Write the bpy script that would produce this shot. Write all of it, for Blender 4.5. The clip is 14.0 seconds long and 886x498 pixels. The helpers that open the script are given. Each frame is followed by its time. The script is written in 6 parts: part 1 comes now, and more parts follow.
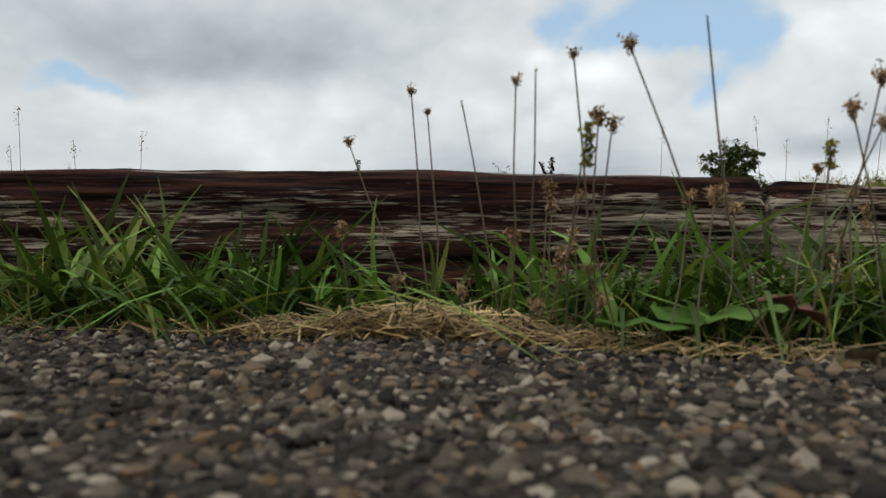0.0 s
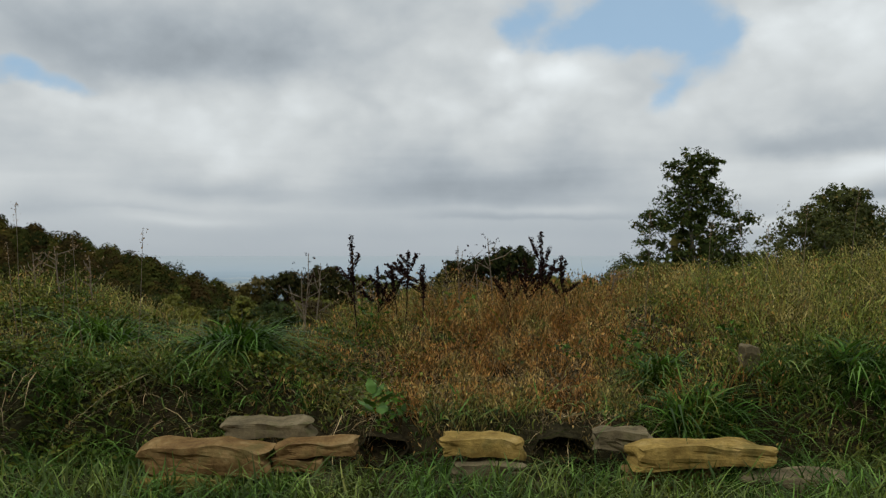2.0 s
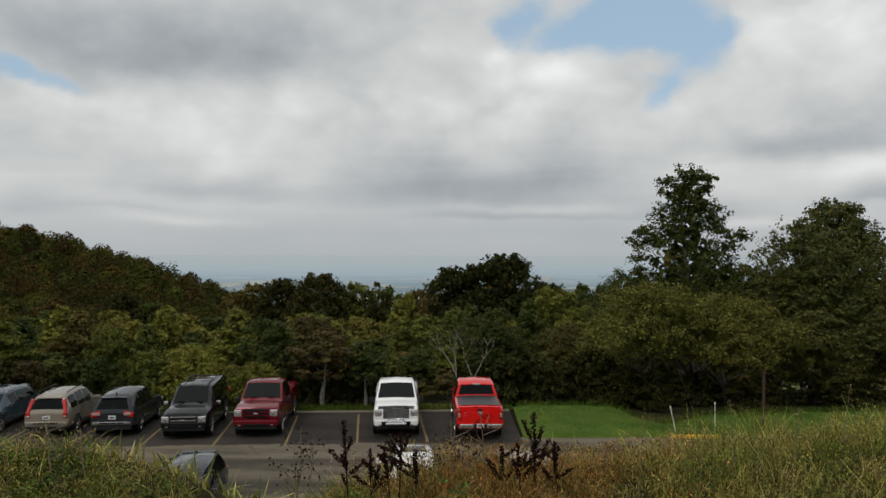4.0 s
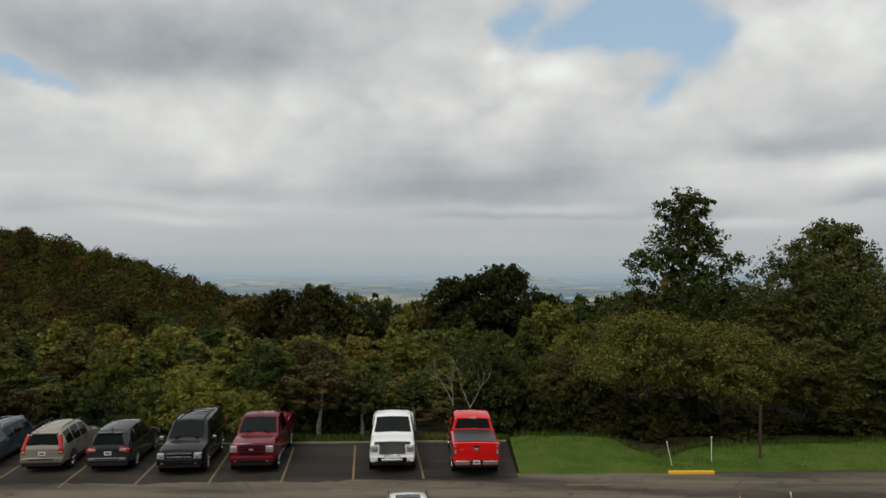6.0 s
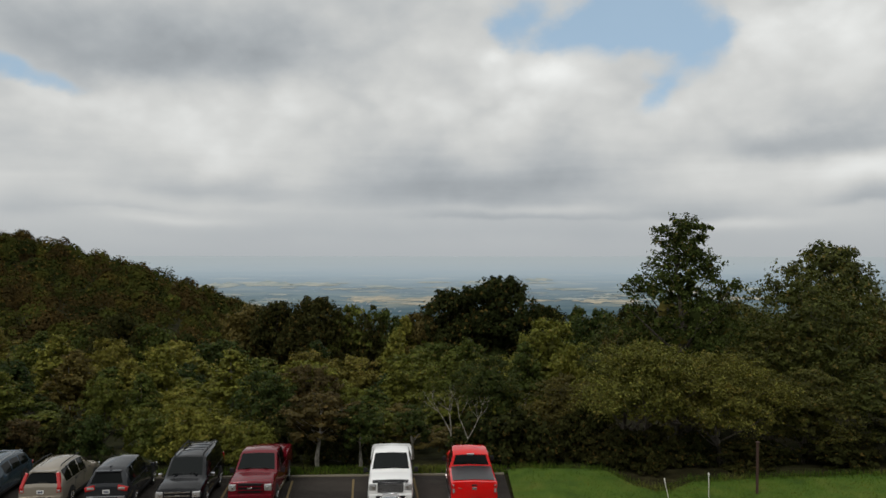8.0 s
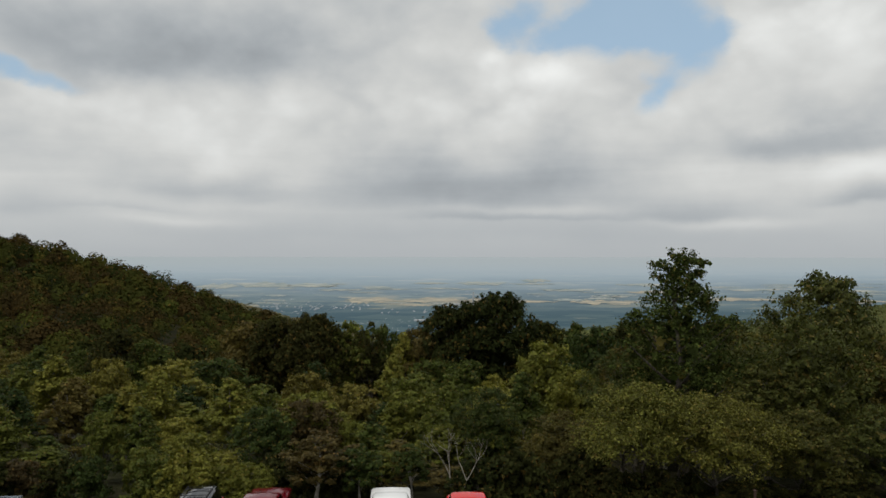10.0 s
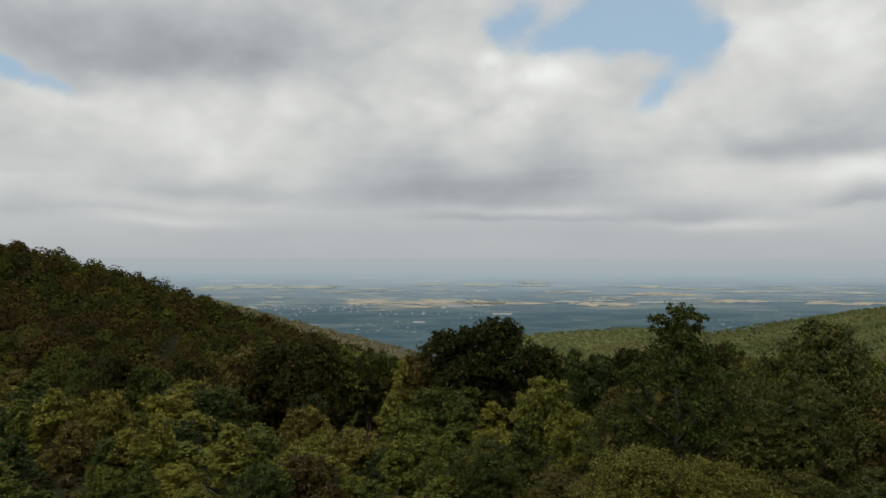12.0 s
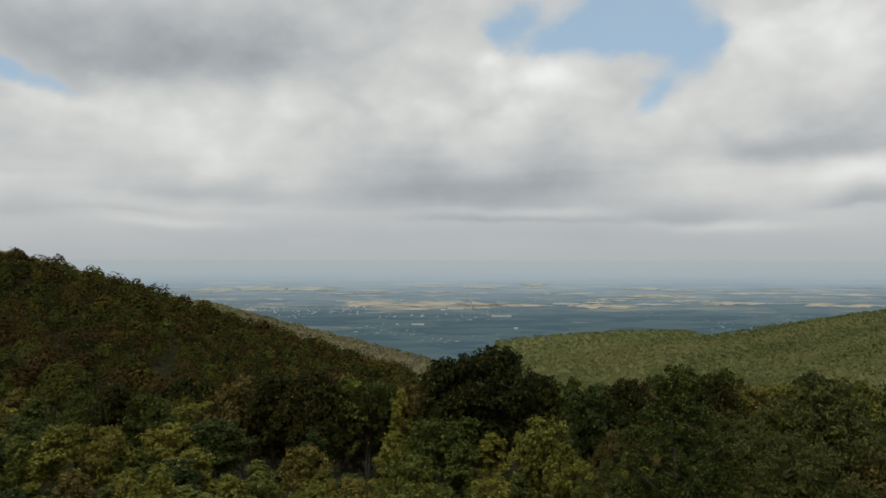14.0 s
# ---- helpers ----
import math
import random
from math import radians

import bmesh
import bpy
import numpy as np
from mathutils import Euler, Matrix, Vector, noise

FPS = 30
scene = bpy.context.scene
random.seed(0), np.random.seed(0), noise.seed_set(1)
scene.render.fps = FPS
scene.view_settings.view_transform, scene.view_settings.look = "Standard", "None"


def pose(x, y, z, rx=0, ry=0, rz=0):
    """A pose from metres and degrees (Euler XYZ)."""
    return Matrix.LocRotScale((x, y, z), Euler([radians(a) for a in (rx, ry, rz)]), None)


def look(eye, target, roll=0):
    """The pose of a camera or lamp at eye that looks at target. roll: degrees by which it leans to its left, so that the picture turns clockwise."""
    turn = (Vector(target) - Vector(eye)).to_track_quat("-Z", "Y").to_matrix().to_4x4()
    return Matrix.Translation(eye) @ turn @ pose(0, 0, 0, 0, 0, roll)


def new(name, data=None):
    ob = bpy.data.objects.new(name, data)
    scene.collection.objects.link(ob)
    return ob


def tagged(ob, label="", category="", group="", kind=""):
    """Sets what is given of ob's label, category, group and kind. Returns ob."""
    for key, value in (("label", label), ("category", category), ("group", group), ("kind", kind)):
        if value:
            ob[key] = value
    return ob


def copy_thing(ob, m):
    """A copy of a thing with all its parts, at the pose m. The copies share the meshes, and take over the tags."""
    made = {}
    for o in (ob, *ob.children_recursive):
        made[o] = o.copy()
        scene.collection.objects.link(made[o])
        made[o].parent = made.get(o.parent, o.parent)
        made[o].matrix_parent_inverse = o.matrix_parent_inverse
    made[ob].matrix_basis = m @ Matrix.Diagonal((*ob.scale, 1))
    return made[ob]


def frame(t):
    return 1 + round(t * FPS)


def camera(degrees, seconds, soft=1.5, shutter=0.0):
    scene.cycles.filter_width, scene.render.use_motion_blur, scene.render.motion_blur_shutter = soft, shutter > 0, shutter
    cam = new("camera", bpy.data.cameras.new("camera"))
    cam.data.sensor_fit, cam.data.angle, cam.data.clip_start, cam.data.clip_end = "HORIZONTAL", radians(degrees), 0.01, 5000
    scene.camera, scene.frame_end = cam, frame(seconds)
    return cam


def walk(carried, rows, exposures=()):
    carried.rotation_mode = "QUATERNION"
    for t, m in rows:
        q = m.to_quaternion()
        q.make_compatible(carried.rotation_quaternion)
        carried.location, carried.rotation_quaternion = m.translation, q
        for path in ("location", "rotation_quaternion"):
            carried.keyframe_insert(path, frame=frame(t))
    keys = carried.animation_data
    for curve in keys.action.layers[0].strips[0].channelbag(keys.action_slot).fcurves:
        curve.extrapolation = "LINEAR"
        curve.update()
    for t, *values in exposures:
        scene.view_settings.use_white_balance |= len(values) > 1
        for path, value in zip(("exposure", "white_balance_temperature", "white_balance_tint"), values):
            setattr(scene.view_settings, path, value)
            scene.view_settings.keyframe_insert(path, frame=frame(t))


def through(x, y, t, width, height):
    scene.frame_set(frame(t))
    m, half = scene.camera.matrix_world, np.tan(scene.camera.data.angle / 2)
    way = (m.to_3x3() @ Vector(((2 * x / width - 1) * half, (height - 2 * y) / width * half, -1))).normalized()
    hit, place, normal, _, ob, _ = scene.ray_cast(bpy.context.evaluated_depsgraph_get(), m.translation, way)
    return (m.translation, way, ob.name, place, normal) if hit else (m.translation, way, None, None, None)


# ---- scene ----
# The camera rises from the asphalt edge straight up over a hillside car park.
cam = camera(61.4, 14.0, soft=1.05)
# a small lens focused beyond the timber: what lies a hand's width away is soft
cam.data.dof.use_dof, cam.data.dof.focus_distance, cam.data.dof.aperture_fstop = True, 1.3, 12.0
PATH = [
    (0, 0.000, 0.000, 0.070, 4.07, 0.17, 0.10),
    (0.5, -0.006, -0.033, 0.103, 3.47, 0.17, 0.00),
    (1, -0.100, -0.066, 0.219, 2.29, 0.26, -0.20),
    (1.5, -0.142, -0.070, 0.325, 1.69, 0.11, 0.10),
    (2, -0.144, -0.078, 0.472, 1.35, 0.14, 0.00),
    (2.5, -0.158, -0.079, 0.666, 1.15, 0.11, 0.00),
    (3, -0.186, -0.100, 0.899, 0.95, 0.10, 0.03),
    (5.5, -0.029, -0.036, 2.523, 0.86, 0.09, 0.05),
    (6, -0.020, -0.041, 2.912, 0.83, 0.09, 0.05),
    (6.5, -0.016, -0.052, 3.342, 0.79, 0.09, 0.05),
    (7, -0.018, -0.068, 3.714, 0.75, 0.10, 0.06),
    (7.5, -0.023, -0.087, 4.090, 0.71, 0.11, 0.06),
    (8, -0.031, -0.111, 4.461, 0.67, 0.11, 0.06),
    (10.5, -0.099, -0.265, 7.342, 0.47, 0.17, 0.08),
    (11, -0.112, -0.300, 8.229, 0.44, 0.19, 0.08),
    (11.5, -0.123, -0.335, 9.057, 0.40, 0.20, 0.09),
    (12, -0.131, -0.370, 9.857, 0.38, 0.22, 0.09),
    (12.5, -0.137, -0.405, 10.819, 0.35, 0.24, 0.10),
    (13, -0.138, -0.438, 11.750, 0.34, 0.26, 0.10),
    (13.5, -0.134, -0.469, 12.615, 0.33, 0.29, 0.10),
    (14, -0.125, -0.499, 13.589, 0.32, 0.31, 0.11),
]
walk(cam, [(t, pose(x, y, z, 90 + pitch, -roll, yaw)) for t, x, y, z, yaw, pitch, roll in PATH],
     exposures=[(0, 0.25, 6220, 8), (0.5, 0.25, 6220, 8), (1.0, 0.12, 6180, 8), (1.6, 0.0, 6160, 8), (2.5, 0.0, 6220, 8.5), (3.2, 0.0, 6360, 9.5), (5.5, 0.0, 6480, 10), (14, 0.0, 6500, 10)])

# ---- light ----
SUN_ELEVATION, SUN_AZIMUTH = 52.0, 215.0   # degrees; azimuth clockwise from straight ahead
sun = new("sun", bpy.data.lights.new("sun", "SUN"))
sun.data.energy, sun.data.angle, sun.data.color = 1.15, radians(24), (1.0, 0.96, 0.90)
_a, _e = radians(SUN_AZIMUTH), radians(SUN_ELEVATION)
SUN_FROM = Vector((math.sin(_a) * math.cos(_e), math.cos(_a) * math.cos(_e), math.sin(_e)))
sun.matrix_world = look(SUN_FROM * 50, (0, 0, 0))

world = bpy.data.worlds.new("sky")
scene.world = world
world.use_nodes = True


class Nodes:
    """A thin wrapper that links shader nodes in one line each."""

    def __init__(self, tree):
        self.tree = tree
        tree.nodes.clear()

    def put(self, socket, value):
        if isinstance(value, bpy.types.NodeSocket):
            self.tree.links.new(value, socket)
        elif value is not None:
            socket.default_value = value

    def node(self, kind):
        return self.tree.nodes.new(kind)

    def math(self, op, a, b=None, c=None, clamp=False):
        n = self.node("ShaderNodeMath")
        n.operation, n.use_clamp = op, clamp
        for i, v in enumerate((a, b, c)):
            self.put(n.inputs[i], v)
        return n.outputs[0]

    def mix(self, f, a, b, blend="MIX"):
        n = self.node("ShaderNodeMix")
        n.data_type, n.blend_type = "RGBA", blend
        self.put(n.inputs[0], f)
        for i, v in ((6, a), (7, b)):
            self.put(n.inputs[i], (*v, 1) if isinstance(v, tuple) and len(v) == 3 else v)
        return n.outputs[2]

    def noise(self, vector, scale, detail=4.0, rough=0.55, lac=2.0, distort=0.0):
        n = self.node("ShaderNodeTexNoise")
        self.put(n.inputs["Vector"], vector)
        for key, v in (("Scale", scale), ("Detail", detail), ("Roughness", rough), ("Lacunarity", lac), ("Distortion", distort)):
            n.inputs[key].default_value = v
        return n.outputs[0], n.outputs[1]

    def smooth(self, x, lo, hi, a=0.0, b=1.0):
        n = self.node("ShaderNodeMapRange")
        n.interpolation_type = "SMOOTHSTEP"
        for i, v in enumerate((x, lo, hi, a, b)):
            self.put(n.inputs[i], v)
        return n.outputs[0]

    def scaled(self, vector, sx, sy, sz, turn=(0, 0, 0)):
        n = self.node("ShaderNodeMapping")
        self.put(n.inputs[0], vector)
        n.inputs[2].default_value = turn
        n.inputs[3].default_value = (sx, sy, sz)
        return n.outputs[0]


def build_sky():
    k = Nodes(world.node_tree)
    way = k.node("ShaderNodeTexCoord").outputs["Generated"]
    sep = k.node("ShaderNodeSeparateXYZ")
    k.put(sep.inputs[0], way)
    x, y, z = sep.outputs
    az = k.math("ARCTAN2", x, y)
    flat = k.math("SQRT", k.math("ADD", k.math("MULTIPLY", x, x), k.math("MULTIPLY", y, y)))
    el = k.math("DIVIDE", z, k.math("MAXIMUM", flat, 0.02))
    # cloud texture: fine and coarse noise in a space flattened towards the horizon
    stretched = k.scaled(way, 1.0, 1.0, 1.45)
    fine, fine_rgb = k.noise(stretched, 6.5, 7.0, 0.50)
    coarse, coarse_rgb = k.noise(stretched, 2.4, 5.0, 0.5)
    tiny, _ = k.noise(stretched, 21.0, 6.0, 0.55)
    warp = k.node("ShaderNodeSeparateXYZ")
    k.put(warp.inputs[0], fine_rgb)
    fall = k.smooth(el, 0.02, 0.22, 0.35, 1.0)
    az = k.math("MULTIPLY_ADD", k.math("MULTIPLY", k.math("SUBTRACT", warp.outputs[0], 0.5), fall), 0.13, az)
    elw = k.math("MULTIPLY_ADD", k.math("MULTIPLY", k.math("SUBTRACT", warp.outputs[1], 0.5), fall), 0.10, el)

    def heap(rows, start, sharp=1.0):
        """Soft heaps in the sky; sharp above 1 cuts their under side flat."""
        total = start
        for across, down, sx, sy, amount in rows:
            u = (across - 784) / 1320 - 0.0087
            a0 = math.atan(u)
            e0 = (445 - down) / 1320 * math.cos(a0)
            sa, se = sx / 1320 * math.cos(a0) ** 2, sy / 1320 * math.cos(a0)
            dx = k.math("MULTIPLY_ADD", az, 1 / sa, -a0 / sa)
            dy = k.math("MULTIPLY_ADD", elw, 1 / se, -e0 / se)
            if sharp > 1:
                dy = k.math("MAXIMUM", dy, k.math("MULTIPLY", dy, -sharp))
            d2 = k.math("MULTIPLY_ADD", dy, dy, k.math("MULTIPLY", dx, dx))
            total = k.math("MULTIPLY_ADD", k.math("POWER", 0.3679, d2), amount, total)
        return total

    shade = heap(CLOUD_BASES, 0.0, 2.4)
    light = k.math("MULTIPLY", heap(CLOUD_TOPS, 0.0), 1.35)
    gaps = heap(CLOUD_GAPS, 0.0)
    # rounded billows, strongest where the heaps are bright
    puff = k.node("ShaderNodeTexVoronoi")
    puff.feature = "SMOOTH_F1"
    k.put(puff.inputs["Vector"], k.mix(0.10, stretched, fine_rgb, "ADD"))
    puff.inputs["Scale"].default_value, puff.inputs["Smoothness"].default_value, puff.inputs["Detail"].default_value = 11.0, 0.6, 2.0
    billow = k.math("SUBTRACT", 0.42, puff.outputs["Distance"])
    grain = k.math("MULTIPLY_ADD", k.math("SUBTRACT", tiny, 0.5), 0.10, k.math("MULTIPLY", k.math("SUBTRACT", fine, 0.5), 0.22))
    grain = k.math("ADD", grain, k.math("MULTIPLY", k.math("SUBTRACT", coarse, 0.5), 0.14))
    grain = k.math("MULTIPLY_ADD", k.math("MULTIPLY", billow, k.smooth(light, 0.0, 0.2, 0.10, 0.24)), k.smooth(el, 0.05, 0.18), grain)
    # flat sheets one behind the other above the horizon
    strata, _ = k.noise(k.scaled(way, 2.6, 2.6, 30.0), 1.0, 4.0, 0.5, distort=0.3)
    layered = k.math("MULTIPLY", k.smooth(el, 0.02, 0.06), k.smooth(el, 0.19, 0.10))
    grain = k.math("MULTIPLY_ADD", k.math("MULTIPLY", k.math("SUBTRACT", strata, 0.5), layered), 0.22, grain)
    body = k.math("ADD", k.math("ADD", 0.63, shade), light)
    body = k.math("MULTIPLY_ADD", grain, k.smooth(el, 0.0, 0.16, 0.35, 1.0), body)
    # the layer is thinner and brighter overhead
    body = k.math("ADD", body, k.smooth(el, 0.55, 2.2, 0.0, 0.30))
    cloud = k.mix(k.smooth(body, 0.36, 0.66), (0.905, 0.977, 1.030), (0.985, 1.0, 0.978))
    cloud = k.mix(1.0, cloud, body, "MULTIPLY")
    haze = k.smooth(el, -0.01, 0.055, 1.0, 0.0)
    cloud = k.mix(k.math("MULTIPLY", haze, 0.85), cloud, (0.398, 0.426, 0.446))
    sky = k.node("ShaderNodeTexSky")
    sky.sky_type, sky.sun_disc = "NISHITA", False
    sky.sun_elevation, sky.sun_rotation, sky.altitude = radians(SUN_ELEVATION), radians(SUN_AZIMUTH), 600
    blue = k.mix(1.0, sky.outputs[0], (0.115, 0.115, 0.115), "MULTIPLY")
    blue = k.mix(0.72, blue, (0.37, 0.525, 0.66))
    wisps = k.math("MULTIPLY_ADD", k.math("SUBTRACT", tiny, 0.5), 0.95, k.math("MULTIPLY", k.math("SUBTRACT", fine, 0.5), 1.25))
    clear = k.math("MULTIPLY", k.smooth(k.math("ADD", wisps, gaps), 0.18, 0.92), k.smooth(gaps, 0.08, 0.3))
    back = k.node("ShaderNodeBackground")
    k.put(back.inputs[0], k.mix(k.math("MULTIPLY", clear, 0.92), cloud, blue))
    back.inputs[1].default_value = 1.0
    out = k.node("ShaderNodeOutputWorld")
    k.tree.links.new(back.outputs[0], out.inputs[0])


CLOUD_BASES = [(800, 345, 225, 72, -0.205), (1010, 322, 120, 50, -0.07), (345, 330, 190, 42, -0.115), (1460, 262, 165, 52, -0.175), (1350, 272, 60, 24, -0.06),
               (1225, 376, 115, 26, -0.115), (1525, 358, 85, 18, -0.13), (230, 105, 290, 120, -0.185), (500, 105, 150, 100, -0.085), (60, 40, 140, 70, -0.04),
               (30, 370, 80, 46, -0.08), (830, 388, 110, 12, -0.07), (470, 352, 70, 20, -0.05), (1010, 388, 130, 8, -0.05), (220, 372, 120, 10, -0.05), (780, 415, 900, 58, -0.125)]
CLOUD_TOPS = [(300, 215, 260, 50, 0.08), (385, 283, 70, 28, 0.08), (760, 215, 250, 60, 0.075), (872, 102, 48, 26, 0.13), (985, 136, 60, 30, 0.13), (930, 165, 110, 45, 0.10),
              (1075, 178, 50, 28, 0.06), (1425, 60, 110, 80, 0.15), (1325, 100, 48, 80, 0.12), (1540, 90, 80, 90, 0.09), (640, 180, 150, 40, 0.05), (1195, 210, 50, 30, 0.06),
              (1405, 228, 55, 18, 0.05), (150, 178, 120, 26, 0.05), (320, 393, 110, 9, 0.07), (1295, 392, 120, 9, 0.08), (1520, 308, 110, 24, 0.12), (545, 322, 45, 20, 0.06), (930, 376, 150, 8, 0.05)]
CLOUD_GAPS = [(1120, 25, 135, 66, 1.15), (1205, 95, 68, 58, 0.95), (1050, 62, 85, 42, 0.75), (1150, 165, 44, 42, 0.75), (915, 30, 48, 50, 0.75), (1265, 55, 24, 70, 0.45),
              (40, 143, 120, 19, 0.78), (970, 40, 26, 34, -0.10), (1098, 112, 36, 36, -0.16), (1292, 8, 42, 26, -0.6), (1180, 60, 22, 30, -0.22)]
build_sky()

# ---- materials ----
def material(name):
    m = bpy.data.materials.new(name)
    m.use_nodes = True
    k = Nodes(m.node_tree)
    out = k.node("ShaderNodeOutputMaterial")
    return m, k, out


def place(k):
    """The position in metres."""
    return k.node("ShaderNodeNewGeometry").outputs["Position"]


def own(k):
    """The coordinates of the object itself."""
    return k.node("ShaderNodeTexCoord").outputs["Object"]


def principled(k, out, colour, rough=0.6, metal=0.0, bump=None, strength=0.3, distance=0.01, coat=0.0, spec=0.5):
    p = k.node("ShaderNodeBsdfPrincipled")
    k.put(p.inputs["Base Color"], (*colour, 1) if isinstance(colour, tuple) else colour)
    k.put(p.inputs["Roughness"], rough)
    k.put(p.inputs["Metallic"], metal)
    k.put(p.inputs["Coat Weight"], coat)
    k.put(p.inputs["Specular IOR Level"], spec)
    if bump is not None:
        b = k.node("ShaderNodeBump")
        b.inputs["Strength"].default_value, b.inputs["Distance"].default_value = strength, distance
        k.put(b.inputs["Height"], bump)
        k.tree.links.new(b.outputs[0], p.inputs["Normal"])
    k.tree.links.new(p.outputs[0], out.inputs[0])
    return p


def island(k):
    return k.node("ShaderNodeNewGeometry").outputs["Random Per Island"]


def chance(k):
    return k.node("ShaderNodeObjectInfo").outputs["Random"]


def ramp(k, f, *stops):
    n = k.node("ShaderNodeValToRGB")
    while len(n.color_ramp.elements) < len(stops):
        n.color_ramp.elements.new(0.5)
    for e, (at, colour) in zip(n.color_ramp.elements, stops):
        e.position, e.color = at, (*colour, 1)
    k.put(n.inputs[0], f)
    return n.outputs[0]


def leafy(name, stops, spread=0.5, through=0.18, per_object=True, patch=None, gloss=0.12, rough=0.62):
    """Leaves or blades: matt, a little light passing through, hue by plant and by leaf."""
    m, k, out = material(name)
    f = chance(k) if per_object else k.noise(place(k), patch, 3.0)[0]
    if not per_object:
        f = k.smooth(f, 0.32, 0.68)
    colour = ramp(k, f, *stops)
    value = k.math("MULTIPLY_ADD", k.math("POWER", island(k), 2.2), 3.2 * spread, 1.0 - spread)
    colour = k.mix(1.0, colour, value, "MULTIPLY")
    warm = k.math("GREATER_THAN", island(k), 0.93)
    colour = k.mix(k.math("MULTIPLY", warm, 0.5), colour, (0.16, 0.09, 0.025))
    d = k.node("ShaderNodeBsdfPrincipled")
    k.put(d.inputs["Base Color"], colour)
    d.inputs["Roughness"].default_value = rough
    d.inputs["Specular IOR Level"].default_value = gloss
    t = k.node("ShaderNodeBsdfTranslucent")
    k.put(t.inputs[0], k.mix(1.0, colour, (1.25, 1.2, 0.6), "MULTIPLY"))
    s = k.node("ShaderNodeMixShader")
    s.inputs[0].default_value = through
    k.tree.links.new(d.outputs[0], s.inputs[1])
    k.tree.links.new(t.outputs[0], s.inputs[2])
    k.tree.links.new(s.outputs[0], out.inputs[0])
    return m


LEAF = leafy("leaves", [(0.0, (0.026, 0.042, 0.009)), (0.25, (0.056, 0.074, 0.013)), (0.5, (0.105, 0.115, 0.018)), (0.68, (0.165, 0.158, 0.025)), (0.84, (0.100, 0.080, 0.019)), (1.0, (0.052, 0.038, 0.014))], 0.30)
LEAF_OLD = leafy("turning_leaves", [(0.0, (0.038, 0.052, 0.011)), (0.5, (0.060, 0.066, 0.014)), (1.0, (0.078, 0.062, 0.015))], 0.34)
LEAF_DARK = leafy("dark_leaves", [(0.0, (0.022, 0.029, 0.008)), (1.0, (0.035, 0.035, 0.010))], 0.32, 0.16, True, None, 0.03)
LEAF_OLIVE = leafy("olive_leaves", [(0.0, (0.084, 0.104, 0.017)), (1.0, (0.116, 0.114, 0.022))], 0.46, gloss=0.14)
LEAF_TALL = leafy("tall_tree_leaves", [(0.0, (0.046, 0.062, 0.015)), (1.0, (0.056, 0.070, 0.016))], 0.5, 0.16, True, None, 0.04)
LEAF_HILL = [leafy("hill_canopy", [(0.0, c), (1.0, tuple(1.35 * v for v in c))], 0.08, 0.08, False, 0.25, 0.0) for c in (
    (0.018, 0.022, 0.007), (0.026, 0.032, 0.009), (0.036, 0.040, 0.010), (0.042, 0.044, 0.010), (0.034, 0.026, 0.010), (0.042, 0.030, 0.011), (0.058, 0.048, 0.012), (0.048, 0.056, 0.012))]
# far ridge and spur: sunlight and haze are put into the leaf colours
LEAF_RIDGE = leafy("ridge_canopy_hazed", [(0.0, (0.110, 0.128, 0.052)), (0.5, (0.140, 0.155, 0.066)), (1.0, (0.170, 0.172, 0.076))], 0.08, 0.2, False, 0.004, 0.0)
LEAF_SPUR = leafy("spur_canopy_hazed", [(0.0, (0.155, 0.150, 0.085)), (0.5, (0.200, 0.180, 0.105)), (1.0, (0.165, 0.175, 0.090))], 0.3, 0.2, False, 0.008)


def bark(name, dark, light):
    m, k, out = material(name)
    p = own(k)
    n, _ = k.noise(k.scaled(p, 9, 9, 2.2), 1.5, 5)
    principled(k, out, k.mix(k.smooth(n, 0.35, 0.65), dark, light), 0.9, bump=n, strength=0.6, distance=0.02)
    return m


BARK = bark("bark", (0.035, 0.028, 0.022), (0.11, 0.095, 0.075))
BARK_PALE = bark("pale_bark", (0.16, 0.145, 0.12), (0.36, 0.335, 0.29))


def soil_material():
    m, k, out = material("grassy_soil")
    p = place(k)
    a, _ = k.noise(p, 1.6, 5)
    b, _ = k.noise(p, 60, 4)
    c = ramp(k, a, (0.3, (0.026, 0.028, 0.010)), (0.5, (0.042, 0.034, 0.016)), (0.7, (0.064, 0.047, 0.024)))
    c = k.mix(k.smooth(b, 0.35, 0.7), k.mix(1.0, c, (0.45, 0.45, 0.45), "MULTIPLY"), c)
    principled(k, out, c, 0.95, bump=b, strength=0.6, distance=0.02, spec=0.05)
    return m


def floor_material():
    m, k, out = material("forest_floor")
    p = place(k)
    a, _ = k.noise(p, 0.12, 6)
    b, _ = k.noise(p, 1.2, 5)
    c = ramp(k, a, (0.3, (0.022, 0.026, 0.010)), (0.6, (0.040, 0.036, 0.016)), (0.8, (0.055, 0.05, 0.02)))
    principled(k, out, k.mix(k.smooth(b, 0.4, 0.7), k.mix(1.0, c, (0.5, 0.5, 0.5), "MULTIPLY"), c), 0.95, bump=b, strength=0.8, distance=0.5, spec=0.05)
    return m


def plain_material():
    """A wide valley of woods, crops and stubble, kilometres off; haze is in the colours."""
    m, k, out = material("hazed_valley_fields")
    p = place(k)
    flat = k.scaled(p, 1.0, 1.0, 0.0)
    _, bend = k.noise(flat, 0.004, 4)
    moved = k.node("ShaderNodeVectorMath")
    moved.operation = "MULTIPLY_ADD"
    k.put(moved.inputs[0], bend)
    moved.inputs[1].default_value = (120, 90, 0)
    k.put(moved.inputs[2], flat)

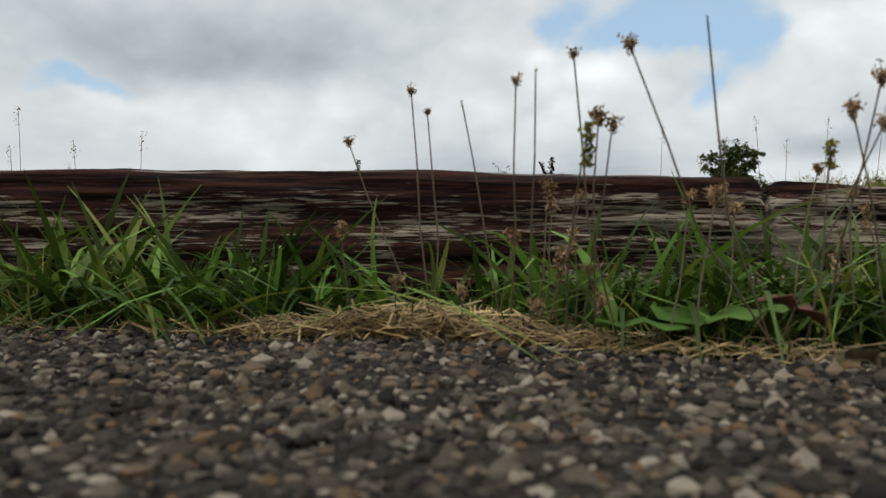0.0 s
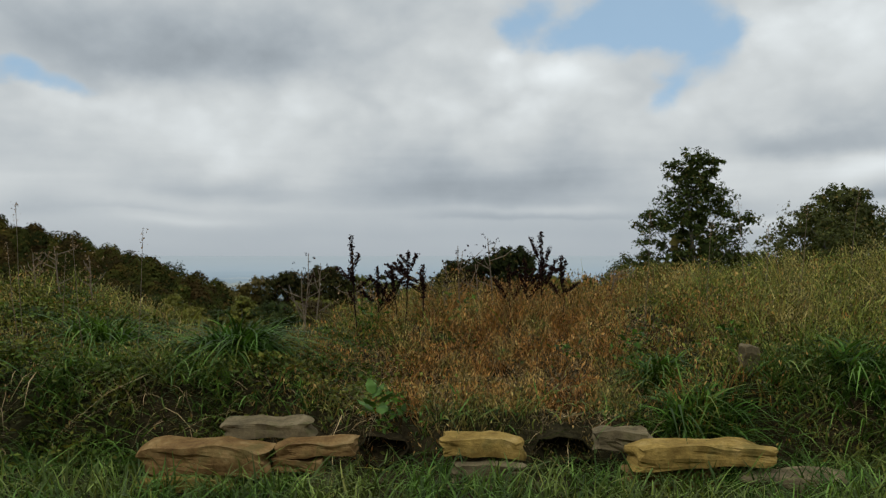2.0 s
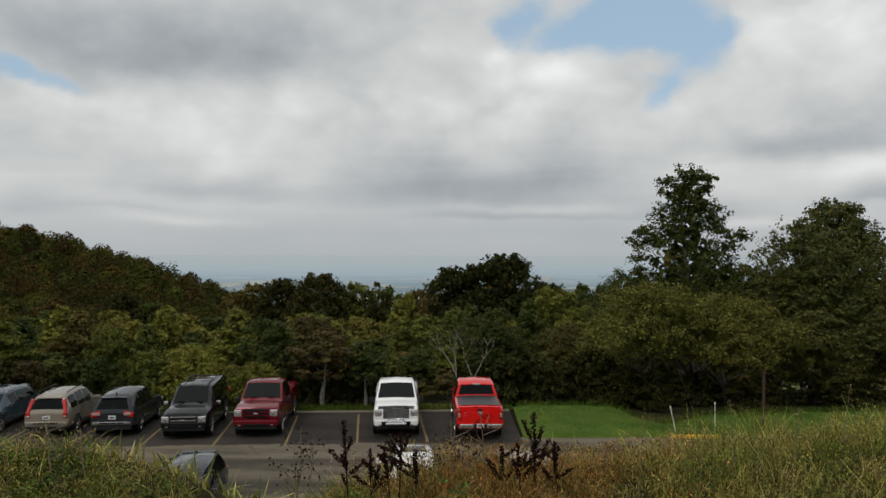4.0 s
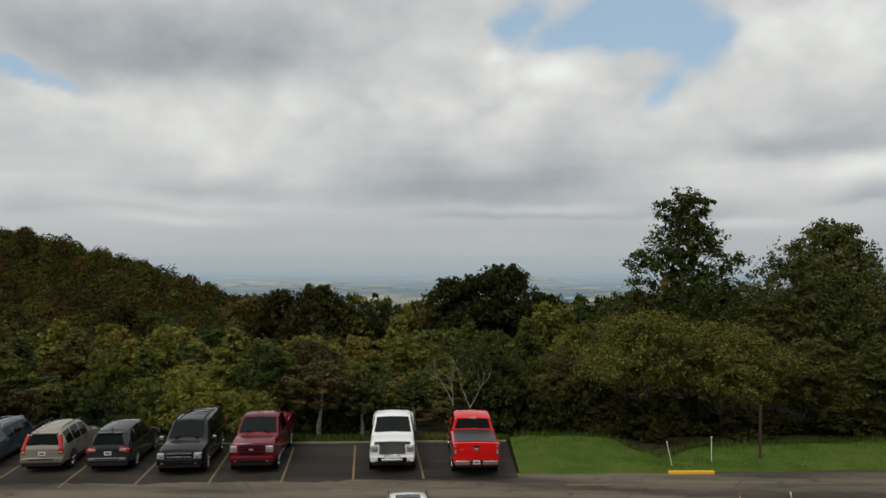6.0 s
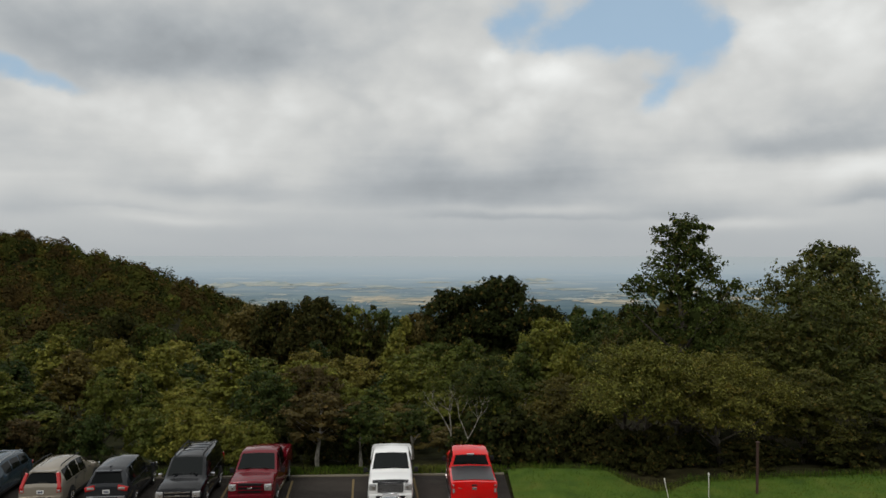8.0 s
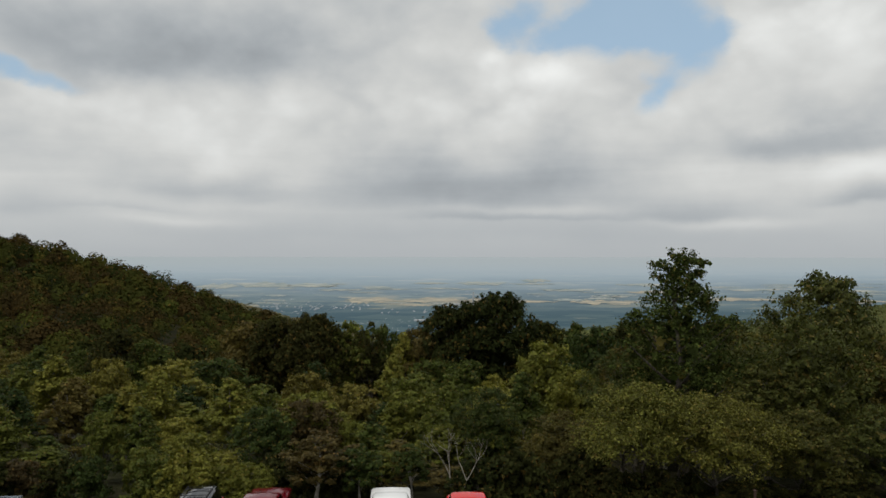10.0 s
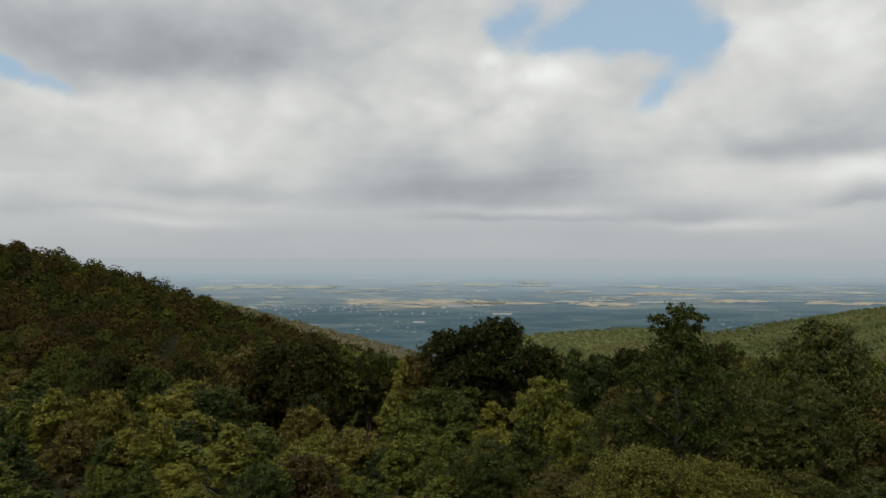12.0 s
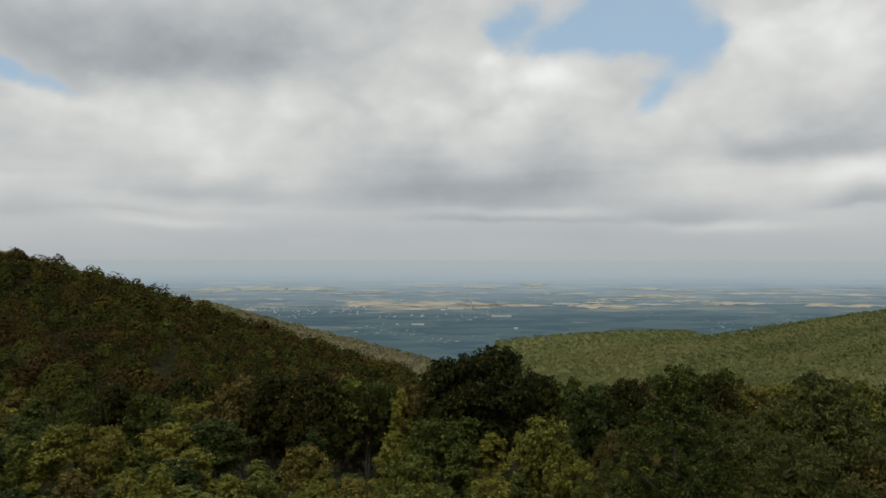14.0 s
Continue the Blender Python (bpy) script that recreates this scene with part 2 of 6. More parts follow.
    def cells(sx, sy, turn):
        v = k.node("ShaderNodeTexVoronoi")
        v.inputs["Scale"].default_value = 1.0
        k.put(v.inputs["Vector"], k.scaled(moved.outputs[0], sx, sy, 1, (0, 0, turn)))
        s = k.node("ShaderNodeSeparateColor")
        k.put(s.inputs[0], v.outputs["Color"])
        return s.outputs[0], s.outputs[1]

    big, big2 = cells(1 / 420, 1 / 120, 0.10)
    small, small2 = cells(1 / 150, 1 / 45, -0.06)
    woods, _ = k.noise(k.scaled(flat, 1 / 620, 1 / 200, 1), 1.0, 7, 0.62)
    sep = k.node("ShaderNodeSeparateXYZ")
    k.put(sep.inputs[0], p)
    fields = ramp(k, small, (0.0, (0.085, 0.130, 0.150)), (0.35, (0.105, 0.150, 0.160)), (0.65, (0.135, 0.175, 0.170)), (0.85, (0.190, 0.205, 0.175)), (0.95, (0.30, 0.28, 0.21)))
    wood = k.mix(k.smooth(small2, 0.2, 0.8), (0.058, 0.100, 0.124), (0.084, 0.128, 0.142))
    cover = k.math("MULTIPLY_ADD", k.math("SUBTRACT", big, 0.5), 0.26, woods)
    cover = k.math("ADD", cover, k.smooth(sep.outputs[1], 2500, 2800, 0.20, 0.0))
    c = k.mix(k.smooth(cover, 0.475, 0.535), fields, wood)
    speck, _ = k.noise(k.scaled(flat, 1 / 22, 1 / 12, 1), 1.0, 2)
    town = k.math("MULTIPLY", k.smooth(speck, 0.64, 0.70), k.smooth(k.noise(flat, 0.003, 2)[0], 0.52, 0.60))
    c = k.mix(k.math("MULTIPLY", town, 0.8), c, (0.60, 0.60, 0.58))
    # distance haze painted in: colours fade with y to one pale blue tone
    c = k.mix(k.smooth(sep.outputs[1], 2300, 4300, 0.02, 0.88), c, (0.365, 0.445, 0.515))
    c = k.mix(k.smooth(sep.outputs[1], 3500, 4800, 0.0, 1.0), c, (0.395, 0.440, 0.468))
    principled(k, out, c, 1.0, spec=0.0)
    return m


def lawn_material():
    m, k, out = material("mown_lawn")
    p = place(k)
    a, _ = k.noise(p, 0.7, 4)
    b, _ = k.noise(p, 22, 5, 0.65)
    c = ramp(k, a, (0.3, (0.050, 0.098, 0.009)), (0.5, (0.080, 0.138, 0.013)), (0.68, (0.120, 0.156, 0.022)))
    c = k.mix(k.smooth(b, 0.3, 0.7), k.mix(1.0, c, (0.5, 0.55, 0.5), "MULTIPLY"), c)
    principled(k, out, c, 0.9, bump=b, strength=0.8, distance=0.05, spec=0.2)
    return m


def asphalt_material(name, dark, light, stain, patch=0.35):
    m, k, out = material(name)
    p = place(k)
    a, _ = k.noise(k.scaled(p, 0.30, 1.9, 1), patch, 6, 0.62)
    b, _ = k.noise(p, 45, 3)
    g, _ = k.noise(p, 420, 2)
    c = k.mix(k.smooth(a, 0.36, 0.62), dark, light)
    c = k.mix(k.smooth(k.noise(p, 1.3, 5)[0], 0.58, 0.72, 0, 0.6), c, stain)
    c = k.mix(1.0, c, k.math("MULTIPLY_ADD", b, 0.7, 0.65), "MULTIPLY")
    c = k.mix(k.smooth(g, 0.55, 0.7, 0, 0.5), c, (0.20, 0.19, 0.17))
    v = k.node("ShaderNodeTexVoronoi")
    v.feature = "DISTANCE_TO_EDGE"
    v.inputs["Scale"].default_value = 0.22
    k.put(v.inputs["Vector"], k.mix(0.12, p, k.noise(p, 1.4, 4)[1], "ADD"))
    c = k.mix(k.smooth(v.outputs["Distance"], 0.0, 0.008, 0.30, 0.0), c, (0.018, 0.017, 0.016))
    principled(k, out, c, 0.85, bump=k.math("ADD", b, g), strength=0.35, distance=0.006, spec=0.15)
    return m


def simple(name, colour, rough=0.6, metal=0.0, vary=0.15, scale=12.0, coat=0.0, bump=0.0, spec=0.5):
    m, k, out = material(name)
    n, _ = k.noise(own(k), scale, 5)
    c = k.mix(1.0, colour, k.math("MULTIPLY_ADD", n, 2 * vary, 1 - vary), "MULTIPLY")
    r = k.math("MULTIPLY_ADD", n, 0.12, rough - 0.06)
    principled(k, out, c, r, metal, n if bump else None, bump, 0.01, coat, spec)
    return m


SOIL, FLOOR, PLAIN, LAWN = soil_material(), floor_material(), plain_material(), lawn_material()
LOT_WORN = asphalt_material("worn_asphalt", (0.045, 0.037, 0.028), (0.150, 0.124, 0.090), (0.036, 0.030, 0.023))
LOT_DARK = asphalt_material("dark_asphalt", (0.016, 0.013, 0.011), (0.038, 0.032, 0.027), (0.011, 0.0095, 0.0085))
LINE = simple("yellow_line_paint", (0.20, 0.148, 0.072), 0.85, vary=0.6, scale=6, spec=0.1)
KERB = simple("concrete_kerb", (0.21, 0.185, 0.135), 0.9, vary=0.35, bump=0.4)
YELLOW = simple("yellow_paint", (0.75, 0.40, 0.02), 0.6, vary=0.2)
STAKE = simple("white_marker_plastic", (0.75, 0.73, 0.68), 0.5)
RED_PLASTIC = simple("red_plastic", (0.6, 0.03, 0.02), 0.5)
POST = simple("dark_stained_post", (0.055, 0.028, 0.020), 0.85, vary=0.4, bump=0.5)


# ---- mesh helpers ----
def sheet(name, verts, faces, mats, smooth=False, index=None):
    """A mesh of many faces, all with the same number of corners."""
    verts = np.asarray(verts, dtype=np.float32)
    faces = np.asarray(faces, dtype=np.int32)
    me = bpy.data.meshes.new(name)
    me.vertices.add(len(verts))
    me.vertices.foreach_set("co", verts.ravel())
    n = faces.shape[1]
    me.loops.add(faces.size)
    me.loops.foreach_set("vertex_index", faces.ravel())
    me.polygons.add(len(faces))
    me.polygons.foreach_set("loop_start", np.arange(0, faces.size, n, dtype=np.int32))
    me.polygons.foreach_set("use_smooth", np.full(len(faces), smooth))
    for m in (mats if isinstance(mats, (list, tuple)) else [mats]):
        me.materials.append(m)
    if index is not None:
        me.polygons.foreach_set("material_index", np.asarray(index, dtype=np.int32))
    me.update(calc_edges=True)
    me.validate()
    return me


def part(name, bm, mat, parent, label="", smooth=False):
    me = bpy.data.meshes.new(name)
    bm.normal_update()
    bm.to_mesh(me)
    bm.free()
    me.materials.append(mat)
    if smooth:
        me.polygons.foreach_set("use_smooth", np.full(len(me.polygons), True))
    ob = new(name, me)
    ob.parent = parent
    return tagged(ob, label)


def box(sx, sy, sz, at=(0, 0, 0), bevel=0.01, turn=None, bm=None):
    """A bevelled block, centred at its place."""
    bm = bm or bmesh.new()
    m = Matrix.Translation(at) @ (turn or Matrix.Identity(4)) @ Matrix.Diagonal((sx, sy, sz, 1))
    made = bmesh.ops.create_cube(bm, size=1, matrix=m)["verts"]
    if bevel:
        edges = list({e for v in made for e in v.link_edges})
        bmesh.ops.bevel(bm, geom=edges, offset=bevel, segments=2, affect="EDGES", profile=0.6)
    return bm


def tube_mesh(paths, sides=6):
    """Tapered tubes: each path is a list of (point, radius). Returns vertices and quads."""
    verts, faces = [], []
    for path in paths:
        pts = [Vector(p) for p, _ in path]
        for i, (p, r) in enumerate(path):
            d = (pts[min(i + 1, len(pts) - 1)] - pts[max(i - 1, 0)]).normalized()
            a = d.orthogonal().normalized()
            b = d.cross(a)
            base = len(verts)
            for s in range(sides):
                t = 2 * math.pi * s / sides
                verts.append(pts[i] + (a * math.cos(t) + b * math.sin(t)) * r)
            if i:
                for s in range(sides):
                    q = (s + 1) % sides
                    faces.append((base - sides + s, base - sides + q, base + q, base + s))
    return [tuple(v) for v in verts], faces


# ---- the land ----
def ease(a, b, t):
    t = min(max((t - a) / (b - a), 0.0), 1.0)
    return t * t * (3 - 2 * t)


CREST = ((-9, -2.6, -2.0, -1.70, -1.25, -1.05, -0.85, -0.6, -0.1, 0.6, 1.3, 2.4, 9), (0.30, 0.24, 0.07, -0.15, -0.18, -0.15, -0.03, 0.04, 0.08, 0.11, 0.22, 0.30, 0.34))
SLOPE = ((36, 40, 70, 100, 133, 250, 500, 900, 1250), (-6.1, -6.7, -12, -17, -24, -55, -130, -225, -268))
RIDGE_U = (-0.95, -0.60, -0.509, -0.44, -0.351, -0.26, -0.177, -0.039, 0.03)
RIDGE_D = (380, 430, 455, 490, 524, 650, 750, 950, 1000)
RIDGE_Z = (60, 10, 1, -8, -23.8, -49, -80, -142, -215)
PLAIN_Y, PLAIN_Z = (1200, 1800, 2500, 3500, 4200, 4820), (-265, -247, -212, -152, -98, -34)
EAST_U, EAST_Z = (0.03, 0.094, 0.158, 0.241, 0.294, 0.36, 0.48, 0.60, 0.95), (-275, -244, -224, -201, -188, -174, -143, -113, -40)
MID_U, MID_Z = (-0.02, 0.0, 0.12, 0.24, 0.32, 0.4), (-290, -250, -217, -201, -200, -240)
WEST_U, WEST_Z = (-0.6, -0.24, -0.115, -0.033, 0.05), (20, -121, -168, -198, -240)


def ground_z(x, y):
    if y < 36:
        if y < 0.9:
            z = -0.012
        else:
            z = -0.012 - 0.30 * ease(0.9, 2.15, y) + 0.16 * ease(2.60, 2.74, y)
            c = float(np.interp(x, *CREST))
            z += (c + 0.152) * ease(2.65, 4.4, y)
            z += (-6.13 - c) * ease(4.15, 13.5, y)
            shoulder = 0.15 * (ease(0.5, 0.95, x) + ease(-0.55, -0.95, x))
            z += shoulder * ease(2.62, 2.82, y) * (1 - ease(3.2, 4.3, y))
        if y > 0.9:
            z += 0.03 * noise.noise((x * 1.1, y * 1.1, 3)) * ease(0.9, 2.0, y)
        return z
    u = x / y
    z = float(np.interp(y, *SLOPE))
    d, top = float(np.interp(u, RIDGE_U, RIDGE_D)), float(np.interp(u, RIDGE_U, RIDGE_Z))
    if y > 133 and u < 0.03:
        f = (y - 133) / (d - 133)
        hill = -24 + (top + 24) * f if f < 1 else top - (y - d) * 0.55
        w = ease(0.03, -0.06, u) if u > -0.06 else 1.0
        z = z + (max(hill, z) - z) * w
    if y > 800:
        z = max(z, float(np.interp(y, PLAIN_Y, PLAIN_Z))) if y > 1200 else z
        east = float(np.interp(u, EAST_U, EAST_Z)) - abs(y - 1700) * (0.055 if y < 1700 else 0.3)
        west = float(np.interp(u, WEST_U, WEST_Z)) - abs(y - 1500) * (0.06 if y < 1500 else 0.3)
        mid = float(np.interp(u, MID_U, MID_Z)) - abs(y - 2050) * (0.06 if y < 2050 else 0.2)
        z = max(z, east + 5 * noise.noise((x / 90, y / 90, 0)), west, mid)
    return z


def build_ground():
    ys = ([-60, -20, -5, 0.0, 0.5, 0.7, 0.9] + [0.9 + 0.1 * i for i in range(1, 60)] + [6.8 + 0.6 * i for i in range(0, 49)]
          + [36.0 * 1.035 ** i for i in range(0, 96)])
    ys += [y for y in np.linspace(ys[-1] + 20, 4820, 150)]
    n = 150
    s = np.linspace(-1, 1, n + 1)
    verts, faces, index = [], [], []
    for j, y in enumerate(ys):
        w = max(34.0, 0.95 * y)
        for t in s:
            x = w * (0.10 * t + 0.90 * t ** 3) if y < 30 else w * (0.45 * t + 0.55 * t ** 3)
            verts.append((x, y, ground_z(x, y)))
        if j:
            for i in range(n):
                a = (j - 1) * (n + 1) + i
                faces.append((a, a + 1, a + n + 2, a + n + 1))
                x, y, z = verts[-n - 1 + i]
                low = float(np.interp(y, PLAIN_Y, PLAIN_Z)) + 1.5 if y > 1200 else -999.0
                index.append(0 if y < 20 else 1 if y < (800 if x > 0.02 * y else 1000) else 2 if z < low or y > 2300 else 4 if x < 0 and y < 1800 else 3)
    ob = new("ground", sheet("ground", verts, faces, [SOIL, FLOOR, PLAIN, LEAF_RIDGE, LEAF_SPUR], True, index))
    tagged(ob, "hillside of rough grass and forest floor above a wide haze-tinted valley", "ground", kind="structure")


build_ground()


# ---- trees ----
def kites(rng, centres, size, up=0.35, aspect=0.62, outward=None, rough=0.75):
    """Leaf-shaped quads at the centres, facing outward where that is given, and up more than down."""
    n = len(centres)
    normal = rng.normal(size=(n, 3))
    if outward is None:
        normal[:, 2] = np.abs(normal[:, 2])
    else:
        normal = normal * rough + outward
    normal[:, 2] += up
    normal /= np.linalg.norm(normal, axis=1)[:, None]
    a = np.cross(normal, rng.normal(size=(n, 3)))
    a /= np.linalg.norm(a, axis=1)[:, None]
    b = np.cross(normal, a)
    s = (size * rng.uniform(0.6, 1.25, n))[:, None]
    fold = normal * s * 0.12
    v = np.stack([centres - a * s * 0.5, centres + b * s * aspect * 0.5 + fold, centres + a * s * 0.5, centres - b * s * aspect * 0.5 + fold], 1)
    return v.reshape(-1, 3), np.arange(4 * n).reshape(n, 4)


def shards(rng, centres, size, outward, rough=0.42, up=0.2):
    """Three-cornered leaves for trees further off."""
    n = len(centres)
    normal = rng.normal(size=(n, 3)) * rough + outward
    normal[:, 2] += up
    normal /= np.linalg.norm(normal, axis=1)[:, None]
    a = np.cross(normal, rng.normal(size=(n, 3)))
    a /= np.linalg.norm(a, axis=1)[:, None]
    b = np.cross(normal, a)
    s = (size * rng.uniform(0.6, 1.3, n))[:, None]
    v = np.stack([centres - a * s * 0.55, centres + a * s * 0.5 + b * s * 0.30, centres + a * s * 0.1 - b * s * 0.55], 1)
    return v.reshape(-1, 3), np.arange(3 * n).reshape(n, 3)


def clump_points(rng, centres, radii, each, flat=0.95):
    """Leaves in rounded sprays: every clump is a dome of smaller tufts, leafy above and open below; also the way each leaf faces."""
    pts, dirs = [], []
    for c, r in zip(centres, radii):
        tufts = int(rng.integers(5, 9))
        d = rng.normal(size=(tufts, 3))
        d[:, 2] = np.abs(d[:, 2]) - 0.25
        d /= np.linalg.norm(d, axis=1)[:, None]
        at = d * (0.75 * r * rng.uniform(0.4, 1.35, tufts))[:, None]
        pick = rng.integers(0, tufts, each)
        q = rng.normal(size=(each, 3))
        q[:, 2] = np.where(rng.random(each) < 0.75, np.abs(q[:, 2]), q[:, 2])
        q /= np.linalg.norm(q, axis=1)[:, None]
        local = q * (0.52 * r * rng.uniform(0.6, 1.3, tufts)[pick] * rng.uniform(0.2, 1.25, each))[:, None]
        p = (at[pick] + local) * (1, 1, flat)
        pts.append(c + p)
        dirs.append(q + d[pick] * 0.6)
    return np.concatenate(pts), np.concatenate(dirs)


PROFILES = {
    "tall": ((0, 0.25, 0.45, 0.56, 0.64, 0.71, 0.77, 0.84, 0.91, 0.97, 1.0), (0.7, 0.95, 0.95, 0.86, 0.74, 0.58, 0.36, 0.30, 0.36, 0.32, 0.18)),
    "ragged": ((0, 0.3, 0.55, 0.7, 0.82, 0.9, 0.96, 1.0), (0.75, 0.95, 0.95, 0.82, 0.62, 0.46, 0.34, 0.2)),
    "cone": ((0, 0.12, 0.35, 0.6, 0.8, 0.92, 1.0), (0.7, 0.98, 0.86, 0.58, 0.34, 0.18, 0.07)),
    "round": ((0, 0.15, 0.35, 0.55, 0.75, 0.9, 1.0), (0.55, 0.88, 1.0, 0.96, 0.78, 0.52, 0.22)),
    "spreading": ((0, 0.15, 0.35, 0.6, 0.8, 0.92, 1.0), (0.72, 0.98, 1.0, 0.88, 0.66, 0.45, 0.2)),
    "bush": ((0, 0.2, 0.5, 0.75, 1.0), (0.85, 1.0, 0.92, 0.7, 0.25)),
    "sparse": ((0, 0.2, 0.5, 0.8, 1.0), (0.5, 0.85, 1.0, 0.8, 0.35)),
}
CROWN_BASE = {"round": 0.26, "spreading": 0.40, "cone": 0.14, "tall": 0.20, "ragged": 0.18, "bush": 0.03, "sparse": 0.35}


def crown_centres(rng, shape, height, radius, clumps):
    """Where the leaf clumps of a crown sit: most of them out on the skin, with lobes and bays."""
    out, rad = [], []
    low = CROWN_BASE[shape]
    phase = rng.uniform(0, 6.28, 3)
    while len(out) < clumps:
        f = rng.uniform(0, 1)
        a = rng.uniform(0, 2 * math.pi)
        w = float(np.interp(f, *PROFILES[shape]))
        w *= 0.88 + 0.17 * math.sin(3 * a + phase[0] + 4 * f) + 0.12 * math.sin(5 * a + phase[1] - 9 * f)
        r = radius * w * (rng.uniform(0.74, 1.08) if rng.random() < 0.74 else rng.uniform(0.2, 0.75))
        z = height * (low + (0.95 - low) * f)
        out.append((r * math.cos(a), r * math.sin(a), z))
        size = rng.uniform(0.15, 0.29) * (0.68 if f > 0.85 else 1.0) * {"tall": 0.66, "ragged": 0.75, "sparse": 0.8}.get(shape, 1.0)
        rad.append(radius * size)
    if shape == "tall":
        # one long side limb below the neck
        for i in range(9):
            out.append((-radius * (0.40 + 0.045 * i), rng.uniform(-0.08, 0.08) * radius, height * (0.66 + rng.uniform(-0.012, 0.03))))
            rad.append(radius * 0.11)
    return np.array(out), np.array(rad)


def tree_proto(seed, shape, height, radius, clumps, each, leaf, leaf_mat, bark_mat, label, limbs=14, stems=1, near=False):
    """One tree as a thing: trunk with limbs, and a crown of leaves."""
    rng = np.random.default_rng(seed)
    centres, radii = crown_centres(rng, shape, height, radius, clumps)
    pts, dirs = clump_points(rng, centres, radii, each)
    pts[:, 2] = np.maximum(pts[:, 2], 0.04 * height)
    # shaded inner foliage behind the sprays
    mid = centres.mean(0)
    inner = mid + (centres[rng.integers(0, len(centres), 240)] - mid) * rng.uniform(0.25, 0.70, (240, 1))
    facing = (inner - mid) / (np.linalg.norm(inner - mid, axis=1)[:, None] + 1e-6)
    if near:
        v, f = kites(rng, pts, leaf, 0.25, 0.62, dirs)
        cv, cf = kites(rng, inner, radius * 0.17, 0.1, 0.9, facing)
    else:
        v, f = shards(rng, pts, leaf, dirs)
        cv, cf = shards(rng, inner, radius * 0.22, facing)
    v, f = np.concatenate([v, cv]), np.concatenate([f, cf + len(v)])
    paths = []
    base_r = 0.022 * height * (0.7 if stems > 1 else 1)
    for s in range(stems):
        lean = Vector((rng.uniform(-0.3, 0.3), rng.uniform(-0.2, 0.2), 0)) * (height * (0.25 if stems > 1 else 0.08))
        stem = [(lean * (i / 5) ** 1.3 + Vector((rng.uniform(-.02, .02) * height, rng.uniform(-.02, .02) * height, -0.3 + i / 5 * height * 0.9)) * 1.0,
                 base_r * (1 - 0.17 * i)) for i in range(6)]
        stem[0] = (Vector((0, 0, -0.3)), base_r * 1.3)
        paths.append(stem)
    order = rng.permutation(len(centres))[:limbs]
    for i in order:
        c = Vector(centres[i])
        at = max(0.12 * height, c.z - 0.55 * math.hypot(c.x, c.y) - 0.05 * height)
        k = min(at / (height * 0.9) * 5, 4.99)
        p0, r0 = paths[0][int(k)]
        p1, r1 = paths[0][int(k) + 1]
        start = Vector(p0).lerp(Vector(p1), k - int(k))
        r = (r0 + (r1 - r0) * (k - int(k))) * 0.5
        mid = start.lerp(c, 0.5) + Vector((0, 0, -0.04 * height + rng.uniform(0, 0.05) * height))
        paths.append([(start, r), (mid, r * 0.65), (c, r * 0.22)])
    root = new("tree")
    root.empty_display_size = 0.3
    tv, tf = tube_mesh(paths, 5)
    trunk = new("trunk", sheet("trunk", tv, tf, bark_mat, True))
    crown = new("crown", sheet("crown", v, f, leaf_mat))
    trunk.parent = crown.parent = root
    tagged(root, label, "tree", "trees below the car park")
    return [root, height, radius, False]


PROTOS = {
    "olive": tree_proto(11, "spreading", 7.0, 3.6, 150, 125, 0.150, LEAF_OLIVE, BARK, "spreading olive-green broadleaf tree at the edge of the mown lawn", 18, 1, True),
    "tall": tree_proto(12, "tall", 14.0, 3.9, 330, 80, 0.18, LEAF_TALL, BARK, "tall dark green tree rising above the wood, ragged crown", 46, 1, True),
    "broad": tree_proto(13, "round", 11.0, 4.4, 130, 120, 0.20, LEAF_OLD, BARK, "broadleaf tree with a dense green and yellowing crown", 18),
    "ragged": tree_proto(14, "ragged", 11.0, 4.2, 170, 95, 0.20, LEAF_OLD, BARK, "ragged broadleaf tree with an open uneven top", 34),
    "round": tree_proto(15, "round", 6.0, 2.7, 80, 100, 0.18, LEAF, BARK, "small rounded broadleaf tree in the wood", 14),
    "sapling": tree_proto(16, "cone", 6.0, 1.9, 80, 100, 0.17, LEAF, BARK_PALE, "young pointed tree with pale bark", 10),
    "stem": tree_proto(17, "sparse", 5.0, 1.8, 56, 110, 0.15, LEAF, BARK_PALE, "slender tree on pale grey forked stems", 12, 2),
    "bush": tree_proto(18, "bush", 3.0, 2.1, 70, 100, 0.15, LEAF, BARK, "low leafy bush beside the car park", 8, 3),
    # added undergrowth: the dark leaf colour stands for shade below the canopy
    "shade_toned_shrub": tree_proto(23, "bush", 2.6, 1.9, 56, 70, 0.19, LEAF_DARK, BARK, "shrub under the trees, leaf colour darkened for canopy shade", 8, 3),
    "dark": tree_proto(19, "round", 16.0, 6.6, 190, 85, 0.45, LEAF_DARK, BARK, "large dark oak-like tree with a dense crown", 16),
    "mid": tree_proto(20, "round", 10.0, 4.2, 90, 95, 0.33, LEAF, BARK, "broadleaf tree of the wood below", 8),
    "mid_cone": tree_proto(21, "cone", 10.0, 3.0, 80, 90, 0.29, LEAF, BARK, "pointed tree of the wood below", 8),
    "open": tree_proto(22, "sparse", 12.0, 3.4, 40, 60, 0.34, LEAF_DARK, BARK, "thin tree with a see-through crown", 20, 2),
}


def plant(kind, x, y, top, radius, turn=0.0, tilt=0.0):
    proto = PROTOS[kind]
    root, height, own_radius, used = proto
    g = ground_z(x, y)
    sz = max(top - g, 0.8) / height
    sr = radius / own_radius
    m = pose(x, y, g, tilt, 0, turn) @ Matrix.Diagonal((sr, sr, sz, 1))
    if not used:
        root.matrix_basis = m
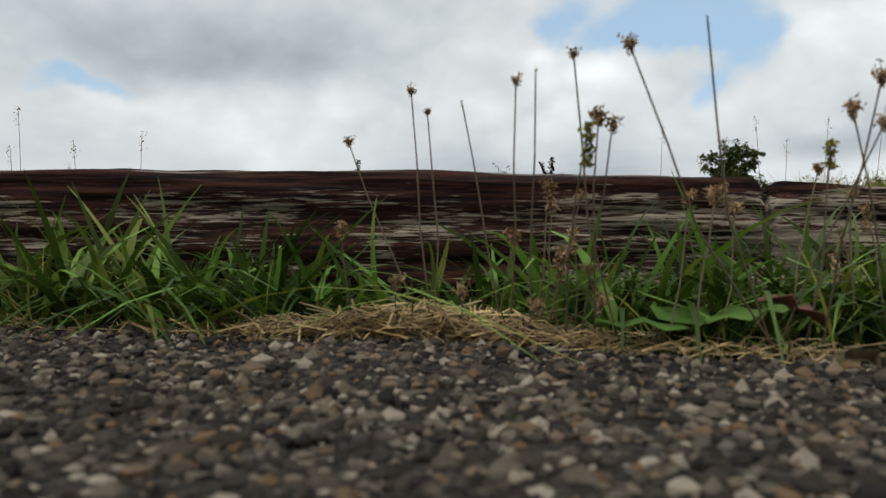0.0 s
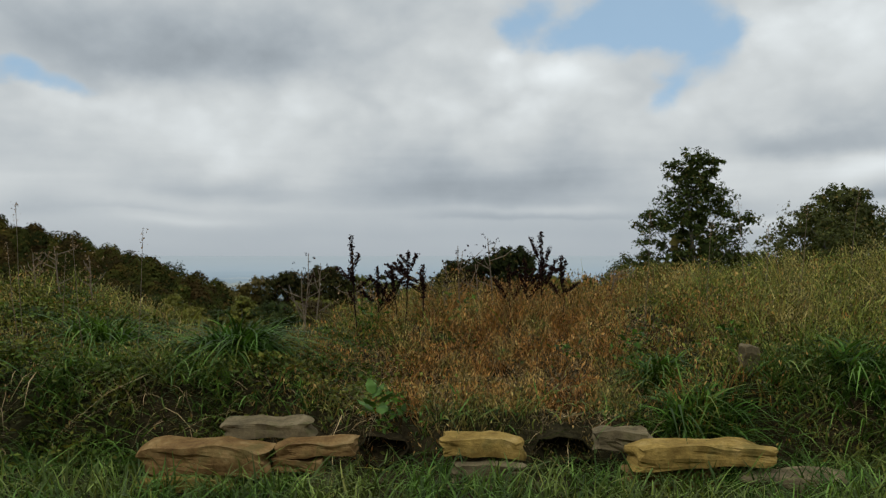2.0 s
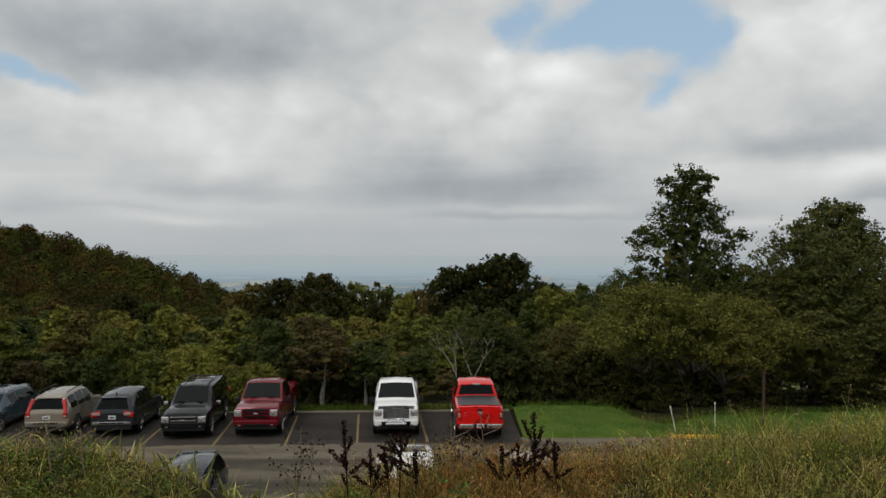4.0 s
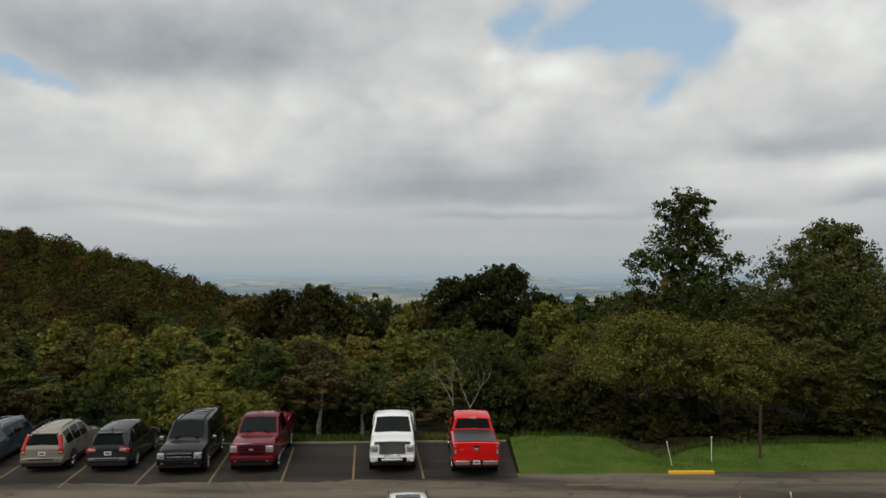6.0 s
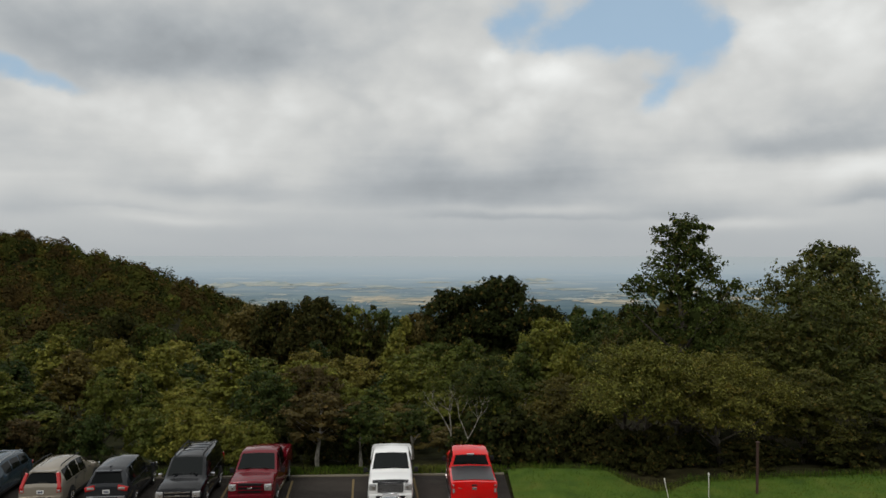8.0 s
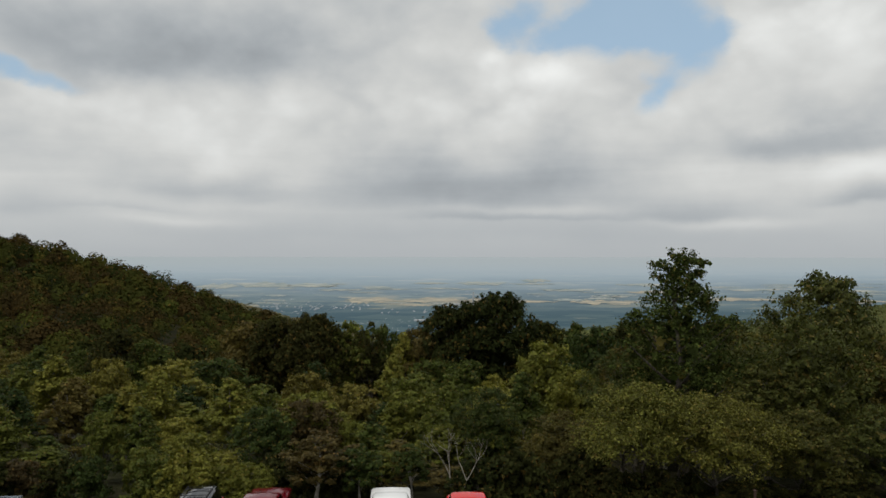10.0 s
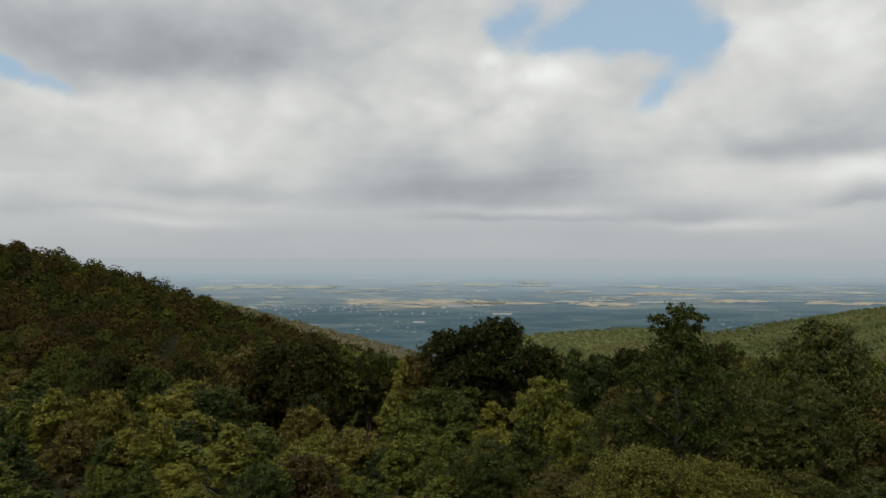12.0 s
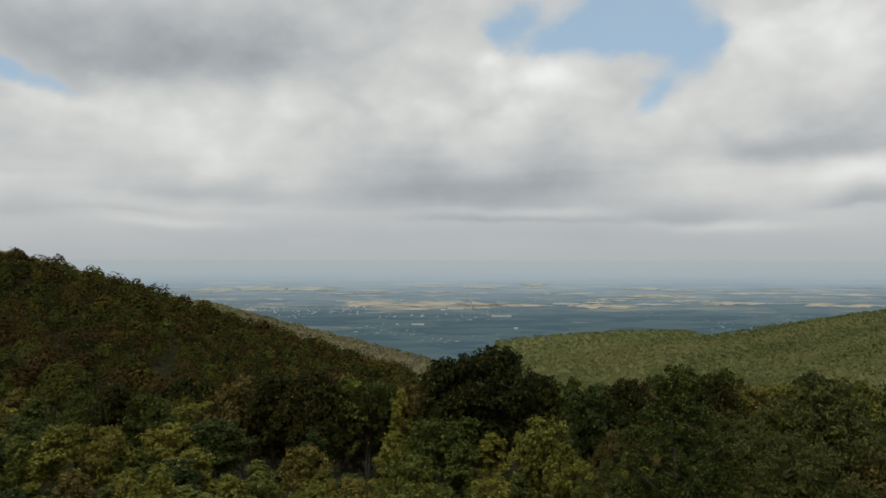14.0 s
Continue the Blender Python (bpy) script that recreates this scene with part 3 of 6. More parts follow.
        proto[3] = True
        return root
    made = copy_thing(root, Matrix.Identity(4))
    made.matrix_basis = m
    return made


def plant_wood():
    for kind, x, y, top, radius, turn in (
            ("tall", 14.3, 46.0, 7.0, 4.2, 0), ("olive", 9.6, 37.6, -0.1, 3.5, 0), ("olive", 13.4, 37.4, -0.7, 3.3, 130), ("broad", 25.4, 51.5, 4.6, 4.6, 40),
            ("ragged", 26.8, 53.0, 5.3, 4.4, 160), ("broad", 21.0, 43.8, 2.7, 3.6, 210), ("broad", 29.5, 46.0, 1.8, 4.2, 300), ("ragged", 18.2, 43.0, 0.2, 3.2, 90),
            ("broad", 35.0, 52.0, 2.5, 4.6, 15), ("broad", 11.0, 47.6, 0.4, 2.7, 75), ("broad", 18.3, 38.8, -1.6, 2.7, 10), ("broad", 22.6, 38.5, -1.3, 2.9, 100),
            ("broad", 27.0, 40.0, -1.0, 3.1, 190), ("broad", 31.5, 41.0, -0.8, 3.1, 250), ("dark", 6.6, 100.0, 0.9, 6.2, 0), ("dark", -0.6, 101.0, -0.9, 5.0, 80), ("dark", 3.0, 103.0, -0.5, 4.8, 30),
            ("dark", 12.6, 101.5, -3.0, 4.6, 160), ("mid", 18.0, 92.0, -2.6, 3.8, 20), ("open", -10.4, 96.5, -2.2, 2.8, 0), ("dark", -17.6, 96.0, -1.6, 4.8, 210),
            ("dark", -23.0, 98.0, -2.4, 4.6, 300), ("mid_cone", -6.0, 96.0, -3.6, 2.6, 40), ("mid", -13.4, 98.0, -2.6, 4.2, 55), ("mid", -9.2, 100.0, -3.2, 3.6, 250), ("mid", -4.2, 98.0, -3.5, 3.4, 130), ("mid", -27.5, 99.0, -2.8, 4.4, 15), ("mid_cone", -13.9, 76.4, -4.6, 2.7, 70), ("mid_cone", -5.4, 69.5, -2.9, 2.5, 120),
            ("sapling", 5.1, 52.0, -1.8, 2.0, 0), ("mid_cone", 1.3, 67.3, -3.3, 2.6, 200), ("mid", -3.2, 64.4, -4.0, 3.0, 10), ("mid", 8.9, 70.0, -1.8, 3.4, 90),
            ("mid", -31.6, 84.2, -5.8, 4.0, 30), ("mid", -26.4, 71.0, -6.3, 3.4, 140), ("stem", -6.6, 36.4, -2.4, 2.1, 0), ("stem", -4.5, 36.5, -3.0, 1.4, 150),
            ("shade_toned_shrub", 3.4, 37.8, -3.6, 1.9, 60), ("round", -9.2, 46.5, -2.5, 2.8, 0), ("broad", 2.4, 47.8, -2.2, 2.4, 50), ("sapling", -0.2, 50.5, -2.3, 2.1, 130),
            ("broad", 6.6, 43.0, -2.7, 2.5, 170), ("sapling", -3.6, 51.0, -3.0, 2.0, 30)):
        plant(kind, x, y, top, radius, turn)
    rng = random.Random(5)
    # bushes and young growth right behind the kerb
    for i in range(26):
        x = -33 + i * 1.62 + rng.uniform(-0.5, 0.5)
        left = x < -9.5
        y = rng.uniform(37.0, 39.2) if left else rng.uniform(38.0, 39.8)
        plant(rng.choice(("bush", "bush", "shade_toned_shrub")) if left else (rng.choice(("shade_toned_shrub", "stem", "shade_toned_shrub")) if x < 0 else "shade_toned_shrub"), x, y, ground_z(x, y) + (rng.uniform(1.9, 2.9) if left else rng.uniform(1.6, 3.2)), rng.uniform(1.3, 1.9), rng.uniform(0, 360))
    for i in range(22):
        x = -36 + i * 2.1 + rng.uniform(-0.7, 0.7)
        y = rng.uniform(42.5, 48)
        plant(rng.choice(("round", "sapling", "round", "sapling")), x, y, rng.uniform(-5.4, -2.4), rng.uniform(1.5, 2.5), rng.uniform(0, 360))
    for i in range(26):
        x = -42 + i * 2.5 + rng.uniform(-0.9, 0.9)
        y = rng.uniform(52, 60)
        plant(rng.choice(("round", "mid", "sapling", "sapling")), x, y, rng.uniform(-6.2, -2.7) + (1.5 if x > 8 else 0), rng.uniform(2.0, 2.9), rng.uniform(0, 360))
    for i in range(34):
        x = -58 + i * 3.6 + rng.uniform(-1.2, 1.2)
        y = rng.uniform(63, 80)
        plant(rng.choice(("mid", "mid_cone", "mid_cone")), x, y, rng.uniform(-8.4, -3.8) + (1.6 if x > 8 else 0), rng.uniform(2.6, 3.8), rng.uniform(0, 360))
    for i in range(40):
        x = -80 + i * 4.3 + rng.uniform(-1.5, 1.5)
        y = rng.uniform(86, 108)
        plant(rng.choice(("mid", "mid", "mid_cone", "dark")), x, y, rng.uniform(-9.5, -4.2), rng.uniform(3.0, 4.8), rng.uniform(0, 360))
    for i in range(34):
        x = -110 + i * 4.6 + rng.uniform(-1.8, 1.8)
        y = rng.uniform(112, 140)
        plant(rng.choice(("mid", "mid", "mid_cone")), x, y, rng.uniform(-14, -10), rng.uniform(3.8, 5.4), rng.uniform(0, 360))
    # the tree line beyond the lawn
    for i in range(17):
        x = 14 + i * 3.1 + rng.uniform(-0.8, 0.8)
        plant(rng.choice(("mid", "dark", "mid", "mid_cone")), x, rng.uniform(94, 106), rng.uniform(-4.2, -2.4), rng.uniform(3.2, 4.6), rng.uniform(0, 360))
    # shade-dark shrubs added behind the lawn and in the hollow between its banks
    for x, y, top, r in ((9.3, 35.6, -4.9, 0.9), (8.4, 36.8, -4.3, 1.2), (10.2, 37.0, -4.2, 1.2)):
        plant("shade_toned_shrub", x, y, top, r, x * 40)
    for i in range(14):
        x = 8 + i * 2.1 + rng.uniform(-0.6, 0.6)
        plant("shade_toned_shrub", x, rng.uniform(36.0, 38.6), rng.uniform(-5.3, -4.2), rng.uniform(1.2, 1.8), rng.uniform(0, 360))
    for i in range(16):
        x = 14 + i * 2.9 + rng.uniform(-1, 1)
        plant(rng.choice(("broad", "round", "ragged")), x, rng.uniform(56, 66), rng.uniform(-2.0, 0.8), rng.uniform(2.8, 3.8), rng.uniform(0, 360))


plant_wood()


def canopy(name, label, spots, mats, seed, rough=0.16, flat=1.45):
    """A far wood: every tree a dome of lobes set with leaf clumps, all in one mesh. spots: x, y, top, radius, leaves, leaf size."""
    rng = np.random.default_rng(seed)
    vs, fs, index, base = [], [], [], 0
    weights = np.array([0.10, 0.16, 0.18, 0.14, 0.15, 0.13, 0.08, 0.06])
    for x, y, top, r, n, size in spots:
        lobes = int(rng.integers(5, 10))
        d = rng.normal(size=(lobes, 3))
        d[:, 2] = np.abs(d[:, 2]) * 1.2
        d /= np.linalg.norm(d, axis=1)[:, None]
        d[0] = (0, 0, 1)
        at = d * (r * rng.uniform(0.45, 0.68, lobes))[:, None]
        size_of = r * rng.uniform(0.34, 0.55, lobes)
        pick = rng.integers(0, lobes, n)
        q = rng.normal(size=(n, 3)) + d[pick] * 0.8
        q[:, 2] = np.abs(q[:, 2])
        q /= np.linalg.norm(q, axis=1)[:, None]
        p = at[pick] + q * (size_of[pick] * rng.uniform(0.85, 1.06, n))[:, None]
        p[:, 2] *= flat
        v, f = shards(rng, p + (x, y, top - r * flat), size, q, rough, 0.1)
        vs.append(v)
        fs.append(f + base)
        base += len(v)
        if len(mats) > 1:
            # stands of one hue: the choice drifts over the slope
            drift = 0.5 + 0.5 * noise.noise((x / 45, y / 45, 4))
            w = weights * (0.35 + np.array([1.2 - drift if i < 4 else 0.3 + drift for i in range(8)]))
            index.append(np.full(n, rng.choice(8, p=w / w.sum())))
        else:
            index.append(np.zeros(n, dtype=np.int32))
    ob = new(name, sheet(name, np.concatenate(vs), np.concatenate(fs), mats, False, np.concatenate(index)))
    tagged(ob, label, "forest", kind="stuff")


def far_woods():
    rng = random.Random(8)
    spots = []
    y = 140.0
    while y < 960:
        step = 7.0 + y * 0.011
        u = -0.70
        while u < 0.02:
            x = u * y + rng.uniform(-0.4, 0.4) * step
            yy = y + rng.uniform(-0.5, 0.5) * step
            d = float(np.interp(u, RIDGE_U, RIDGE_D))
            if yy < d + 12:
                r = step * rng.choice((0.46, 0.56, 0.66, 0.80))
                n = int(max(150, 760 - (y - 140) * 1.9) * (r / step / 0.62) ** 1.5)
                lift = rng.uniform(0.5, 4.0) + (rng.uniform(2.0, 5.0) if rng.random() < 0.22 and yy < d - 45 else 0.0)
                spots.append((x, yy, ground_z(x, yy) + lift + r * 0.45 + 2.2 * ease(-0.22, -0.5, u), r, n, max(0.5, r * (0.115 + 0.07 * ease(180, 420, y)))))
            u += step / y
        y += step * 0.9
    canopy("hillside_forest", "dense brown-green autumn forest covering the hillside", spots, LEAF_HILL, 31)
    east, west = [], []
    y = 820.0
    while y < 2080:
        step = 12.0 if y < 1720 else 16.0
        x = -0.33 * y
        while x < 0.68 * y:
            xx, yy = x + rng.uniform(-9, 9), y + rng.uniform(-9, 9)
            z = ground_z(xx, yy)
            if (z > float(np.interp(yy, PLAIN_Y, PLAIN_Z)) + 1.5 if yy > 1200 else xx > 0.02 * yy):
                (west if xx < 0 else east).append((xx, yy, z + rng.uniform(5, 8), rng.uniform(6.5, 10.0), 20, 4.2))
            x += step
        y += step
    canopy("ridge_forest", "green wooded ridge across the valley, leaf colours lightened for sun and haze", east, [LEAF_RIDGE], 32, 0.08, 0.42)
    canopy("spur_forest", "wooded spur beyond the dark hillside, leaf colours paled for sun and haze", west, [LEAF_SPUR], 33, 0.08, 0.42)


far_woods()


# ---- farmland far below ----
def field_material(name, a, b):
    m, k, out = material(name)
    p = place(k)
    n, _ = k.noise(k.scaled(p, 0.012, 0.03, 0), 1.0, 5, 0.6)
    principled(k, out, k.mix(k.smooth(n, 0.35, 0.65), a, b), 1.0, spec=0.0)
    return m


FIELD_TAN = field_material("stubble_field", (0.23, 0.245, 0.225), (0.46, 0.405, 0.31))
# the farther fields have haze mixed into their colour
FIELD_PALE = field_material("hazed_far_field", (0.235, 0.29, 0.295), (0.41, 0.41, 0.365))
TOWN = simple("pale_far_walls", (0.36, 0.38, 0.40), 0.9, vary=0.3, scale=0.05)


def field(x, y, w, d, mat, seed, label):
    """A mown field lying on the valley floor, with an uneven outline."""
    rng = np.random.default_rng(seed)
    n = 14
    verts, faces = [], []
    for i in range(n + 1):
        f = i / n
        px, half = x + (f - 0.5) * w, 0.5 * d * (min(1.0, 3.5 * min(f, 1 - f) + 0.12)) * rng.uniform(0.55, 1.1)
        mid = y + rng.normal(0, 0.12) * d
        for v in (mid - half, mid + half):
            verts.append((px, v, float(np.interp(v, PLAIN_Y, PLAIN_Z)) + 1.2))
        if i:
            faces.append((2 * i - 2, 2 * i, 2 * i + 1, 2 * i - 1))
    tagged(new("field", sheet("field", verts, faces, mat)), label, "field", "fields in the valley")


def farmland():
    tan = "pale tan stubble field on the hazy valley floor"
    pale = "field far out in the valley, haze put into its colour"
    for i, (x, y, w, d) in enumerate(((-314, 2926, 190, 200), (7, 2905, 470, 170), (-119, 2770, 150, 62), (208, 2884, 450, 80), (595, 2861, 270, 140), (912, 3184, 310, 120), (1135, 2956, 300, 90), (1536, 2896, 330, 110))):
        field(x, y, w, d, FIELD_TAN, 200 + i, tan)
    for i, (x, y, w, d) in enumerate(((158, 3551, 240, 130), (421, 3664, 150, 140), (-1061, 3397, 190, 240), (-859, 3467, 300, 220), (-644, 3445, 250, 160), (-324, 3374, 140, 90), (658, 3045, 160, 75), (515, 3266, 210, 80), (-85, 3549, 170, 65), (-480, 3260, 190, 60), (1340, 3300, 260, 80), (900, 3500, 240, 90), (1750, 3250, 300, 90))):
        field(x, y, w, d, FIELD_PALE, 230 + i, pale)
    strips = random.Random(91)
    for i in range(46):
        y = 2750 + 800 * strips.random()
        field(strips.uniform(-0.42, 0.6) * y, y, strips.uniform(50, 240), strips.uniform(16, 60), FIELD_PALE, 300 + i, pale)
    # houses of the far towns, each a gabled block
    rng = random.Random(77)
    verts, faces = [], []

    def house(x, y, w, d, h):
        z, b = float(np.interp(y, PLAIN_Y, PLAIN_Z)) - 1, len(verts)
        for px in (x - w, x + w):
            verts.extend([(px, y - d, z), (px, y - d, z + h), (px, y, z + h * 1.5), (px, y + d, z + h), (px, y + d, z)])
        faces.extend([(b, b + 5, b + 6, b + 1), (b + 1, b + 6, b + 7, b + 2), (b + 2, b + 7, b + 8, b + 3), (b + 3, b + 8, b + 9, b + 4), (b, b + 1, b + 2, b + 2), (b + 5, b + 7, b + 6, b + 6)])

    for cx, cy, sx, sy, n in ((-520, 2720, 90, 70, 34), (-654, 2769, 60, 60, 16), (-112, 2611, 60, 30, 10), (-330, 2700, 60, 40, 14), (700, 3000, 140, 40, 10)):
        for _ in range(n):
            house(cx + rng.gauss(0, sx), cy + rng.gauss(0, sy), rng.uniform(1.5, 4.5), rng.uniform(3, 6), rng.uniform(1.5, 3.2))
    for x, y, w, h in ((188, 2584, 34, 4), (-93, 2389, 20, 4), (212, 2306, 6, 5), (-14, 2725, 9, 6), (30, 2770, 30, 5), (88, 2756, 3.2, 36)):
        house(x, y, w, 6 if w > 4 else 3, h)
    faces = [f for f in faces if len(set(f)) == 4]
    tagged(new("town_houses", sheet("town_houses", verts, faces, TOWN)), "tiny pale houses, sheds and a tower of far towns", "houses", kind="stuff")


farmland()

# ---- the car park ----
LOT_Z = -6.1
TURN_LOT = 3.0


def flat_strip(name, corners, z, mat, cells=1, ragged=0.0):
    """A flat four-cornered piece of paving, split into cells."""
    a, b, c, d = [Vector((*p, z)) for p in corners]
    verts, faces = [], []
    for j in range(cells + 1):
        for i in range(cells + 1):
            u, v = i / cells, j / cells
            p = a.lerp(b, u).lerp(d.lerp(c, u), v)
            if ragged and j < 3:
                p.y += ragged * (1 - j / 3) * (noise.noise((p.x * 0.45, 2, 0)) + 0.6 * noise.noise((p.x * 1.9, 5, 0)))
            verts.append(tuple(p))
    for j in range(cells):
        for i in range(cells):
            q = j * (cells + 1) + i
            faces.append((q, q + 1, q + cells + 2, q + cells + 1))
    return new(name, sheet(name, verts, faces, mat))


def kerb_line(points, z0, height=0.075, width=0.14):
    """A run of kerb stones along a line, each a piece of its own under the kerb."""
    root = new("kerb")
    tagged(root, "low weathered concrete kerb edging the car park", "kerb", kind="structure")
    for (x0, y0), (x1, y1) in zip(points, points[1:]):
        d = Vector((x1 - x0, y1 - y0, 0))
        n = max(1, round(d.length / 1.8))
        bm_len = d.length / n
        me = None
        for i in range(n):
            c = Vector((x0, y0, 0)) + d * ((i + 0.5) / n)
            if me is None:
                bm = box(bm_len - 0.015, width, height + 0.1, (0, 0, 0), 0.02)
                me = bpy.data.meshes.new("kerb_stone")
                bm.to_mesh(me)
                bm.free()
                me.materials.append(KERB)
            ob = new("kerb_stone", me)
            ob.parent = root
            ob.matrix_basis = pose(c.x, c.y, z0 + height / 2 - 0.05, 0, 0, math.degrees(math.atan2(d.y, d.x)))
    return root


def build_lot():
    tagged(flat_strip("road", [(-60, 15.5), (60, 15.5), (60, 33.3), (-60, 26.8)], LOT_Z, LOT_WORN, 24), "worn grey asphalt of the car park lane, stained and cracked", "road", kind="structure")
    tagged(flat_strip("pavement", [(-60, 25.9), (2.55, 29.45), (2.45, 35.12), (-60, 31.5)], LOT_Z + 0.006, LOT_DARK, 150, 0.45), "dark newer asphalt under the parking bays", "pavement", kind="structure")
    slope = math.tan(radians(TURN_LOT))
    for i in range(-5, 2):
        x = -3.95 + 2.76 * i
        y = 29.05 + (x + 3.95) * 0.10
        line = flat_strip("parking_line", [(x - 0.045, y), (x + 0.045, y), (x - 0.60 + 0.045, y + 5.2), (x - 0.60 - 0.045, y + 5.2)], LOT_Z + 0.011, LINE, 3)
        tagged(line, "faded yellow parking bay line painted on dark asphalt", "road marking", "parking bay lines")
    for x, y, w in ((4.3, 28.6, 1.7), (8.2, 22.4, 1.6)):
        mark = flat_strip("parking_line", [(x, y), (x + w, y + 0.05), (x + w, y + 0.17), (x, y + 0.12)], LOT_Z + 0.011, LINE, 3)
        tagged(mark, "faded yellow lane mark on worn asphalt", "road marking", "parking bay lines")
    kerb_line([(-60, 31.6), (-7.5, 34.58), (2.45, 35.14)], LOT_Z)


def lawn_edge(x):
    return 29.95 + (x - 2.7) * 0.055


def lawn_back(x):
    return float(np.interp(x, (2.5, 7.0, 8.9, 9.6, 11.0, 20, 62), (35.6, 35.3, 32.8, 33.0, 34.0, 35.0, 37.5)))


def lawn_height(x, y):
    edge = lawn_edge(x)
    z = 0.12 * ease(edge, edge + 0.35, y)
    z += 0.16 * ease(2.5, 3.6, x) * (1 - ease(6.8, 8.8, x)) * ease(edge + 0.3, edge + 4.0, y)
    z += 0.06 * ease(9.8, 13, x) * ease(edge + 0.6, edge + 4.0, y)
    z -= 0.42 * math.exp(-((x - 9.0) / 0.9) ** 2) * ease(edge + 0.5, edge + 2.6, y)
    z += 0.05 * noise.noise((x * 0.6, y * 0.6, 1)) + 0.018 * noise.noise((x * 2.3, y * 2.3, 4))
    return max(z, 0.03 * ease(edge, edge + 0.2, y))


def build_lawn():
    xs = np.linspace(2.62, 62, 180)
    verts, faces = [], []
    rows = 30
    for x in xs:
        edge, back = lawn_edge(x), lawn_back(x)
        for j in range(rows + 1):
            y = edge + (back - edge) * (j / rows)
            skirt = -0.10 if j == 0 else -0.4 if j == rows else 0.0
            verts.append((x + (0.05 if j == 0 else 0), y, LOT_Z + lawn_height(x, y) + skirt))
    for i in range(len(xs) - 1):
        for j in range(rows):
            a = i * (rows + 1) + j
            faces.append((a, a + rows + 1, a + rows + 2, a + 1))
    tagged(new("lawn", sheet("lawn", verts, faces, LAWN, True)), "short mown green lawn bank beside the road", "lawn", kind="structure")
    # short turf, taller along the lawn's back edge and in the strip behind the kerb
    rng = np.random.default_rng(3)
    spots = []
    while len(spots) < 15000:
        x = rng.uniform(2.75, 24) if rng.random() < 0.85 else rng.uniform(24, 40)
        edge, back = lawn_edge(x), lawn_back(x)
        rim = rng.random() < 0.22
        y = rng.uniform(back - 0.5, back + 0.5) if rim else rng.uniform(edge + 0.1, back)
        if rng.random() < 0.5 and noise.noise((x * 0.9, y * 0.9, 6)) < -0.05:
            continue
        z = LOT_Z + (lawn_height(x, y) if y < back else lawn_height(x, back) * 0.5) - 0.01
        spots.append((x, y, z, (0.26 if rim else 0.065) * rng.uniform(0.5, 1.5), 0.02 if rim else 0.026))
    for _ in range(7500):
        x, y = (rng.uniform(-8.5, 2.6) if rng.random() < 0.6 else rng.uniform(-32, -8.5)), rng.uniform(0.10, 1.5)
        y += 34.6 + (x + 7.5) * 0.056
        spots.append((x, y, ground_z(x, y) - 0.02, rng.uniform(0.08, 0.28), 0.032))
    blades("verge_grass", "rough green grass along the kerb and lawn edge", spots, GRASS_LAWN, 4)


def blades(name, label, spots, mat, seed, bend=0.5, segments=3, droop=0.0, tilt=0.0, heading=None):
    """Grass blades, all in one mesh. spots: x, y, z, length, width."""
    rng = np.random.default_rng(seed)
    s = np.asarray(spots, dtype=np.float64)
    n = len(s)
    a = rng.uniform(0, 2 * math.pi, n) if heading is None else np.asarray(heading) - math.pi / 2 + rng.normal(0, 0.3, n)
    side = np.stack([np.cos(a), np.sin(a), np.zeros(n)], 1)
    lean_a = a + math.pi / 2 + rng.normal(0, 0.5, n)
    lean = np.stack([np.cos(lean_a), np.sin(lean_a), np.zeros(n)], 1)
    b = rng.uniform(0.1 if heading is None else 0.35, 1.0, n) * bend
    tip = rng.normal(0, tilt, (n, 3)) * (1, 1, 0)
    rows = []
    for i in range(segments + 1):
        f = i / segments
        c = s[:, :3] + lean * (b * s[:, 3] * f ** 1.8)[:, None]
        c += tip * (s[:, 3] * f)[:, None]
        c[:, 2] += s[:, 3] * (f - (0.35 * b + droop * b) * f ** 2.6)
        w = s[:, 4] * 0.5 * ((1 - f) ** 0.7 if i else 0.75)
        if i < segments:
            rows += [c - side * w[:, None], c + side * w[:, None]]
        else:
            rows += [c - side * (s[:, 4] * 0.03)[:, None], c + side * (s[:, 4] * 0.03)[:, None]]
    per = len(rows)
    verts = np.stack(rows, 1).reshape(-1, 3)
    faces = []
    for i in range(segments):
        faces.append([2 * i, 2 * i + 1, 2 * i + 3, 2 * i + 2])
    faces = (np.arange(n)[:, None, None] * per + np.array(faces)[None]).reshape(-1, 4)
    ob = new(name, sheet(name, verts, faces, mat, True))
    return tagged(ob, label, "grass", kind="stuff")


GRASS_LAWN = leafy("lawn_grass", [(0.0, (0.052, 0.100, 0.012)), (0.5, (0.082, 0.138, 0.016)), (1.0, (0.145, 0.155, 0.038))], 0.4, 0.3, False, 0.5)


def stake(x, y, height, tilt, mat, tip, label):
    root = new("marker_stake")
    v, f = tube_mesh([[((0, 0, 0), 0.018), ((0, 0, height), 0.016)], [((0, 0, height), 0.016), ((0, 0, height + 0.012), 0.004)]], 8)
    ob = new("rod", sheet("rod", v, f, mat, True))
    v, f = tube_mesh([[((0, 0, height * 0.9), 0.028), ((0, 0, height * 0.985), 0.028)], [((0, 0, height * 0.985), 0.028), ((0, 0, height + 0.016), 0.006)]], 8)
    cap = new("cap", sheet("cap", v, f, tip, True))
    ob.parent = cap.parent = root
    root.matrix_basis = pose(x, y, LOT_Z + (lawn_height(x, y) if y > 30 else 0), 0, tilt, 0)
    tagged(root, label, "marker stake", "marker stakes by the road")


def build_roadside():
    stake(9.05, 31.1, 1.05, -12, STAKE, STAKE, "thin white marker stake leaning in the lawn edge")
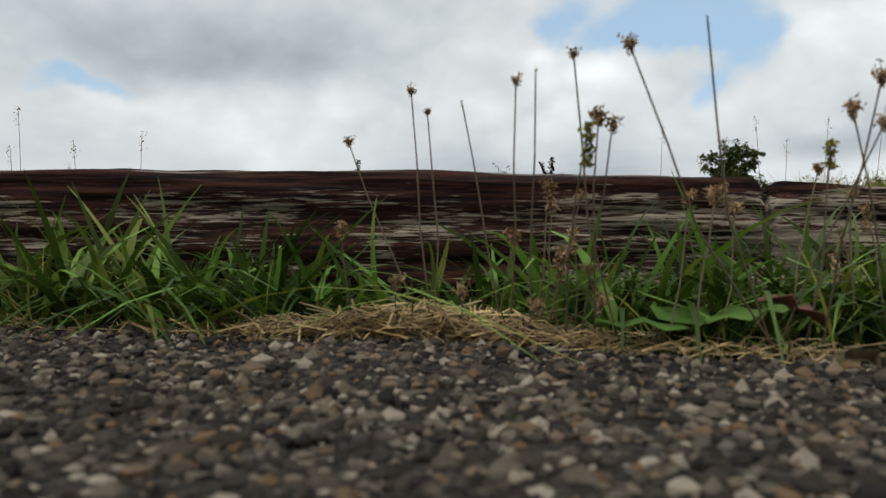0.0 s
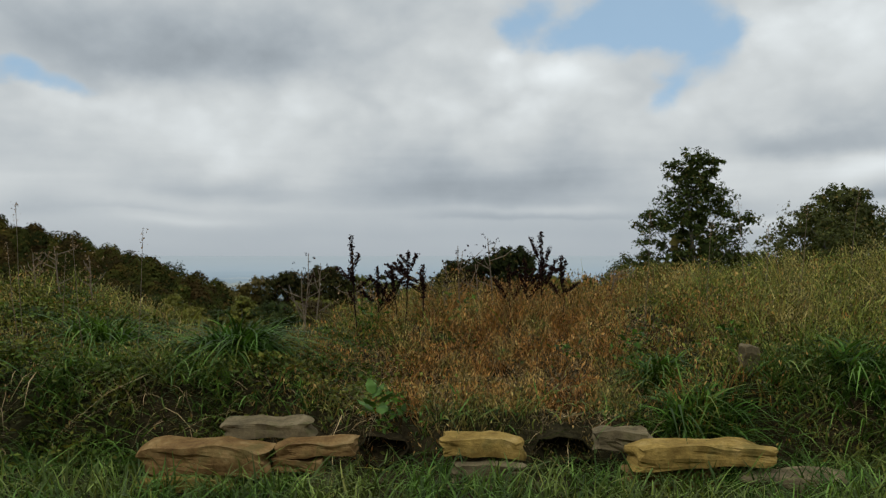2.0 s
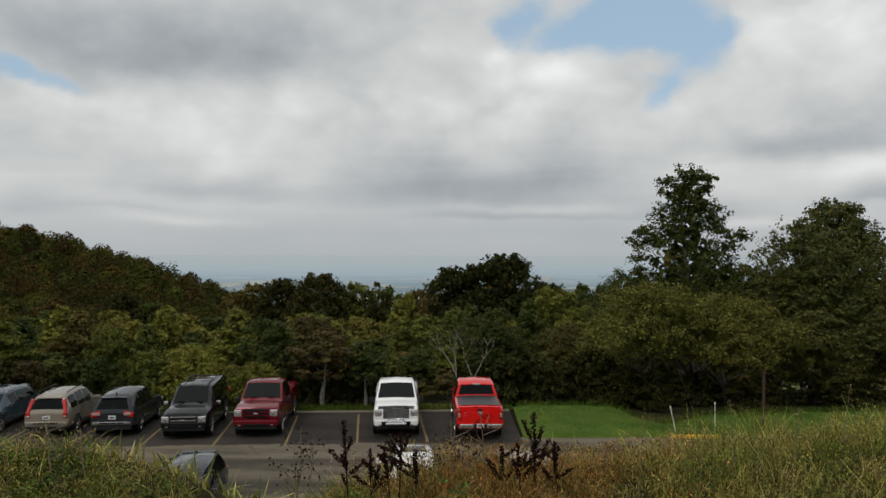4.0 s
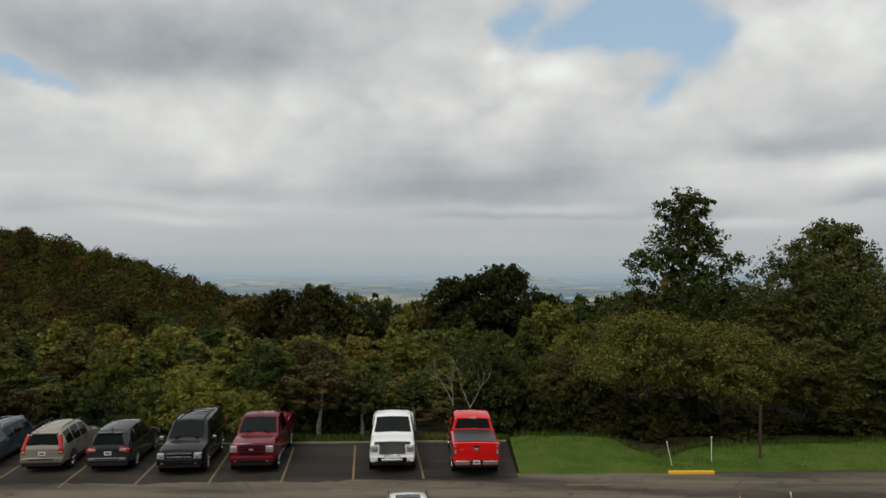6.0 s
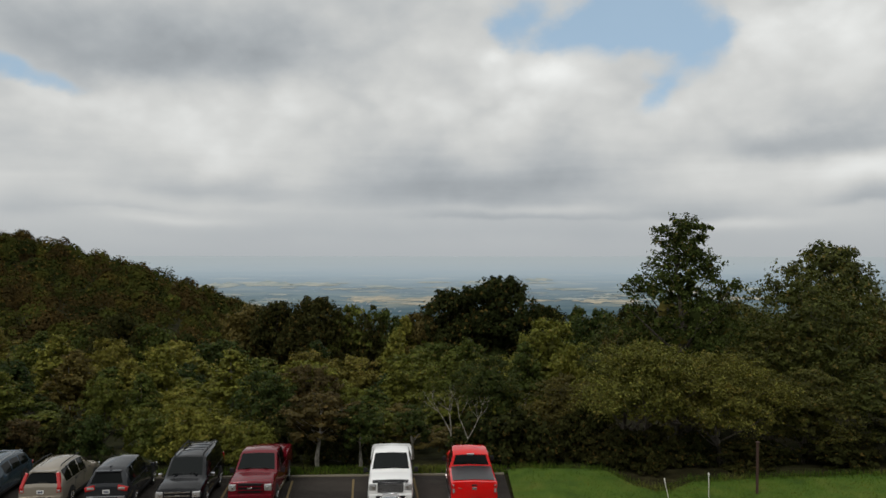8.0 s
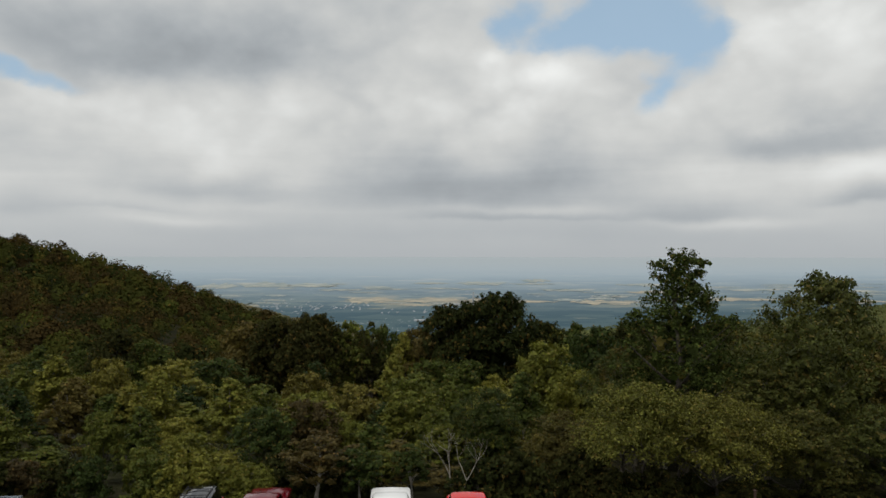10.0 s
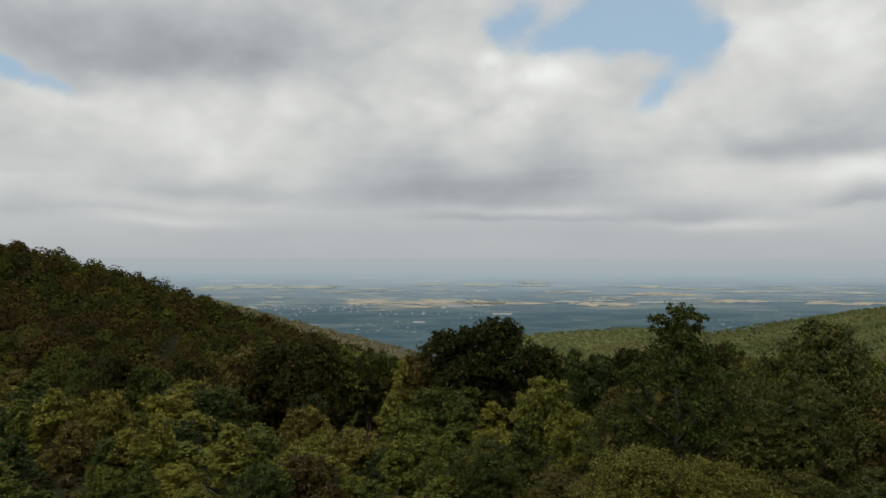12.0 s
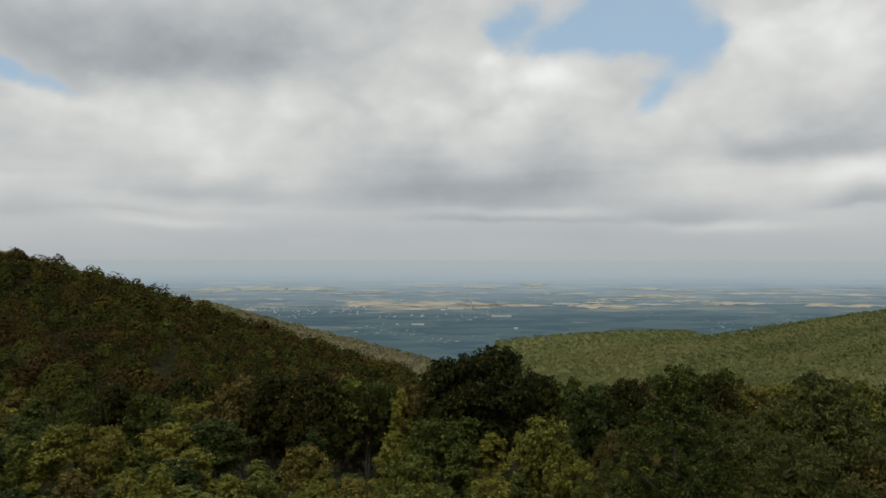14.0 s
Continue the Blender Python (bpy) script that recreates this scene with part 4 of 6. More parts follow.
    stake(10.82, 31.5, 1.05, 0, STAKE, STAKE, "thin white marker stake upright in the lawn edge")
    stake(9.4, 24.7, 1.0, 1, STAKE, RED_PLASTIC, "thin pale marker stake with a red tip by the road")
    stake(11.2, 24.6, 1.1, -9, STAKE, STAKE, "thin pale marker stake leaning by the road")
    post = new("wooden_post")
    bm = box(0.09, 0.09, 2.3, (0, 0, 1.1), 0.012)
    part("shaft", bm, POST, post)
    bm = box(0.14, 0.14, 0.05, (0, 0, 2.26), 0.012)
    part("cap", bm, POST, post)
    post.matrix_basis = pose(13.09, 32.1, LOT_Z + lawn_height(13.09, 32.1) - 0.05, 0, 0.6, 8)
    tagged(post, "dark brown stained wooden post standing in the lawn", "post")
    stop = new("parking_stop")
    bm = bmesh.new()
    prof = ((-0.09, 0.0), (-0.075, 0.09), (-0.05, 0.12), (0.05, 0.12), (0.075, 0.09), (0.09, 0.0))
    rings = [[bm.verts.new((x, py, pz)) for py, pz in prof] for x in (-0.92, -0.90, 0.90, 0.92)]
    for r0, r1 in zip(rings, rings[1:]):
        for i in range(len(prof)):
            q = (i + 1) % len(prof)
            bm.faces.new((r0[i], r0[q], r1[q], r1[i]))
    bm.faces.new(rings[0][::-1])
    bm.faces.new(rings[-1])
    part("bar", bm, YELLOW, stop)
    for x in (-0.6, 0.6):
        bm = bmesh.new()
        bmesh.ops.create_cone(bm, cap_ends=True, segments=10, radius1=0.025, radius2=0.022, depth=0.02, matrix=Matrix.Translation((x, 0, 0.126)))
        part("bolt", bm, METAL, stop)
    stop.matrix_basis = pose(9.57, 30.24, LOT_Z, 0, 0, 1.5)
    tagged(stop, "bright yellow painted parking stop at the lawn edge", "parking stop")
    dead = new("bare_tree")
    rng = random.Random(14)
    paths = []

    def limb(p, d, length, r, depth):
        pts = [(p, r)]
        for i in range(3):
            d = (d + Vector((rng.uniform(-.25, .25), rng.uniform(-.25, .25), rng.uniform(-.05, .2)))).normalized()
            p = p + d * length / 3
            pts.append((p, r * (1 - 0.2 * (i + 1))))
        paths.append(pts)
        if depth:
            for _ in range(3 if depth > 1 else 2):
                e = (d + Vector((rng.uniform(-.9, .9), rng.uniform(-.7, .7), rng.uniform(-.1, .5)))).normalized()
                limb(p, e, length * 0.68, r * 0.45, depth - 1)

    limb(Vector((0, 0, -0.2)), Vector((-0.3, 0, 1)), 1.8, 0.07, 3)
    limb(Vector((0.1, 0, -0.2)), Vector((0.35, 0, 1)), 1.7, 0.06, 3)
    v, f = tube_mesh(paths, 5)
    trunk = new("trunk", sheet("trunk", v, f, BARK_PALE, True))
    trunk.parent = dead
    dead.matrix_basis = pose(0.35, 37.6, ground_z(0.35, 37.6))
    tagged(dead, "small leafless tree with pale grey bare branches", "tree")


METAL = simple("dull_metal", (0.45, 0.45, 0.46), 0.35, 1.0)
build_lot()
build_lawn()
build_roadside()

# ---- vehicles ----
def car_paint(name, colour, metal=0.25, rough=0.16):
    m, k, out = material(name)
    n, _ = k.noise(own(k), 2.2, 4)
    dust, _ = k.noise(own(k), 30, 3)
    c = k.mix(k.smooth(n, 0.45, 0.8, 0.0, 0.02), colour, (0.22, 0.20, 0.17))
    principled(k, out, c, k.math("MULTIPLY_ADD", dust, 0.10, rough - 0.05), metal, coat=0.38, spec=0.22)
    return m


PAINT = {
    "white": car_paint("white_car_paint", (0.80, 0.80, 0.79), 0.0),
    "red": car_paint("bright_red_car_paint", (0.62, 0.007, 0.006), 0.0),
    "crimson": car_paint("dark_red_car_paint", (0.135, 0.004, 0.011), 0.15),
    "black": car_paint("black_car_paint", (0.006, 0.0065, 0.008), 0.0, 0.12),
    "charcoal": car_paint("charcoal_car_paint", (0.022, 0.024, 0.028), 0.1),
    "champagne": car_paint("champagne_car_paint", (0.30, 0.265, 0.215), 0.35),
    "slate": car_paint("slate_blue_car_paint", (0.035, 0.055, 0.075), 0.15),
    "navy": car_paint("dark_blue_black_car_paint", (0.012, 0.014, 0.022), 0.1),
    "silver": car_paint("silver_car_paint", (0.55, 0.55, 0.54), 0.5),
}
GLASS = simple("tinted_car_glass", (0.004, 0.006, 0.006), 0.05, vary=0.1, scale=2, spec=0.18)
PRIVACY = simple("dark_privacy_glass", (0.003, 0.004, 0.004), 0.065, vary=0.1, scale=2, spec=0.14)
GRILLE = simple("black_grille", (0.006, 0.006, 0.007), 0.5, spec=0.2)
RUBBER = simple("tyre_rubber", (0.018, 0.018, 0.018), 0.85)
TRIM = simple("black_plastic_trim", (0.013, 0.013, 0.014), 0.6, spec=0.3)
CHROME = simple("chrome", (0.72, 0.72, 0.73), 0.15, 1.0, 0.05)
LAMP = simple("clear_headlight", (0.62, 0.62, 0.62), 0.16, 0.7)
TAIL = simple("red_tail_light", (0.45, 0.012, 0.012), 0.2, coat=0.5)
PLATE = simple("number_plate", (0.62, 0.62, 0.60), 0.5)
PLATE_INK = simple("number_plate_ink", (0.03, 0.04, 0.10), 0.5)
COVER = simple("black_vinyl_cover", (0.035, 0.035, 0.038), 0.45, vary=0.3, scale=3)

# stations from tail to nose: along, half width, underside, shoulder, top, half width of the top
SHAPES = {
    "suv": [(-2.60, .86, .42, .70, .95, .80), (-2.52, .96, .32, 1.05, 1.16, .88), (-2.38, 1.0, .28, 1.12, 1.80, .74), (-2.2, 1.0, .28, 1.12, 1.87, .74), (0.0, 1.0, .28, 1.10, 1.90, .74),
            (.65, 1.0, .28, 1.10, 1.86, .72), (1.40, 1.0, .28, 1.06, 1.22, .84), (2.2, .99, .30, 1.0, 1.15, .84), (2.5, .95, .34, .90, 1.05, .80), (2.6, .86, .42, .72, .88, .76)],
    "pickup": [(-2.95, .94, .52, .90, 1.10, .90), (-2.90, .99, .45, 1.1, 1.36, .96), (-2.7, 1.0, .42, 1.14, 1.38, .97), (-.62, 1.0, .38, 1.14, 1.38, .97), (-.50, 1.0, .38, 1.15, 1.86, .80),
               (-.2, 1.0, .38, 1.15, 1.95, .79), (.65, 1.0, .38, 1.15, 1.97, .79), (.88, 1.0, .38, 1.15, 1.92, .79), (1.62, 1.0, .38, 1.12, 1.33, .92), (2.5, 1.0, .40, 1.06, 1.28, .92),
               (2.86, .98, .42, 1.0, 1.22, .90), (2.95, .94, .48, .86, 1.10, .87)],
    "crossover": [(-2.35, .82, .45, .72, .92, .78), (-2.30, .92, .36, .98, 1.07, .82), (-2.05, .94, .30, 1.02, 1.52, .63), (-1.80, .94, .28, 1.03, 1.62, .61), (-1.1, .94, .28, 1.02, 1.67, .61), (-.3, .94, .27, 1.0, 1.69, .61),
                  (.35, .94, .26, .98, 1.63, .60), (1.15, .94, .26, .96, 1.08, .80), (1.95, .92, .28, .86, .97, .76), (2.25, .86, .32, .76, .86, .70), (2.35, .76, .42, .62, .74, .62)],
    "wagon": [(-2.4, .80, .42, .68, .84, .74), (-2.33, .90, .30, .88, .98, .80), (-2.05, .92, .22, .95, 1.36, .66), (-1.7, .92, .20, .95, 1.46, .64), (-.4, .92, .20, .94, 1.50, .64),
              (.35, .92, .20, .92, 1.45, .62), (1.2, .92, .22, .88, 1.0, .76), (2.0, .90, .24, .78, .90, .72), (2.3, .84, .28, .68, .78, .66), (2.4, .74, .38, .56, .68, .60)],
}
# windscreen, rear window and side windows, by their stretch along the car
PANES = {
    "suv": ((.68, 1.34), (-2.50, -2.39), ((-2.10, -1.25), (-1.17, -.20), (-.12, .62))),
    "pickup": ((.92, 1.56), (-.605, -.508), ((-.40, .20), (.28, .84))),
    "crossover": ((.40, 1.08), (-2.275, -2.07), ((-1.85, -1.2), (-1.12, -.35), (-.27, .40))),
    "wagon": ((.40, 1.12), (-2.29, -2.07), ((-1.9, -1.2), (-1.12, -.35), (-.27, .38))),
}


def section(shape, y):
    st = SHAPES[shape]
    ys = [s[0] for s in st]
    w, b, s, t, tw = [float(np.interp(y, ys, [r[i] for r in st])) for i in range(1, 6)]
    p4, p6 = (0.975 * w, s), (tw + 0.03, max(t - 0.07, s + 0.03))
    return [(0, b), (.86 * w, b), (w, b + .14), (w + .012, (b + s) / 2 + .05), p4, ((p4[0] + p6[0]) / 2 + .018, (p4[1] + p6[1]) / 2), p6, (tw - .07, t - .004), (0, t + .022)]


def ring_point(shape, y, k):
    """A point of the skin: k runs from 0 under the car over the right side to 8 on the roof's middle line, 16 - k on the left."""
    half = section(shape, y)
    mirror = k > 8
    k = 16 - k if mirror else k
    i = min(int(k), 7)
    a, b = half[i], half[i + 1]
    x = a[0] + (b[0] - a[0]) * (k - i)
    z = a[1] + (b[1] - a[1]) * (k - i)
    return Vector((-x if mirror else x, y, z))


def skin_patch(shape, y0, y1, k0, k1, ny, nk, proud):
    """A panel that follows the car's skin, standing a little proud of it."""
    bm = bmesh.new()
    grid = []
    for j in range(ny + 1):
        y = y0 + (y1 - y0) * j / ny
        row = []
        for i in range(nk + 1):
            k = k0 + (k1 - k0) * i / nk
            p = ring_point(shape, y, k)
            dy = ring_point(shape, y + 0.01, k) - ring_point(shape, y - 0.01, k)
            dk = ring_point(shape, y, min(k + 0.05, 16)) - ring_point(shape, y, max(k - 0.05, 0))
            nrm = dk.cross(dy).normalized()
            if nrm.dot(Vector((p.x, 0, p.z - 0.7))) < 0:
                nrm = -nrm
            row.append(bm.verts.new(p + nrm * proud))
        grid.append(row)
    for j in range(ny):
        for i in range(nk):
            bm.faces.new((grid[j][i], grid[j][i + 1], grid[j + 1][i + 1], grid[j + 1][i]))
    return bm


def car_body(shape):
    st = SHAPES[shape]
    ys = [s[0] for s in st]
    extra = []
    for a, b in zip(ys, ys[1:]):
        extra += [a] + ([a + (b - a) * i / 3 for i in (1, 2)] if b - a > 0.4 else [])
    ys = extra + [ys[-1]]
    bm = bmesh.new()
    rings = [[bm.verts.new(ring_point(shape, y, k)) for k in range(16)] for y in ys]
    for r0, r1 in zip(rings, rings[1:]):
        for i in range(16):
            q = (i + 1) % 16
            bm.faces.new((r0[i], r0[q], r1[q], r1[i]))
    bm.faces.new(rings[0])
    bm.faces.new(rings[-1][::-1])
    bmesh.ops.recalc_face_normals(bm, faces=bm.faces)
    return bm


def lathe(profile, at, turn, sides=20, bm=None):
    """A turned shape about its own x axis: profile of (along, radius)."""
    bm = bm or bmesh.new()
    rings = []
    for a, r in profile:
        rings.append([bm.verts.new(Vector(at) + Vector((a * turn, r * math.cos(2 * math.pi * s / sides), r * math.sin(2 * math.pi * s / sides)))) for s in range(sides)])
    for r0, r1 in zip(rings, rings[1:]):
        for i in range(sides):
            q = (i + 1) % sides
            bm.faces.new((r0[i], r0[q], r1[q], r1[i]))
    bm.faces.new(rings[-1])
    bmesh.ops.recalc_face_normals(bm, faces=bm.faces)
    return bm


def add_wheels(root, shape, radius, front, rear):
    half = SHAPES[shape][4][1]
    for y in (front, rear):
        for side in (1, -1):
            arch = lathe([(0.0, radius + 0.075), (0.012, radius + 0.07), (0.014, radius)], (side * (half + 0.004), y, radius + 0.02), side)
            part("wheel_arch", arch, TRIM, root)
            wheel = part("wheel", lathe([(-0.20, radius * 0.8), (-0.19, radius * 0.97), (-0.02, radius), (0.02, radius * 0.97), (0.03, radius * 0.70), (0.0, radius * 0.66)],
                                        (side * (half + 0.012), y, radius), side), RUBBER, root, "black rubber tyre", True)
            rim = lathe([(-0.01, radius * 0.70), (0.028, radius * 0.67), (0.012, radius * 0.58), (-0.01, radius * 0.2), (0.02, radius * 0.14)], (side * (half + 0.012), y, radius), side)
            part("rim", rim, CHROME, wheel, "bright alloy rim")
            for s in range(5):
                a = 2 * math.pi * s / 5
                bm = box(0.03, radius * 0.08, radius * 0.5, (side * (half + 0.03), y + math.sin(a) * radius * 0.4, radius + math.cos(a) * radius * 0.4), 0.004, Matrix.Rotation(-a, 4, "X"))
                part("spoke", bm, CHROME, wheel)


def number_plate(root, y, z, out):
    plate = part("number_plate", box(0.31, 0.02, 0.155, (0, y, z), 0.006), PLATE, root, "small white number plate")
    part("plate_bar", box(0.20, 0.006, 0.055, (0, y + 0.012 * out, z - 0.005), 0.001), PLATE_INK, plate)


def vehicle(shape, paint, x, y, turn, label, category, look_parts):
    """A parked vehicle: body, panes, wheels, mirrors, lights, bumpers and what look_parts adds."""
    root = new(category.replace(" ", "_"))
    st = SHAPES[shape]
    nose, tail, half = st[-1][0], st[0][0], st[4][1]
    body = part("body", car_body(shape), PAINT[paint], root, smooth=True)
    body.data.set_sharp_from_angle(angle=radians(38))
    (w0, w1), (r0, r1), sides = PANES[shape]
    part("windscreen", skin_patch(shape, w0, w1, 7.0, 9.0, 5, 6, 0.007), GLASS, root, "dark glossy windscreen", True)
    part("rear_window", skin_patch(shape, r0, r1, 7.06, 8.94, 4, 6, 0.008), PRIVACY, root, "dark rear window", True)
    for a, b in sides:
        for k0, k1 in ((4.18, 5.95), (16 - 5.95, 16 - 4.18)):
            part("side_window", skin_patch(shape, a, b, k0, k1, 4, 4, 0.007), PRIVACY, root, smooth=True)
    for side in (1, -1):
        my = w1 - 0.35
        belt = section(shape, my)[4][1]
        mirror = part("mirror", box(0.19, 0.10, 0.15 if shape != "pickup" else 0.20, (side * (half + 0.16), my, belt + 0.11), 0.03), CHROME if "chrome_mirror" in look_parts else TRIM if shape == "pickup" or paint == "silver" else PAINT[paint], root)
        part("mirror_arm", box(0.14, 0.05, 0.04, (side * (half + 0.03), my, belt + 0.05), 0.01), TRIM, mirror)
    big = shape in ("pickup", "suv")
    add_wheels(root, shape, 0.40 if big else 0.345, nose - (0.98 if big else 0.92), tail + (1.22 if big else 0.98))
    top = section(shape, nose - 0.05)[7][1]
    # nose
    lamp_z = top - (0.15 if big else 0.08)
    if big:
        grille = part("grille", box(1.14, 0.10, 0.38, (0, nose - 0.015, lamp_z - 0.02), 0.04), GRILLE, root, "black grille")
        fine = "bull_bar" in look_parts
        bars = 8 if fine else 3 if "chrome_grille" in look_parts else 2
        for i in range(bars):
            z = lamp_z - 0.02 + (i - (bars - 1) / 2) * (0.042 if fine else 0.14)
            bar = METAL if fine else CHROME if "chrome_grille" in look_parts else PAINT[paint]
            part("grille_bar", box(1.08, 0.03, 0.020 if fine else 0.042, (0, nose + 0.04, z), 0.006), bar, grille)
        if "crosshair" in look_parts:
            for gx in (-0.53, 0.53):
                part("grille_side", box(0.05, 0.04, 0.40, (gx, nose + 0.04, lamp_z - 0.02), 0.012), PAINT[paint], grille)
    else:
        grille = part("grille", box(0.8, 0.10, 0.14, (0, nose - 0.02, lamp_z - 0.02), 0.03), GRILLE, root, "black grille")
        for i in range(2):
            part("grille_bar", box(0.74, 0.03, 0.025, (0, nose + 0.035, lamp_z - 0.05 + i * 0.06), 0.008), TRIM, grille)
    for side in (1, -1):
        lamp = part("headlight", box(0.33 if big else 0.30, 0.26, 0.27 if big else 0.15, (side * (half * 0.775), nose - 0.11, lamp_z + 0.0), 0.05), LAMP, root, "clear headlight")
        part("bulb", box(0.13, 0.03, 0.11, (side * (half * 0.74), nose + 0.015, lamp_z), 0.03), CHROME, lamp)
        part("fog_light", box(0.12, 0.05, 0.07, (side * half * 0.70, nose + 0.035, 0.56 if big else 0.48), 0.02), LAMP, root)
    bumper_mat = PAINT[paint]
    part("front_bumper", box(half * 1.90, 0.18, 0.24, (0, nose - 0.03, 0.62 if big else 0.50), 0.06), bumper_mat, root)
    part("front_valance", box(half * 1.76, 0.14, 0.16, (0, nose - 0.05, 0.44 if big else 0.34), 0.04), TRIM, root, "black plastic valance")
    part("air_intake", box(half * 1.1, 0.05, 0.09, (0, nose + 0.045, 0.55 if big else 0.42), 0.02), GRILLE, root)
    if "bull_bar" in look_parts:
        for side in (1, -1):
            part("tow_recess", box(0.24, 0.05, 0.17, (side * half * 0.52, nose + 0.045, 0.60), 0.02), GRILLE, root)
        part("hood_edge", skin_patch(shape, nose - 0.20, nose - 0.05, 7.05, 8.95, 2, 6, 0.018), GRILLE, root, "dark deflector along the bonnet edge")
    for side in (1, -1):
        part("sill", box(0.06, (nose - tail) * 0.44, 0.13, (side * (half - 0.005), 0.05, 0.40 if big else 0.32), 0.02), CHROME if "crosshair" in look_parts else TRIM, root)
        part("belt_trim", box(0.014, (sides[-1][1] - sides[0][0]) + 0.05, 0.022, (side * (half * 0.985), (sides[-1][1] + sides[0][0]) / 2, section(shape, 0.0)[4][1] + 0.012), 0.004), TRIM, root)
    # tail
    belt = section(shape, tail + 0.1)[4][1]
    for side in (1, -1):
        if "tall_lights" in look_parts:
            lamp = box(0.15, 0.20, 0.66, (side * half * 0.775, tail + 0.17, belt + 0.22), 0.04, Matrix.Rotation(radians(-24), 4, "X") @ Matrix.Rotation(radians(-side * 14), 4, "Y"))
        elif shape in ("pickup", "suv"):
            lamp = box(0.15, 0.12, 0.42, (side * half * 0.90, tail + (0.05 if shape == "pickup" else 0.09), belt - 0.02), 0.03)
        else:
            lamp = box(0.44, 0.20, 0.20, (side * half * 0.74, tail + 0.075, belt - 0.06), 0.05, Matrix.Rotation(radians(side * 12), 4, "Y"))
        light = part("tail_light", lamp, TAIL, root, "red tail light")
        if shape == "pickup":
            part("clear_lens", box(0.085, 0.03, 0.15, (side * half * 0.90, tail - 0.015, belt - 0.07), 0.015), LAMP, light)
            part("light_rim", box(0.10, 0.02, 0.03, (side * half * 0.90, tail - 0.015, belt + 0.14), 0.008), LAMP, light)
        elif "tall_lights" in look_parts:
            part("lower_light", box(0.20, 0.12, 0.24, (side * half * 0.83, tail + 0.045, belt - 0.10), 0.04), TAIL, light)
            part("clear_lens", box(0.14, 0.05, 0.07, (side * half * 0.83, tail - 0.01, belt - 0.14), 0.015), LAMP, light)
        elif shape == "crossover":
            part("clear_lens", box(0.30, 0.06, 0.10, (side * half * 0.70, tail - 0.01, belt - 0.05), 0.02), LAMP, light)
    if shape in ("crossover", "wagon"):
        part("spoiler", box(half * 1.18, 0.22, 0.045, (0, r1 + 0.02, section(shape, r1 + 0.05)[8][1] + 0.005), 0.015), PAINT[paint], root)
        part("rear_wiper", box(0.34, 0.02, 0.02, (0.08, r0 - 0.02, section(shape, r0)[8][1] + 0.05), 0.004), TRIM, root)
        part("bumper_step", box(half * 1.72, 0.08, 0.12, (0, tail - 0.065, 0.58), 0.03), METAL if paint == "charcoal" else PAINT[paint], root)
        part("bumper_slot", box(half * 1.1, 0.03, 0.05, (0, tail - 0.105, 0.59), 0.01), TRIM, root)
        part("rear_valance", box(half * 1.80, 0.14, 0.20, (0, tail + 0.0, 0.40), 0.04), TRIM, root, "black plastic valance")
    if shape == "pickup":
        for side in (1, -1):
            part("rear_bumper", box(half * 0.66, 0.16, 0.17, (side * half * 0.60, tail - 0.01, 0.62), 0.04), CHROME, root, "chrome bumper end")
        part("bumper_centre", box(half * 0.56, 0.12, 0.15, (0, tail + 0.01, 0.62), 0.02), TRIM, root)
        part("rear_valance", box(half * 1.7, 0.10, 0.12, (0, tail + 0.06, 0.47), 0.03), TRIM, root)
    else:
        part("rear_bumper", box(half * 1.88, 0.16, 0.20, (0, tail + 0.0, 0.60 if big else 0.54), 0.05), bumper_mat, root)
    number_plate(root, tail - (0.09 if shape == "pickup" else 0.005), 0.64 if shape == "pickup" else 0.80, -1)
    if "rails" in look_parts:
        for side in (1, -1):
            z = section(shape, -0.6)[7][1]
            v, f = tube_mesh([[((side * 0.62, r1 + 0.35, z - 0.01), 0.02), ((side * 0.62, r1 + 0.45, z + 0.06), 0.022), ((side * 0.62, -0.6, z + 0.08), 0.022), ((side * 0.62, w0 - 0.15, z + 0.05), 0.022), ((side * 0.62, w0 - 0.05, z - 0.02), 0.02)]], 6)
            ob = new("roof_rail", sheet("roof_rail", v, f, TRIM if "dark_rails" in look_parts else METAL, True))
            ob.parent = root
    if "cross_bars" in look_parts:
        for along in (-1.5, -0.5):
            part("cross_bar", box(1.24, 0.05, 0.03, (0, along, section(shape, along)[7][1] + 0.07), 0.01), TRIM, root)
    if "sunroof" in look_parts:
        part("sunroof", skin_patch(shape, -0.75, 0.0, 7.25, 8.75, 2, 4, 0.008), GLASS, root, "dark glass sunroof")
    if "antenna" in look_parts:
        part("antenna", box(0.05, 0.16, 0.07, (0, r1 + 0.35, section(shape, r1 + 0.35)[8][1] + 0.02), 0.02), PAINT[paint], root)
    if "cover" in look_parts:
        part("bed_cover", skin_patch(shape, -2.72, -.66, 6.9, 9.1, 4, 6, 0.02), COVER, root, "black vinyl bed cover")
        part("brake_light", box(0.34, 0.05, 0.07, (0, -.55, 1.87), 0.015), LAMP, root)
        part("tailgate_badge", box(0.20, 0.02, 0.10, (0, tail - 0.005, 1.12), 0.02), CHROME, root)
        part("tailgate_handle", box(0.24, 0.03, 0.07, (0, tail + 0.01, 1.25), 0.015), TRIM, root)
        part("tailgate_mark", box(0.16, 0.012, 0.03, (-0.62, tail + 0.0, 1.13), 0.003), CHROME, root)
